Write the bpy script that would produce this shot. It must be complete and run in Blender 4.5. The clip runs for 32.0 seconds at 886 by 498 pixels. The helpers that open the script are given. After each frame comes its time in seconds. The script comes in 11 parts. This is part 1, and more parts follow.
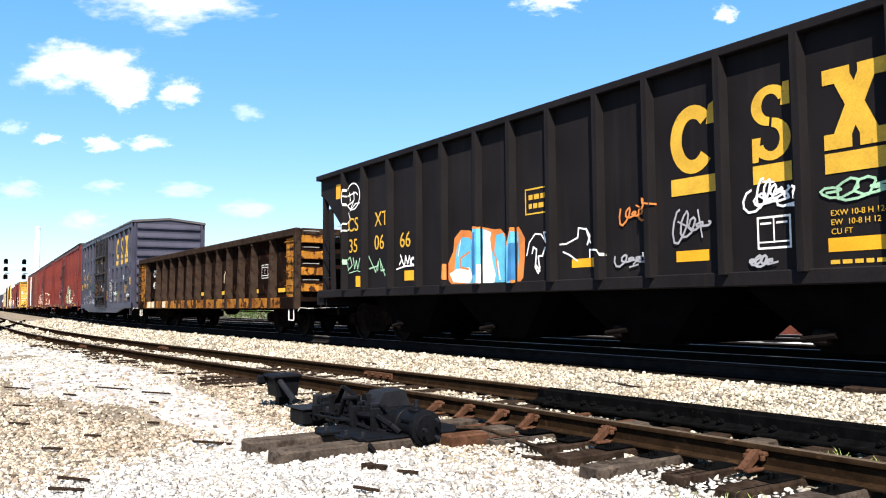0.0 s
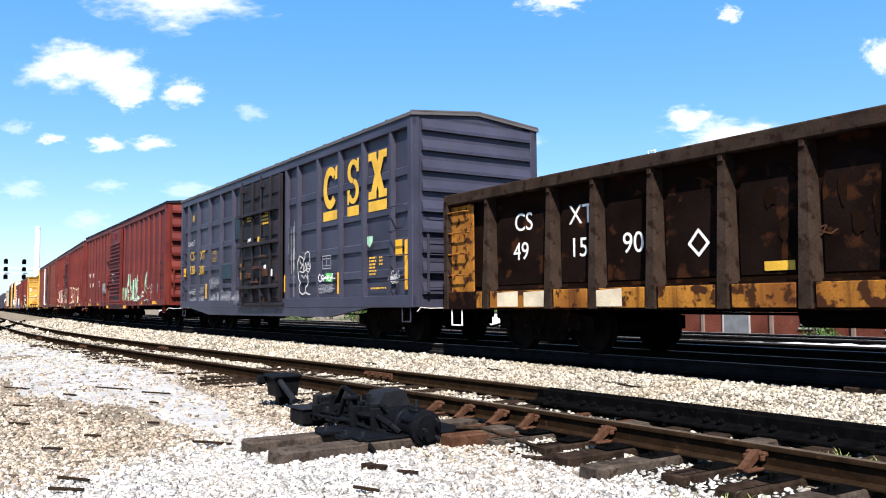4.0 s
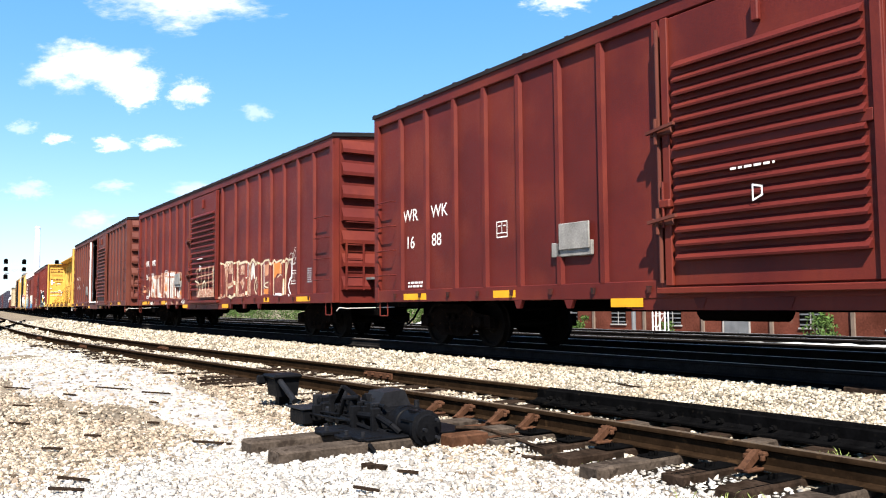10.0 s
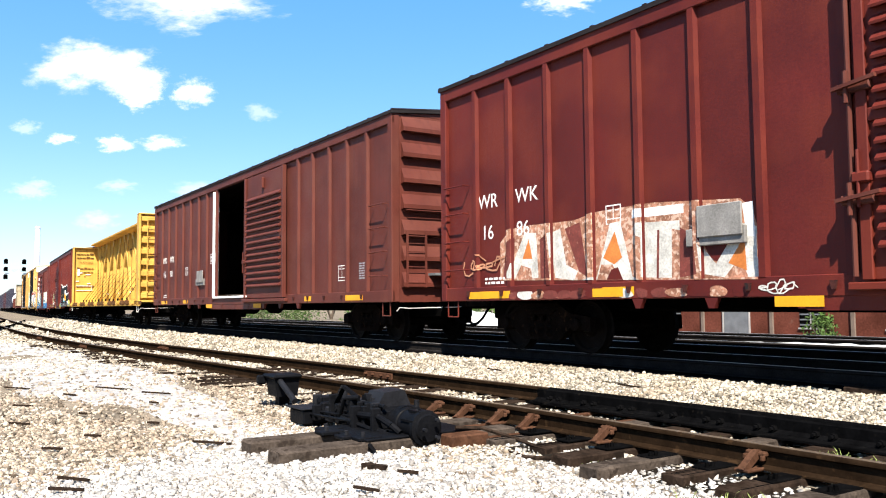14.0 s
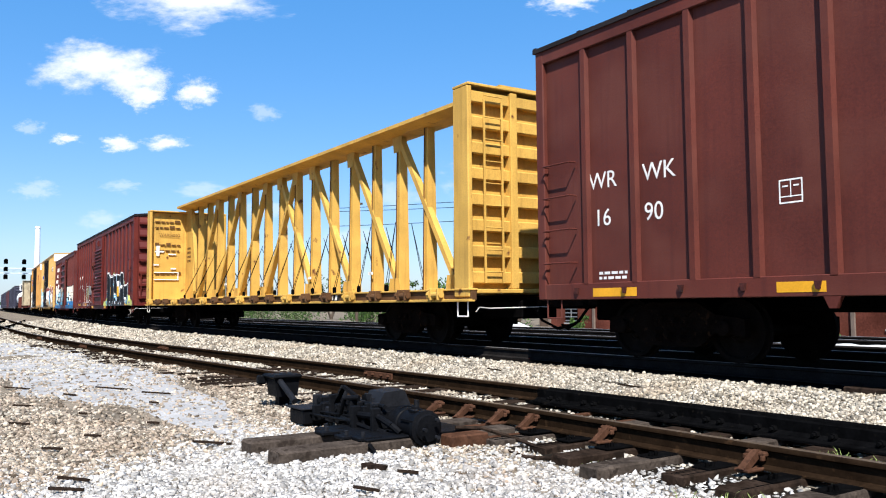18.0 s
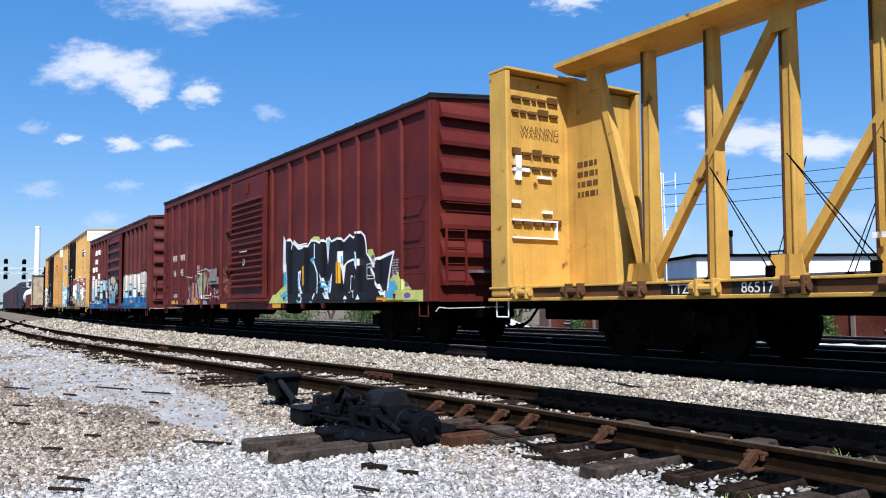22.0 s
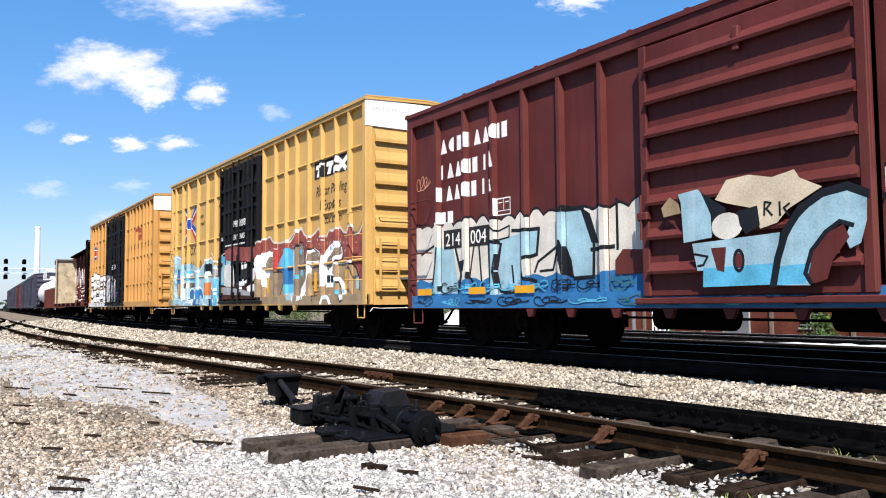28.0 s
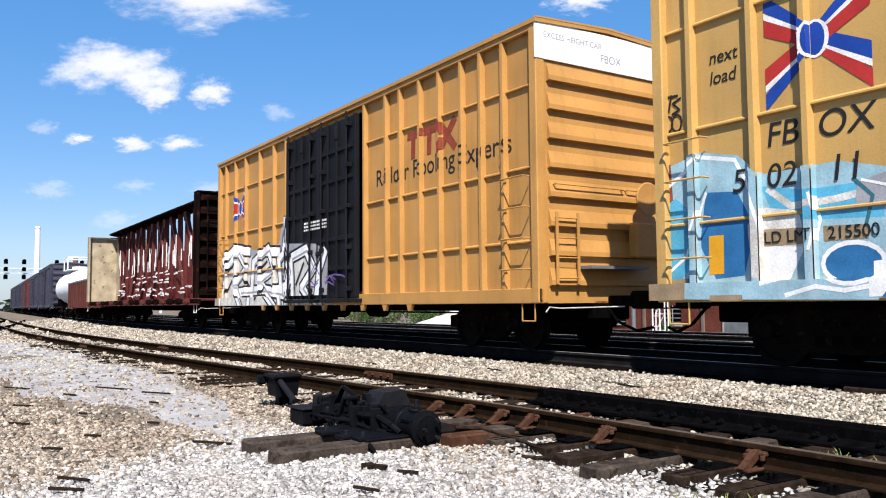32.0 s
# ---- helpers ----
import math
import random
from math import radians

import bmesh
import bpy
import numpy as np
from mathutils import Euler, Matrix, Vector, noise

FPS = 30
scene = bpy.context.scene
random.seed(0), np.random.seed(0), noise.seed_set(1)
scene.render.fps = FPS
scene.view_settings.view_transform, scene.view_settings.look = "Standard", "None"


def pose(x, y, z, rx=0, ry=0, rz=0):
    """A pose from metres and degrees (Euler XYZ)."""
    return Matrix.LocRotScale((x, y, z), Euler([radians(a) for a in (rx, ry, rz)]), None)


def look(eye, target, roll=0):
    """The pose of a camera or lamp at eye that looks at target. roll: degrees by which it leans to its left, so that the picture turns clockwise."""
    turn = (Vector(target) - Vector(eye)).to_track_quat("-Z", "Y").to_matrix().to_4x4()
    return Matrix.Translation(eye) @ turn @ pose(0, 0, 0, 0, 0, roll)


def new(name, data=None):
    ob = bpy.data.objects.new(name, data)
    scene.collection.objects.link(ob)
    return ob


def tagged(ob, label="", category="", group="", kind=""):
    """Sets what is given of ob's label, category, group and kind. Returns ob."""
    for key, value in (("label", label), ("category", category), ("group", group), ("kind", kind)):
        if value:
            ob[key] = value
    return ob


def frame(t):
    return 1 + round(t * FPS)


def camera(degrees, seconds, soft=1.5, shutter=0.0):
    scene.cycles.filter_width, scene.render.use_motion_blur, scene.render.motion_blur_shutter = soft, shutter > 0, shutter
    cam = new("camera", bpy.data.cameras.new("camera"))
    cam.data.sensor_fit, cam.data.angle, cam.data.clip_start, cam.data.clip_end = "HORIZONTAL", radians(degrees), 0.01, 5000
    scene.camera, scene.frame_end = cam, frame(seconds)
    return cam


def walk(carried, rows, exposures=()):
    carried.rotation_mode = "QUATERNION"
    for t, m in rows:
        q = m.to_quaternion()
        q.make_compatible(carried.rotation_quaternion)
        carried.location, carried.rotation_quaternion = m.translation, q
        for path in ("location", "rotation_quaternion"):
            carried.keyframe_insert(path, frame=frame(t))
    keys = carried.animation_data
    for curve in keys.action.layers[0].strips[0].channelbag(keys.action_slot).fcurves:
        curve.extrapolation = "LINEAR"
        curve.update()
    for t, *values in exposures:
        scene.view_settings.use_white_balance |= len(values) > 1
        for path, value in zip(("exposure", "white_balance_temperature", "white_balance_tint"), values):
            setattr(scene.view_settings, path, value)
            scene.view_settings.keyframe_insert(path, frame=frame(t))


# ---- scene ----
import colorsys
import itertools

# ---------------------------------------------------------------- camera
cam = camera(57.14, 32.0, soft=1.1)
EYE = (0.0, 0.0, 1.2)
AIM = (-0.83335, 0.54859, 1.26767)
POSE = look(EYE, AIM, -0.473)
walk(cam, [(0.0, POSE), (32.0, POSE)],
     exposures=[(0.0, 1.45, 6900, 12), (1.2, 1.37, 6800, 12), (2.0, 1.25, 6500, 13), (3.5, 1.25, 6400, 13), (5.5, 1.47, 6950, 12), (16.5, 1.47, 6900, 12),
                (17.5, 1.33, 6600, 11), (18.2, 0.85, 6100, 12), (19.0, 0.59, 5850, 14), (20.0, 0.49, 5800, 14), (21.5, 0.54, 5800, 14), (22.4, 0.79, 6000, 13),
                (23.0, 1.17, 6600, 12), (23.5, 1.42, 6900, 13), (25.5, 1.37, 6850, 14), (27.5, 0.99, 6450, 15), (32.0, 0.84, 6400, 15)])

# ---------------------------------------------------------------- light
SUN_WAY = Vector((1.7, -1.08, 2.4)).normalized()
sun_data = bpy.data.lights.new("sun", "SUN")
sun_data.energy, sun_data.angle, sun_data.color = 5.0, radians(0.5), (1.0, 0.955, 0.88)
sun = new("sun", sun_data)
sun.matrix_world = look(SUN_WAY * 50, (0, 0, 0))
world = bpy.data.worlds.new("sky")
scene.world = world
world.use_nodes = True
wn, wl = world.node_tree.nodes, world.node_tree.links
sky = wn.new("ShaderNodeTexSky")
sky.sky_type, sky.sun_disc = "NISHITA", False
sky.sun_elevation = math.asin(SUN_WAY.z)
sky.sun_rotation = math.atan2(SUN_WAY.x, SUN_WAY.y)
sky.air_density, sky.dust_density, sky.ozone_density = 1.0, 0.6, 1.5
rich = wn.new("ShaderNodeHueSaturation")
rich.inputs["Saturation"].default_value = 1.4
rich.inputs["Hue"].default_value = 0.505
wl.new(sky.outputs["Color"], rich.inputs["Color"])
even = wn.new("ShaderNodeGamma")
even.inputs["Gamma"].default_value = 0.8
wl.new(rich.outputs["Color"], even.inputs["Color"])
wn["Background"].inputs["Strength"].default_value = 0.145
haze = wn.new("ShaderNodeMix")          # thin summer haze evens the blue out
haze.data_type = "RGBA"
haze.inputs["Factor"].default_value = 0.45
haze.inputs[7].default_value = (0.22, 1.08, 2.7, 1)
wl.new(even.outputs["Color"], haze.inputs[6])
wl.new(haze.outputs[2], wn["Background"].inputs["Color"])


# ---------------------------------------------------------------- materials
def material(name, base, rough=0.7, metal=0.0, spots=None, spot_at=0.6, grain=0.12, scale=3.0, fine=40.0,
             bump=0.15, streak=0.0, streak_colour=None, island=0.0, each=0.0, spec=0.15, blotch=None):
    """A painted, stained or bare surface: base colour, broad tone shifts, fine grain, spots of another colour
    where a noise passes spot_at, and streaks that run down the surface."""
    m = bpy.data.materials.new(name)
    m.use_nodes = True
    n, l = m.node_tree.nodes, m.node_tree.links
    bsdf = n["Principled BSDF"]
    bsdf.inputs["Metallic"].default_value = metal
    bsdf.inputs["Specular IOR Level"].default_value = spec
    co = n.new("ShaderNodeTexCoord").outputs["Object"]

    def tex(size, detail=4.0, stretch=None):
        t = n.new("ShaderNodeTexNoise")
        t.inputs["Scale"].default_value, t.inputs["Detail"].default_value = size, detail
        if stretch:
            mp = n.new("ShaderNodeMapping")
            mp.inputs["Scale"].default_value = stretch
            l.new(co, mp.inputs["Vector"])
            l.new(mp.outputs["Vector"], t.inputs["Vector"])
        else:
            l.new(co, t.inputs["Vector"])
        return t.outputs["Fac"]

    def mix(a, b, fac, kind="MIX"):
        x = n.new("ShaderNodeMix")
        x.data_type, x.blend_type = "RGBA", kind
        for sock, val in ((x.inputs["Factor"], fac), (x.inputs[6], a), (x.inputs[7], b)):
            if isinstance(val, bpy.types.NodeSocket):
                l.new(val, sock)
            else:
                sock.default_value = val
        return x.outputs[2]

    def ramp(sock, lo, hi, a=0.0, b=1.0):
        r = n.new("ShaderNodeMapRange")
        r.inputs["From Min"].default_value, r.inputs["From Max"].default_value = lo, hi
        r.inputs["To Min"].default_value, r.inputs["To Max"].default_value = a, b
        l.new(sock, r.inputs["Value"])
        return r.outputs["Result"]

    def grey(sock):
        c = n.new("ShaderNodeCombineColor")
        for i in range(3):
            l.new(sock, c.inputs[i])
        return c.outputs["Color"]

    broad, small = tex(scale), tex(fine, 6.0)
    col = mix((*base, 1), grey(ramp(broad, 0.3, 0.7, 1 - grain * 1.6, 1 + grain * 1.2)), 1.0, "MULTIPLY")
    col = mix(col, grey(ramp(small, 0.3, 0.7, 1 - grain, 1 + grain)), 1.0, "MULTIPLY")
    if blotch:
        col = mix(col, (*blotch, 1), ramp(tex(0.9, 3.0), 0.46, 0.68, 0.0, 0.8))
    if streak > 0:
        run = tex(1.0, 5.0, (9.0, 9.0, 0.55))
        col = mix(col, (*(streak_colour or tuple(c * 0.35 for c in base)), 1), ramp(run, 0.52, 0.78, 0.0, streak))
    if spots:
        patch = tex(scale * 2.3, 8.0)
        col = mix(col, (*spots, 1), ramp(patch, spot_at, spot_at + 0.07))
    if island:
        g = n.new("ShaderNodeNewGeometry")
        col = mix(col, grey(ramp(g.outputs["Random Per Island"], 0, 1, 1 - island, 1 + island)), 1.0, "MULTIPLY")
    if each:
        g = n.new("ShaderNodeObjectInfo")
        col = mix(col, grey(ramp(g.outputs["Random"], 0, 1, 1 - each, 1 + each)), 1.0, "MULTIPLY")
    l.new(col, bsdf.inputs["Base Color"])
    l.new(ramp(small, 0.3, 0.7, max(0.05, rough - 0.12), min(1.0, rough + 0.12)), bsdf.inputs["Roughness"])
    if bump:
        b = n.new("ShaderNodeBump")
        b.inputs["Strength"].default_value, b.inputs["Distance"].default_value = bump, 0.01
        l.new(small, b.inputs["Height"])
        l.new(b.outputs["Normal"], bsdf.inputs["Normal"])
    return m


M = {}


def paint(key, *a, **k):
    M[key] = material(key, *a, **k)
    return M[key]


paint("boxcar_red", (0.0828, 0.01, 0.0075), 0.6, spec=0.2, grain=0.15, scale=0.8, streak=0.35, streak_colour=(0.0621, 0.0083, 0.0076), blotch=(0.1207, 0.0193, 0.0097))
paint("boxcar_rust", (0.0862, 0.02, 0.0131), 0.62, spec=0.2, grain=0.16, scale=0.7, streak=0.5, streak_colour=(0.0517, 0.0124, 0.0103), blotch=(0.1035, 0.031, 0.0207))
paint("maroon", (0.0862, 0.0172, 0.0145), 0.6, spec=0.2, grain=0.15, scale=0.8, streak=0.4, blotch=(0.1035, 0.0276, 0.0221))
paint("roof_dark", (0.0207, 0.0179, 0.0186), 0.8, spec=0.05, grain=0.2, scale=1.0)
paint("navy_black", (0.029, 0.029, 0.046), 0.5, spec=0.25, grain=0.22, scale=0.8, streak=0.6, streak_colour=(0.034, 0.029, 0.030))
paint("hopper_black", (0.009, 0.0079, 0.0086), 0.7, spec=0.06, grain=0.18, scale=0.8, streak=0.35, streak_colour=(0.0207, 0.0166, 0.0138))
paint("gondola_brown", (0.0103, 0.0052, 0.0034), 0.95, spots=(0.0331, 0.0124, 0.0055), spot_at=0.58, grain=0.2, scale=1.2, streak=0.5, streak_colour=(0.0069, 0.0041, 0.0034), spec=0.0)
paint("gondola_ochre", (0.30, 0.125, 0.02), 0.9, spec=0.03, spots=(0.04, 0.016, 0.008), spot_at=0.52, grain=0.25, scale=2.6, streak=0.8, streak_colour=(0.06, 0.022, 0.010), blotch=(0.12, 0.038, 0.012))
paint("ttx_yellow", (0.47, 0.285, 0.085), 0.55, spec=0.3, grain=0.08, scale=0.8, streak=0.22, streak_colour=(0.20, 0.11, 0.03))
paint("ttx_ochre", (0.42, 0.215, 0.055), 0.58, spec=0.3, grain=0.10, scale=0.8, streak=0.25, streak_colour=(0.17, 0.085, 0.022))
paint("beam_yellow", (0.50, 0.295, 0.062), 0.65, spots=(0.11, 0.042, 0.018), spot_at=0.66, grain=0.12, scale=1.4, streak=0.35, streak_colour=(0.15, 0.065, 0.02))
paint("beam_brown", (0.0897, 0.0428, 0.0172), 0.8, grain=0.2, scale=1.5)
paint("roof_grey", (0.0759, 0.069, 0.069), 0.7, grain=0.2, scale=1.0)
# next three are near-black, with the shade under the cars put into the colour
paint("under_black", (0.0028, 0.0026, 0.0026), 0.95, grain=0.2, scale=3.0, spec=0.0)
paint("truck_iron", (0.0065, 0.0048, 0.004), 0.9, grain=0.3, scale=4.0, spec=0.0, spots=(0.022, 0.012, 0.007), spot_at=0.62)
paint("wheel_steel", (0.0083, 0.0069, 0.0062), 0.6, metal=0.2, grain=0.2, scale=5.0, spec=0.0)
paint("rail_side", (0.016, 0.0095, 0.0055), 0.85, spots=(0.030, 0.017, 0.009), spot_at=0.6, grain=0.2, scale=6.0, spec=0.0)
# lighter tan than the web: the sun on the foot is in the colour
paint("rail_foot", (0.085, 0.060, 0.034), 0.9, spots=(0.045, 0.028, 0.016), spot_at=0.56, grain=0.25, scale=5.0, spec=0.0)
paint("rail_top", (0.0931, 0.069, 0.0469), 0.5, metal=0.3, grain=0.15, scale=8.0)
paint("rail_dark", (0.0028, 0.0028, 0.003), 0.7, grain=0.25, scale=8.0, spots=(0.008, 0.007, 0.006), spot_at=0.62, spec=0.0)
paint("rail_far", (0.0138, 0.0124, 0.0117), 0.75, grain=0.2, scale=5.0, spec=0.0)
paint("rail_shine", (0.2484, 0.2415, 0.2346), 0.55, metal=0.5, grain=0.05, scale=5.0)
paint("rust", (0.062, 0.030, 0.018), 0.85, spots=(0.040, 0.020, 0.013), spot_at=0.58, grain=0.2, scale=9.0, spec=0.0)
paint("tie_wood", (0.0235, 0.0159, 0.0117), 0.9, spots=(0.0124, 0.009, 0.0069), spot_at=0.55, grain=0.25, scale=5.0, bump=0.5, spec=0.0)
paint("tie_grey", (0.052, 0.041, 0.033), 0.9, spots=(0.026, 0.020, 0.016), spot_at=0.56, grain=0.25, scale=5.0, bump=0.5, spec=0.0)
paint("machine_black", (0.0042, 0.0045, 0.0055), 0.55, grain=0.2, scale=6.0, spec=0.04)
paint("machine_grey", (0.011, 0.0115, 0.0135), 0.55, grain=0.2, scale=6.0, spec=0.06)
paint("ballast", (0.1621, 0.1346, 0.1021), 0.95, spots=(0.0828, 0.0676, 0.0497), spot_at=0.62, grain=0.22, scale=0.9, fine=22.0, bump=1.0, spec=0.0)
paint("stone", (0.335, 0.298, 0.238), 0.9, blotch=(0.25, 0.205, 0.15), grain=0.16, scale=12.0, fine=60.0, island=0.62, bump=0.3, spec=0.0)
paint("stone_white", (0.365, 0.35, 0.325), 0.9, blotch=(0.33, 0.30, 0.265), grain=0.14, scale=12.0, fine=60.0, island=0.5, bump=0.3, spec=0.0)
paint("stone_tan", (0.27, 0.222, 0.170), 0.9, blotch=(0.19, 0.145, 0.105), grain=0.18, scale=12.0, fine=60.0, island=0.7, bump=0.3, spec=0.0)
paint("white_paint", (0.78, 0.78, 0.76), 0.6, grain=0.06, scale=1.0, streak=0.15, streak_colour=(0.5, 0.48, 0.44))
paint("letter_white", (0.72, 0.70, 0.66), 0.7, grain=0.12, scale=4.0)
paint("letter_yellow", (0.5332, 0.3096, 0.0344), 0.6, grain=0.12, scale=3.0, spots=(0.215, 0.1204, 0.0258), spot_at=0.68)
paint("letter_black", (0.0172, 0.0172, 0.0172), 0.7, grain=0.1, scale=3.0)
paint("reflector", (0.645, 0.3096, 0.0172), 0.5, grain=0.08, scale=3.0)
paint("brick_red", (0.1656, 0.0587, 0.0414), 0.9, grain=0.2, scale=0.6, fine=8.0, each=0.2)
paint("leaf", (0.045, 0.085, 0.018), 0.7, grain=0.2, scale=1.5, island=0.5)
paint("bark", (0.0828, 0.0621, 0.0449), 0.9, grain=0.25, scale=4.0)
paint("pile_white", (0.46, 0.455, 0.43), 0.95, grain=0.16, scale=0.8, fine=14.0, bump=1.0, spec=0.0)
paint("grass", (0.16, 0.20, 0.06), 0.8, grain=0.2, scale=3.0, island=0.4)
paint("concrete", (0.2898, 0.276, 0.2622), 0.9, grain=0.12, scale=0.8)
paint("white_wall", (0.72, 0.72, 0.72), 0.7, grain=0.08, scale=0.3)
paint("steel_grey", (0.1518, 0.1587, 0.1656), 0.6, metal=0.2, grain=0.12, scale=2.0)


# ---------------------------------------------------------------- mesh helpers
class Geo:
    """Collects faces; every solid in it closed."""

    def __init__(self):
        self.v, self.f = [], []

    def add(self, verts, faces):
        k = len(self.v)
        self.v.extend(verts)
        self.f.extend([tuple(i + k for i in f) for f in faces])
        return self

    def box(self, x0, x1, y0, y1, z0, z1):
        return self.add([(x0, y0, z0), (x1, y0, z0), (x1, y1, z0), (x0, y1, z0), (x0, y0, z1), (x1, y0, z1), (x1, y1, z1), (x0, y1, z1)],
                        [(0, 3, 2, 1), (4, 5, 6, 7), (0, 1, 5, 4), (1, 2, 6, 5), (2, 3, 7, 6), (3, 0, 4, 7)])

    def cbox(self, x0, x1, y0, y1, z0, z1, c=0.01):
        """A box with chamfered edges."""
        c = min(c, (x1 - x0) * 0.45, (y1 - y0) * 0.45, (z1 - z0) * 0.45)
        X, Y, Z = (x0, x1), (y0, y1), (z0, z1)
        sg = (1, -1)
        v, ix = [], {}
        for i, j, k in itertools.product((0, 1), repeat=3):
            p = (X[i], Y[j], Z[k])
            for a in range(3):
                q = [p[b] + (c * sg[(i, j, k)[b]] if b != a else 0) for b in range(3)]
                ix[i, j, k, a] = len(v)
                v.append(tuple(q))
        f = []
        for a in range(3):
            b, d = (a + 1) % 3, (a + 2) % 3
            for s in (0, 1):
                def at(u, w, ax):
                    t = [0, 0, 0]
                    t[a], t[b], t[d] = s, u, w
                    return ix[t[0], t[1], t[2], ax]
                ring = [at(0, 0, a), at(1, 0, a), at(1, 1, a), at(0, 1, a)]
                f.append(tuple(ring if s else ring[::-1]))
            for s, w in itertools.product((0, 1), repeat=2):
                def e(u, ax):
                    t = [0, 0, 0]
                    t[a], t[b], t[d] = u, s, w
                    return ix[t[0], t[1], t[2], ax]
                q = [e(0, b), e(1, b), e(1, d), e(0, d)]
                f.append(tuple(q if (s + w) % 2 == 0 else q[::-1]))
        for i, j, k in itertools.product((0, 1), repeat=3):
            t = (ix[i, j, k, 0], ix[i, j, k, 1], ix[i, j, k, 2])
            f.append(t if (i + j + k) % 2 else t[::-1])
        return self.add(v, f)

    def prism(self, outline, a0, a1, axis="x"):
        """A closed outline of 2D points swept from a0 to a1. axis x: outline in y, z; y: in x, z; z: in x, y."""
        n = len(outline)
        put = {"x": lambda a, p: (a, p[0], p[1]), "y": lambda a, p: (p[0], a, p[1]), "z": lambda a, p: (p[0], p[1], a)}[axis]
        v = [put(a0, p) for p in outline] + [put(a1, p) for p in outline]
        area = sum(outline[i][0] * outline[(i + 1) % n][1] - outline[(i + 1) % n][0] * outline[i][1] for i in range(n))
        turn = (area > 0) != (axis == "y")
        f = [tuple(range(n - 1, -1, -1)), tuple(range(n, 2 * n))] + [(i, (i + 1) % n, n + (i + 1) % n, n + i) for i in range(n)]
        if (a1 > a0) != turn:
            f = [q[::-1] for q in f]
        return self.add(v, f)

    def rod(self, p, q, r, seg=8, r2=None):
        """A round bar from p to q."""
        p, q = Vector(p), Vector(q)
        w = (q - p).normalized()
        a = w.orthogonal().normalized()
        b = w.cross(a)
        r2 = r if r2 is None else r2
        v = []
        for c, rr in ((p, r), (q, r2)):
            for i in range(seg):
                t = 2 * math.pi * i / seg
                v.append(tuple(c + a * (rr * math.cos(t)) + b * (rr * math.sin(t))))
        f = [tuple(range(seg - 1, -1, -1)), tuple(range(seg, 2 * seg))] + [(i, (i + 1) % seg, seg + (i + 1) % seg, seg + i) for i in range(seg)]
        return self.add(v, f)

    def bar(self, p, q, w, h, up=(0, 0, 1)):
        """A square bar from p to q, w wide and h deep."""
        p, q = Vector(p), Vector(q)
        d = (q - p).normalized()
        s = d.cross(Vector(up)).normalized()
        u = s.cross(d)
        v = [tuple(c + s * (w / 2 * i) + u * (h / 2 * j)) for c in (p, q) for i, j in ((-1, -1), (1, -1), (1, 1), (-1, 1))]
        return self.add(v, [(3, 2, 1, 0), (4, 5, 6, 7), (0, 1, 5, 4), (1, 2, 6, 5), (2, 3, 7, 6), (3, 0, 4, 7)])

    def path(self, pts, r, seg=6):
        for a, b in zip(pts[:-1], pts[1:]):
            self.rod(a, b, r, seg)
        return self

    def lathe(self, rings, axis="y", seg=20):
        """Rings of (place along the axis, radius), both ends closed."""
        v = []
        for a, r in rings:
            for i in range(seg):
                t = 2 * math.pi * i / seg
                c, s = r * math.cos(t), r * math.sin(t)
                v.append({"y": (c, a, s), "x": (a, c, s), "z": (c, s, a)}[axis])
        f = [tuple(range(seg)), tuple(range(len(v) - 1, len(v) - 1 - seg, -1))]
        for k in range(len(rings) - 1):
            f += [(k * seg + i, (k + 1) * seg + i, (k + 1) * seg + (i + 1) % seg, k * seg + (i + 1) % seg) for i in range(seg)]
        return self.add(v, f)

    def move(self, m):
        self.v = [tuple(m @ Vector(p)) for p in self.v]
        return self

    def mesh(self, name, mat, smooth=False):
        me = bpy.data.meshes.new(name)
        me.from_pydata(self.v, [], self.f)
        me.materials.append(mat)
        b = bmesh.new()
        b.from_mesh(me)
        bmesh.ops.recalc_face_normals(b, faces=b.faces)
        b.to_mesh(me)
        b.free()
        if smooth:
            me.shade_smooth()
            me.set_sharp_from_angle(angle=radians(40))
        return me


def part(name, geo, mat, parent=None, label="", at=None, smooth=False):
    """One mesh object under a thing, from a Geo or a ready mesh."""
    me = geo if isinstance(geo, bpy.types.Mesh) else geo.mesh(name, M[mat], smooth)
    ob = new(name, me)
    ob.parent = parent
    if at is not None:
        ob.matrix_basis = at if isinstance(at, Matrix) else Matrix.Translation(at)
    if label:
        ob["label"] = label
    return ob


def thing(name, label, category, group="", at=(0, 0, 0)):
    ob = new(name)
    ob.matrix_basis = at if isinstance(at, Matrix) else Matrix.Translation(at)
    return tagged(ob, label, category, group)


def built_in(name, geo, mat, label="", kind="structure", smooth=False):
    return tagged(part(name, geo, mat, smooth=smooth), label, "", "", kind)


SPEED = 5.99            # metres a second, along +x
TRACK_Y, RAIL_Z = 9.85, 0.40


# ---------------------------------------------------------------- ground
def smooth(a, b, x):
    t = min(1.0, max(0.0, (x - a) / (b - a)))
    return t * t * (3 - 2 * t)


def main_dy(x):
    """The through tracks bend gently away behind the yard."""
    return 0.0325 * (math.sqrt((x + 44) ** 2 + 36) - (x + 44))


def main_y(x):
    return TRACK_Y + main_dy(x)


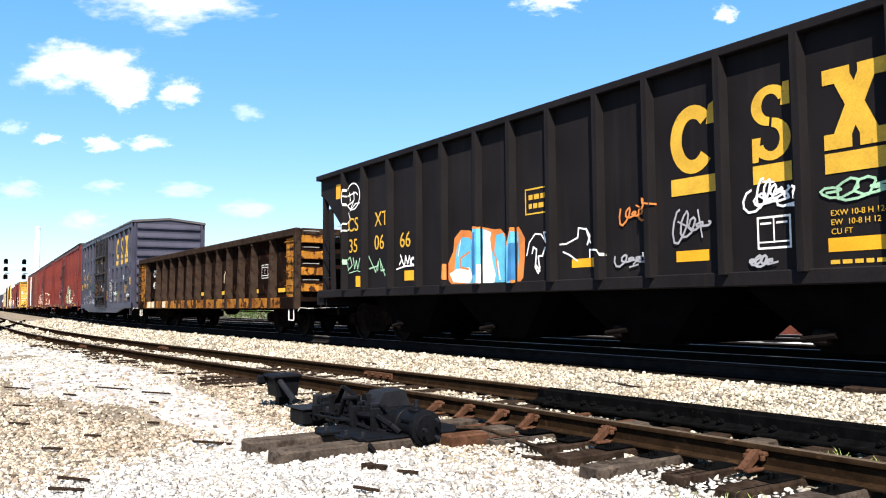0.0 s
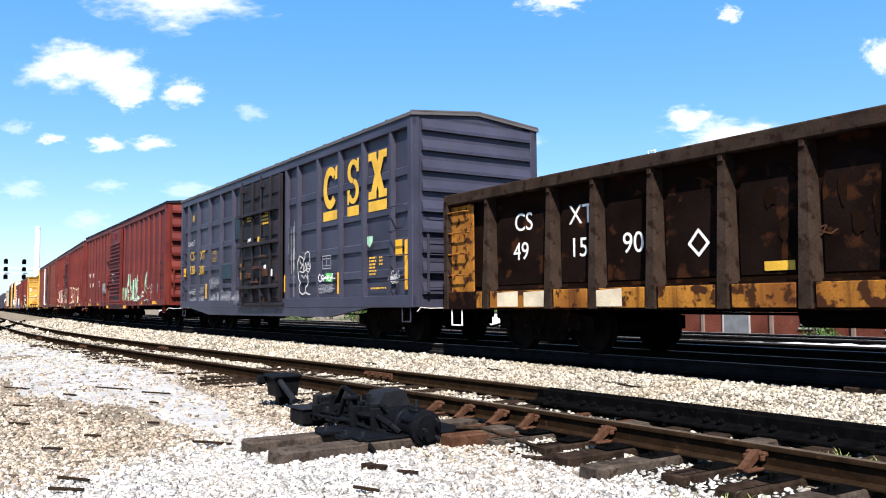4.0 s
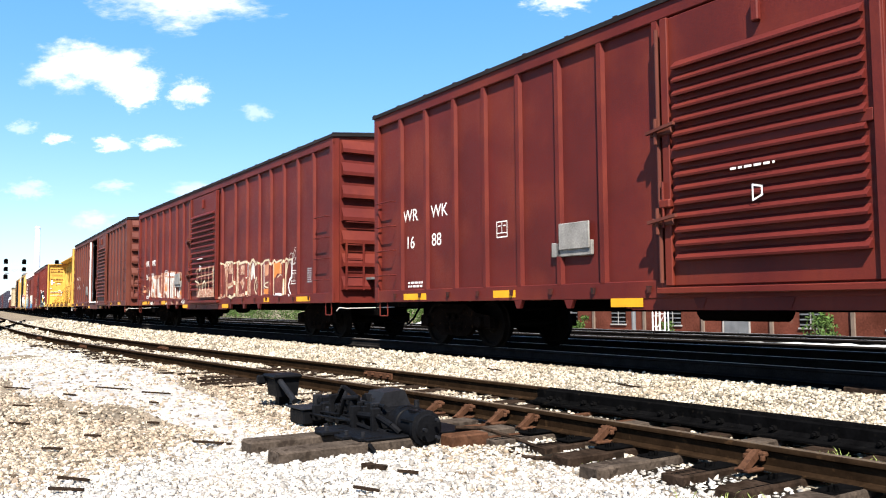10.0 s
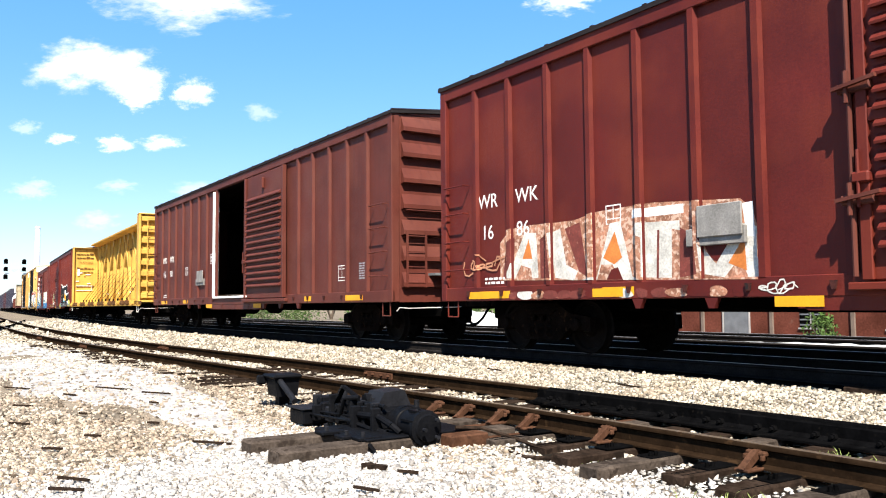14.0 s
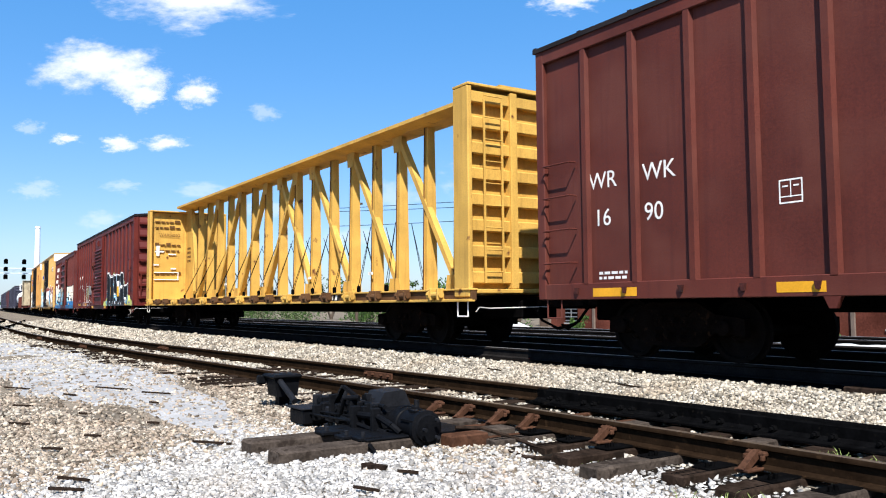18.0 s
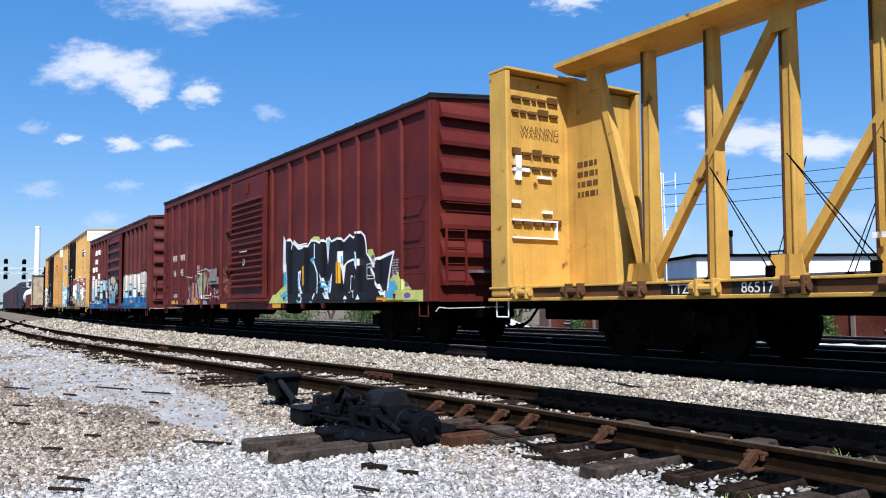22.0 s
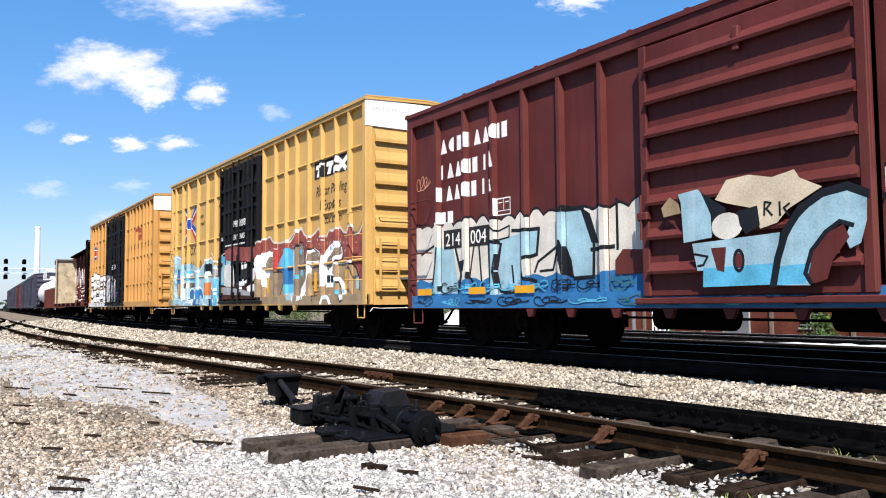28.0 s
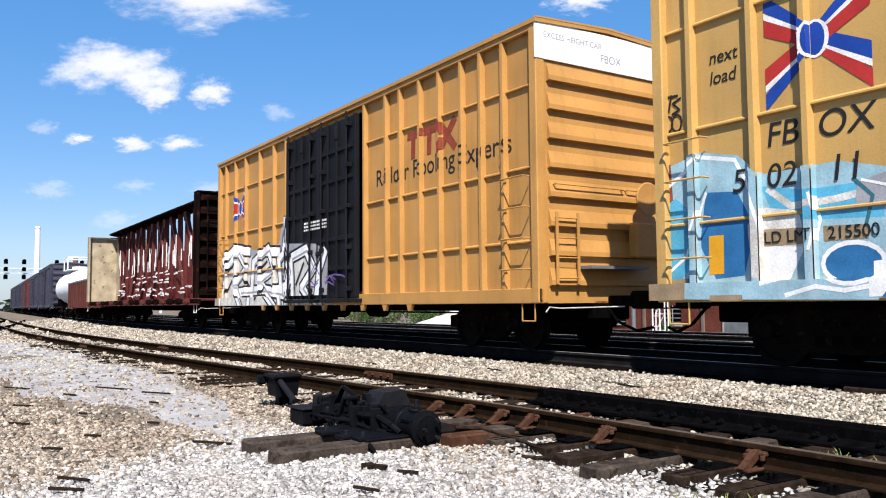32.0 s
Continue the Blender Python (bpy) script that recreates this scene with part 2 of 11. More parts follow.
def ground_z(x, y):
    """Gravel yard, dug lower beside the turnout, a bank up to the through tracks, a fall behind them."""
    y -= main_dy(x) * smooth(3.0, 7.0, y - main_dy(x))
    z = 0.20 * smooth(7.0, 8.6, y) - 1.5 * smooth(18.3, 22.0, y)
    dug = smooth(-11.0, -7.0, x) * (1.0 - smooth(8.0, 12.0, x)) * (1.0 - smooth(4.6, 5.0, y)) * smooth(-6.0, -2.0, y)
    inner = smooth(-9.0, -6.5, x) * (1.0 - smooth(8.0, 12.0, x)) * smooth(4.6, 5.0, y) * (1.0 - smooth(6.9, 7.2, y))
    near = 1.0 - smooth(60.0, 140.0, abs(x)) if y < 8.0 else 0.0
    return z - 0.015 - 0.055 * dug - 0.04 * inner + near * 0.030 * noise.noise(Vector((x * 0.6, y * 0.8, 0.3)))


def make_ground():
    xs = sorted(set([-4000, -2000, -1000, -600, -400, -250, -180, -140, -110, -90, -75] + [-64 + 4 * i for i in range(12)]
                    + [-18 + 0.5 * i for i in range(45)] + [5, 6, 8, 12, 20, 40, 90, 200, 600, 2000, 4000]))
    ys = sorted(set([-4000, -1000, -300, -100, -40, -15, -6, -3] + [-2 + 0.5 * i for i in range(32)] + [14, 15, 16, 17, 17.4, 18, 18.7, 19.4, 20.2, 21, 21.6, 24,
                    30, 40, 60, 90, 150, 300, 700, 1500, 4000]))
    g = Geo()
    warp = lambda x, y: y + main_dy(x) * smooth(3.0, 7.0, y)
    v = [(x, warp(x, y), ground_z(x, warp(x, y))) for y in ys for x in xs]
    n = len(xs)
    f = [(j * n + i, j * n + i + 1, (j + 1) * n + i + 1, (j + 1) * n + i) for j in range(len(ys) - 1) for i in range(n - 1)]
    g.add(v, f)
    return tagged(part("ground", g, "ballast", smooth=True), "pale crushed limestone ballast covering the rail yard", "ground", "", "structure")


make_ground()


# ---------------------------------------------------------------- tracks
RAIL_PROFILE = [(-0.07, 0.0), (0.07, 0.0), (0.07, 0.012), (0.012, 0.032), (0.012, 0.125), (0.036, 0.137), (0.036, 0.160), (0.028, 0.170),
                (-0.028, 0.170), (-0.036, 0.160), (-0.036, 0.137), (-0.012, 0.125), (-0.012, 0.032), (-0.07, 0.012)]


def sweep(profile, line):
    """A profile in (across, up) swept along a line of (x, y, z)."""
    g = Geo()
    n = len(profile)
    v = []
    for i, p in enumerate(line):
        a, b = Vector(line[max(0, i - 1)]), Vector(line[min(len(line) - 1, i + 1)])
        d = (b - a).normalized()
        s = Vector((-d.y, d.x, 0)).normalized()
        v += [(p[0] + s.x * u, p[1] + s.y * u, p[2] + w) for u, w in profile]
    f = [tuple(range(n)), tuple(range(len(v) - 1, len(v) - 1 - n, -1))]
    for k in range(len(line) - 1):
        f += [(k * n + i, (k + 1) * n + i, (k + 1) * n + (i + 1) % n, k * n + (i + 1) % n) for i in range(n)]
    return g.add(v, f)


def rail(name, line, side, top, parent, lit_or_dusty=False):
    """A rail with a worn head of another colour on a rusty web; the flag adds a foot with sunlight put into its lighter
    tan.
    """
    body = part(name, sweep(RAIL_PROFILE, line), side, parent, smooth=True)
    if lit_or_dusty:
        part("rail_foot", sweep([(-0.0725, 0.002), (-0.013, 0.030), (-0.013, 0.085), (-0.0155, 0.085), (-0.0165, 0.040), (-0.0725, 0.0165)], line), "rail_foot", body, "foot of the rail in a lighter, sunlit tan")
    part("rail_head", sweep([(-0.027, 0.1695), (0.027, 0.1695), (0.024, 0.173), (-0.024, 0.173)], line), top, body)
    return body


# line of the near track: centre y along x
NEAR = [(40, 6.05), (10, 5.98), (0, 5.93), (-5, 5.9), (-8, 5.78), (-11, 5.62), (-15, 5.42), (-19, 5.22), (-24, 5.02), (-30, 4.88), (-38, 4.86),
        (-48, 5.1), (-60, 5.6), (-80, 6.6), (-110, 8.2), (-160, 11.0), (-300, 19.0)]


def near_y(x):
    for (x0, y0), (x1, y1) in zip(NEAR[:-1], NEAR[1:]):
        if x1 <= x <= x0:
            return y0 + (y1 - y0) * (x0 - x) / (x0 - x1)
    return NEAR[0][1] if x > NEAR[0][0] else NEAR[-1][1]


def near_smooth(x):
    return sum(near_y(x + d) for d in (-2, -1, 0, 1, 2)) / 5


def near_line(off, x0, x1, z, step=1.0):
    k = max(2, int(abs(x1 - x0) / step))
    return [(x0 + (x1 - x0) * i / k, near_smooth(x0 + (x1 - x0) * i / k) + off, z) for i in range(k + 1)]


ALONG = [-1500, -900, -500] + [-360 + 15 * i for i in range(20)] + [-70 + 5 * i for i in range(15)] + [40, 300]


def make_tracks():
    siding = tagged(new("siding_track"), "rusty siding track with a power turnout in pale ballast", "track", "", "structure")
    rail("rail", near_line(-0.75, 25, -150, 0.01), "rail_side", "rail_top", siding, True)
    rail("rail", near_line(0.75, -7.6, -150, 0.01), "rail_side", "rail_top", siding, True)
    rail("rail", near_line(0.75, 25, -7.6, 0.01), "rail_dark", "rail_dark", siding)
    cross = tagged(new("crossover_track"), "dark crossover track leaving the siding", "track", "", "structure")
    for s in (-0.75, 0.75):
        rail("rail", [(x, near_smooth(-64) + s - 0.14 * (x + 64) - 0.0010 * (x + 64) ** 2 * (1 if x > -64 else 0), 0.012) for x in range(-78, -6, 3)], "rail_dark", "rail_dark", cross)
    main = tagged(new("main_track"), "through track in dark oily ballast carrying the train", "track", "", "structure")
    for s in (-0.75, 0.75):
        rail("rail", [(x, main_y(x) + s, RAIL_Z - 0.173) for x in ALONG], "rail_far", "rail_shine", main)
    for yc in (13.3, 17.1):
        far = tagged(new("yard_track"), "parallel yard track with shiny worn rails", "track", "", "structure")
        for s in (-0.75, 0.75):
            rail("rail", [(x, yc + main_dy(x) + s, RAIL_Z - 0.173) for x in ALONG], "rail_far", "rail_shine", far)
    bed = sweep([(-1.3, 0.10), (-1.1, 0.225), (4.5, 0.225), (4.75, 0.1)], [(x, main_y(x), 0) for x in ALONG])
    built_in("track_bed", bed, "oily_shade", "dark oily cinder bed between the through tracks, train shade in its colour")
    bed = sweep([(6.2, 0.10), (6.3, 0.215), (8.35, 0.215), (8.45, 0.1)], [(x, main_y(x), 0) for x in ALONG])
    built_in("track_bed", bed, "oily_shade", "dark cinder bed under the rearmost track")
    ridge, n = Geo(), 300
    prof = ((4.5, 0.12), (4.72, 0.30), (5.0, 0.335), (5.4, 0.34), (5.8, 0.335), (6.2, 0.12))
    v = []
    for i in range(n + 1):
        x = -20 + 0.17 * i
        for k, (dy, z) in enumerate(prof):
            lump = noise.noise(Vector((x * 4.1, dy * 3.7, 5.0))) + 0.6 * noise.noise(Vector((x * 9.0, dy * 8.0, 2.0)))
            v.append((x, main_y(x) + dy + 0.04 * lump, z + (0.032 * lump if 0 < k < 5 else 0) - 0.2 * max(0.0, 1 - i / 60)))
    ridge.add(v, [(i * 6 + j, i * 6 + 6 + j, i * 6 + 7 + j, i * 6 + 1 + j) for i in range(n) for j in range(5)])
    built_in("gravel_ridge", ridge, "pile_white", "ridge of fresh white ballast between two rear tracks")
    verge = Geo()
    xs = [-420, -300, -220, -170, -130, -100, -80, -66]
    v = [(x, y + main_dy(x), -1.495 + 0.25 * noise.noise(Vector((x * 0.05, y * 0.1, 1.0)))) for x in xs for y in (23, 30, 42, 70, 160)]
    verge.add(v, [(i * 5 + j, i * 5 + 5 + j, i * 5 + 6 + j, i * 5 + 1 + j) for i in range(7) for j in range(4)])
    built_in("verge", verge, "scrub_ground", "rough green and brown verge behind the tracks", smooth=True)
    rim = sweep([(8.5, 0.0), (8.75, 0.27), (9.3, 0.28), (10.2, -0.4)], [(x, main_y(x), 0) for x in ALONG if x > -46])
    built_in("gravel_shoulder", rim, "dust_pale", "pale gravel shoulder behind the rearmost track")


paint("scrub_ground", (0.09, 0.10, 0.045), 0.95, grain=0.3, scale=0.2, fine=3.0, spots=(0.15, 0.12, 0.07), spot_at=0.6, bump=0.6, spec=0.0)
paint("dust_pale", (0.30, 0.295, 0.285), 0.95, grain=0.14, scale=1.5, fine=30.0, bump=0.8, spots=(0.22, 0.205, 0.185), spot_at=0.62, spec=0.0)
# oiled cinders, made near-black by putting the train's shade into the colour
paint("oily_shade", (0.0055, 0.0048, 0.0045), 0.95, grain=0.3, scale=1.2, fine=18.0, bump=1.0, spec=0.0)
make_tracks()


# ---------------------------------------------------------------- lettering and paint on the cars
def lettering(words, size, x, z, mat, parent, y=-1.606, stretch=1.0, name="lettering", facing=0, slant=0.0, spacing=1.0):
    """Painted writing: size is the height of a capital; x, z its lower left corner on the car's near side; facing 90: on the front end."""
    c = bpy.data.curves.new("writing", "FONT")
    c.body, c.size, c.extrude, c.shear, c.space_character = words, size / 0.73, 0.0015, slant, spacing
    o = bpy.data.objects.new("writing", c)
    me = bpy.data.meshes.new_from_object(o)
    bpy.data.objects.remove(o)
    me.transform(Matrix.Diagonal((stretch, 1, 1, 1)))
    me.name = name
    me.materials.clear()
    me.materials.append(M[mat])
    at = pose(x, y, z, 90, 0, facing)
    return part(name, me, mat, parent, at=at)


def over_ribs(words, size, x, z, mat, parent, y, ribs, y_rib, half=0.05, **more):
    """Writing painted across a sheet and the posts that stand on it."""
    flat = lettering(words, size, x, z, mat, parent, y, **more)
    xs = [v.co.x for v in flat.data.vertices]
    for r in ribs:
        a, b = r - half - x, r + half - x
        if a > max(xs) or b < min(xs):
            continue
        bm = bmesh.new()
        bm.from_mesh(flat.data)
        for co, no in (((a, 0, 0), (-1, 0, 0)), ((b, 0, 0), (1, 0, 0))):
            bmesh.ops.bisect_plane(bm, geom=bm.verts[:] + bm.edges[:] + bm.faces[:], plane_co=co, plane_no=no, clear_outer=True)
        if bm.faces:
            me = bpy.data.meshes.new("lettering")
            bm.to_mesh(me)
            me.materials.append(M[mat])
            part("lettering", me, mat, parent, at=pose(x, y_rib, z, 90, 0, 0))
        bm.free()


def clip(poly, x0, x1):
    """The piece of a polygon of (x, z) between two upright lines."""
    for bound, sign in ((x0, 1), (x1, -1)):
        out = []
        for i, a in enumerate(poly):
            b = poly[(i + 1) % len(poly)]
            da, db = sign * (a[0] - bound), sign * (b[0] - bound)
            if da >= 0:
                out.append(a)
            if (da >= 0) != (db >= 0):
                t = da / (da - db)
                out.append((a[0] + t * (b[0] - a[0]), a[1] + t * (b[1] - a[1])))
        poly = out
        if len(poly) < 3:
            return []
    return poly


class Paint:
    """Sprayed shapes that follow the ribs and panels of a car's side. strips: (x0, x1, y) from one end to the other."""

    def __init__(self, strips, foot=None):
        """foot: (height, y, bottom) of a sill in front of the sheets, on which the lowest paint lies."""
        self.strips, self.layers, self.depth, self.foot, self.done = strips, {}, 0.0, foot, []

    def begin(self):
        """What follows is a piece of its own."""
        if self.layers:
            self.done.append(self.layers)
        self.layers = {}

    def shape(self, poly, mat, below=None):
        if below is not None:
            poly = [(b, a) for a, b in clip([(z, x) for x, z in poly], -99.0, below)]
            if len(poly) < 3:
                return
        self.depth += 0.00006
        g = self.layers.setdefault(mat, Geo())
        if self.foot:
            z, y, low = self.foot
            flip = [(b, a) for a, b in poly]
            foot = [(b, a) for a, b in clip(flip, low, z)]
            if len(foot) > 2:
                tri = tessellate([[Vector((p[0], p[1], 0)) for p in foot]])
                g.add([(p[0], y - 0.002 - self.depth, p[1]) for p in foot], [tuple(t) for t in tri])
            poly = [(b, a) for a, b in clip(flip, z, 99.0)]
            if len(poly) < 3:
                return
        xs = [p[0] for p in poly]
        for x0, x1, y in self.strips:
            if x1 <= min(xs) or x0 >= max(xs):
                continue
            c = clip(poly, x0, x1)
            if len(c) < 3:
                continue
            v = [Vector((p[0], p[1], 0)) for p in c]
            from_tri = tessellate([v])
            g.add([(p[0], y - 0.003 - self.depth, p[1]) for p in c], [tuple(t) for t in from_tri])
        # the flanks of the posts
        for (_, xe, ya), (xs2, _, yb) in zip(self.strips[:-1], self.strips[1:]):
            if abs(xe - xs2) > 0.005 or not 0.02 < abs(ya - yb) < 0.2 or not min(xs) < xe < max(xs):
                continue
            cuts = []
            for (xa, za), (xb, zb) in zip(poly, poly[1:] + poly[:1]):
                if (xa > xe) != (xb > xe):
                    cuts.append(za + (zb - za) * (xe - xa) / (xb - xa))
            cuts.sort()
            x = xe + (1 if ya < yb else -1) * (0.0015 + self.depth)
            for z0, z1 in zip(cuts[::2], cuts[1::2]):
                g.add([(x, ya - 0.003 - self.depth, z0), (x, yb - 0.003, z0), (x, yb - 0.003, z1), (x, ya - 0.003 - self.depth, z1)], [(0, 1, 2, 3)])

    def blob(self, cx, cz, rx, rz, mat, rnd, n=22, wob=0.12, power=3.0, lean=0.0):
        ph = [rnd.uniform(0, 6.28) for _ in range(3)]
        pts = []
        for i in range(n):
            t = 2 * math.pi * i / n
            c, s = math.cos(t), math.sin(t)
            r = (abs(c) ** power + abs(s) ** power) ** (-1 / power)
            r *= 1 + wob * (math.sin(2 * t + ph[0]) + 0.7 * math.sin(3 * t + ph[1]) + 0.4 * math.sin(5 * t + ph[2])) * 0.6
            pts.append((cx + rx * r * c + lean * rz * r * s, cz + rz * r * s))
        self.shape(pts, mat)
        return pts

    def oval(self, cx, cz, rx, rz, mat, w=0.0):
        """A filled oval, or with w a ring that wide."""
        pts = [(cx + rx * math.cos(k * math.pi / 9), cz + rz * math.sin(k * math.pi / 9)) for k in range(18)]
        if w:
            self.stroke(pts + pts[:1], w, mat)
        else:
            self.shape(pts, mat)

    def stroke(self, pts, w, mat, below=None):
        for (xa, za), (xb, zb) in zip(pts[:-1], pts[1:]):
            d = math.hypot(xb - xa, zb - za) or 1e-6
            ux, uz = (xb - xa) / d, (zb - za) / d
            nx, nz = -uz * w / 2, ux * w / 2
            e = w * 0.3
            self.shape([(xa - ux * e + nx, za - uz * e + nz), (xa - ux * e - nx, za - uz * e - nz),
                        (xb + ux * e - nx, zb + uz * e - nz), (xb + ux * e + nx, zb + uz * e + nz)], mat, below)

    def scrawl(self, x0, x1, z0, z1, mat, rnd, w=0.03, loops=6):
        """A quick spray scribble of slanted loops with a crossing stroke or two."""
        k = loops * 9
        ph, ph2, lift = rnd.uniform(0, 6), rnd.uniform(0.6, 1.4), rnd.uniform(0.5, 0.9)
        pts = []
        for i in range(k + 1):
            t = i / k
            a = t * loops * 6.28 + ph
            hgt = (z1 - z0) * 0.5 * (0.55 + 0.45 * math.sin(t * 5.1 * ph2 + ph))
            r = (x1 - x0) / loops * lift
            pts.append((x0 + (x1 - x0) * t + r * math.cos(a) + 0.25 * hgt * math.sin(a), (z0 + z1) / 2 + hgt * math.sin(a * (1.0 if i % 2 else 1.02))))
        self.stroke(pts, w, mat)
        for _ in range(2):
            xa = rnd.uniform(x0, x1)
            self.stroke([(xa, rnd.uniform(z0, z1)), (xa + rnd.uniform(0.1, 0.5) * (x1 - x0), rnd.uniform(z0, z1))], w * 0.8, mat)

    def put(self, parent, label="", name="graffiti"):
        """One mesh a piece, a material a colour."""
        self.begin()
        for layers in self.done:
            g, slots, index = Geo(), [], []
            for mat, sub in layers.items():
                g.add(sub.v, sub.f)
                index += [len(slots)] * len(sub.f)
                slots.append(mat)
            me = bpy.data.meshes.new(name)
            me.from_pydata(g.v, [], g.f)
            for s in slots:
                me.materials.append(M[s])
            me.polygons.foreach_set("material_index", index)
            me.update()
            part(name, me, slots[0], parent, label)


from mathutils.geometry import tessellate_polygon as tessellate


def strips_of(x0, x1, ribs, width, y_panel, y_rib):
    """The steps of a ribbed side, for Paint."""
    out, x = [], x0
    for r in sorted(ribs):
        if r - width / 2 > x:
            out.append((x, r - width / 2, y_panel))
        out.append((max(x, r - width / 2), r + width / 2, y_rib))
        x = r + width / 2
    if x < x1:
        out.append((x, x1, y_panel))
    return out


# ---------------------------------------------------------------- running gear
WHEEL_R = 0.42
WHEELSETS = []


def bogie_meshes():
    fr = Geo()
    pts = [(-1.18, 0.36), (-1.18, 0.58), (-0.72, 0.64), (-0.42, 0.80), (0.42, 0.80), (0.72, 0.64), (1.18, 0.58), (1.18, 0.36), (0.72, 0.40),
           (0.45, 0.20), (-0.45, 0.20), (-0.72, 0.40)]
    fr.prism(pts, -0.05, 0.07, "y")
    fr.prism([(-0.42, 0.70), (0.42, 0.70), (0.30, 0.62), (-0.30, 0.62)], -0.10, 0.10, "y")
    sp = Geo().lathe([(0.26, 0.075), (0.32, 0.10), (0.36, 0.075), (0.42, 0.10), (0.46, 0.075), (0.52, 0.10), (0.56, 0.075), (0.60, 0.09)], "z", 8)
    cap = Geo().lathe([(-0.13, 0.07), (-0.12, 0.10), (0.0, 0.11), (0.05, 0.11)], "y", 12)
    ws = Geo()
    ws.rod((0, -0.95, 0), (0, 0.95, 0), 0.075, 10)
    for s in (-1, 1):
        prof = [(0.66, 0.36), (0.69, 0.455), (0.715, 0.455), (0.73, WHEEL_R + 0.004), (0.82, WHEEL_R), (0.82, 0.36), (0.775, 0.34), (0.765, 0.16), (0.82, 0.12), (0.82, 0.02), (0.70, 0.02), (0.70, 0.12), (0.74, 0.16), (0.735, 0.34)]
        n, seg = len(prof), 28
        v = [(r * math.cos(2 * math.pi * i / seg), s * a, r * math.sin(2 * math.pi * i / seg)) for i in range(seg) for a, r in prof]
        f = [(i * n + k, i * n + (k + 1) % n, ((i + 1) % seg) * n + (k + 1) % n, ((i + 1) % seg) * n + k) for i in range(seg) for k in range(n)]
        ws.add(v, f)
    bol = Geo().cbox(-0.18, 0.18, -1.05, 1.05, 0.48, 0.66, 0.02).rod((0, 0, 0.60), (0, 0, 0.80), 0.25, 14)
    brake = Geo().bar((0, -0.6, 0.40), (0, 0.6, 0.40), 0.08, 0.10)
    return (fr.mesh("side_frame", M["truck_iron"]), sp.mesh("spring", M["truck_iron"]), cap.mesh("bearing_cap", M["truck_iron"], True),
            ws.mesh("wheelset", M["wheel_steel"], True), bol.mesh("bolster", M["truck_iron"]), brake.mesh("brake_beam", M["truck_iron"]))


BOGIE = bogie_meshes()


def bogie(car, x):
    """A three-piece freight truck with two turning wheelsets."""
    b = part("bogie", BOGIE[4], "truck_iron", car, at=(x, 0, 0))
    for s in (-1, 1):
        m = pose(0, s * 1.0, 0, 0, 0, 0 if s < 0 else 180)
        part("side_frame", BOGIE[0], "", b, at=m)
        for dx in (-0.22, 0.0, 0.22):
            part("spring", BOGIE[1], "", b, at=pose(dx, s * 1.0, 0, 0, 0, 0))
        for dx in (-0.89, 0.89):
            part("bearing_cap", BOGIE[2], "", b, at=pose(dx, s * 1.0, 0.46, 0, 0, 0 if s < 0 else 180))
    for dx in (-0.45, 0.45):
        part("brake_beam", BOGIE[5], "", b, at=(dx, 0, 0))
    for dx in (-0.89, 0.89):
        w = part("wheelset", BOGIE[3], "", b, "steel wheelset with worn bright treads", at=(dx, 0, WHEEL_R))
        WHEELSETS.append((w, dx))


def coupler(car, L):
    for s in (-1, 1):
        g = Geo().cbox(s * (L / 2 - 0.3) if s > 0 else s * (L / 2 + 0.55), s * (L / 2 + 0.55) if s > 0 else s * (L / 2 - 0.3), -0.10, 0.10, 0.74, 0.92, 0.03)
        g.cbox(min(s * (L / 2 + 0.5), s * (L / 2 + 0.98)), max(s * (L / 2 + 0.5), s * (L / 2 + 0.98)), -0.17, 0.17, 0.70, 0.99, 0.05)
        part("coupler", g, "truck_iron", car)
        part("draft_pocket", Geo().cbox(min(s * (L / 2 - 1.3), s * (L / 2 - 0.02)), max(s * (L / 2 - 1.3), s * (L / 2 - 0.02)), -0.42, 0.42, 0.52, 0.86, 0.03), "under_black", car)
        h = Geo()
        pts = [(s * (L / 2 + 0.2), -0.35, 0.75), (s * (L / 2 + 0.45), -0.36, 0.50), (s * (L / 2 + 0.8), -0.30, 0.36), (s * (L / 2 + 1.05), -0.2, 0.42)]
        h.path(pts, 0.025, 6)
        part("air_hose", h, "under_black", car)
        lv = Geo().path([(s * (L / 2 + 0.10), -1.56, 0.66), (s * (L / 2 + 0.12), -1.50, 0.74), (s * (L / 2 + 0.14), -1.30, 0.72), (s * (L / 2 + 0.5), -0.25, 0.74)], 0.011, 6)
        part("uncoupling_lever", lv, "steel_light" if s > 0 else "under_black", car)


paint("steel_light", (0.43, 0.4128, 0.3784), 0.6, grain=0.2, scale=4.0)
CARS = []


def car_root(name, label, category, front, L):
    x = front - L / 2
    c = thing(name, label, category, "train of freight cars", (x, TRACK_Y, RAIL_Z))
    CARS.append((c, x))
    return c


def grab(parent, x, z, w, mat, y=-1.6, depth=0.10):
    g = Geo().path([(x - w / 2, y + 0.03, z), (x - w / 2, y - depth, z), (x + w / 2, y - depth, z), (x + w / 2, y + 0.03, z)], 0.013, 6)
    return part("grab_iron", g, mat, parent)


def end_grab(parent, x, y, z, w, mat, depth=0.10):
    g = Geo().path([(x - 0.03, y - w / 2, z), (x + depth, y - w / 2, z), (x + depth, y + w / 2, z), (x - 0.03, y + w / 2, z)], 0.013, 6)
    return part("grab_iron", g, mat, parent)


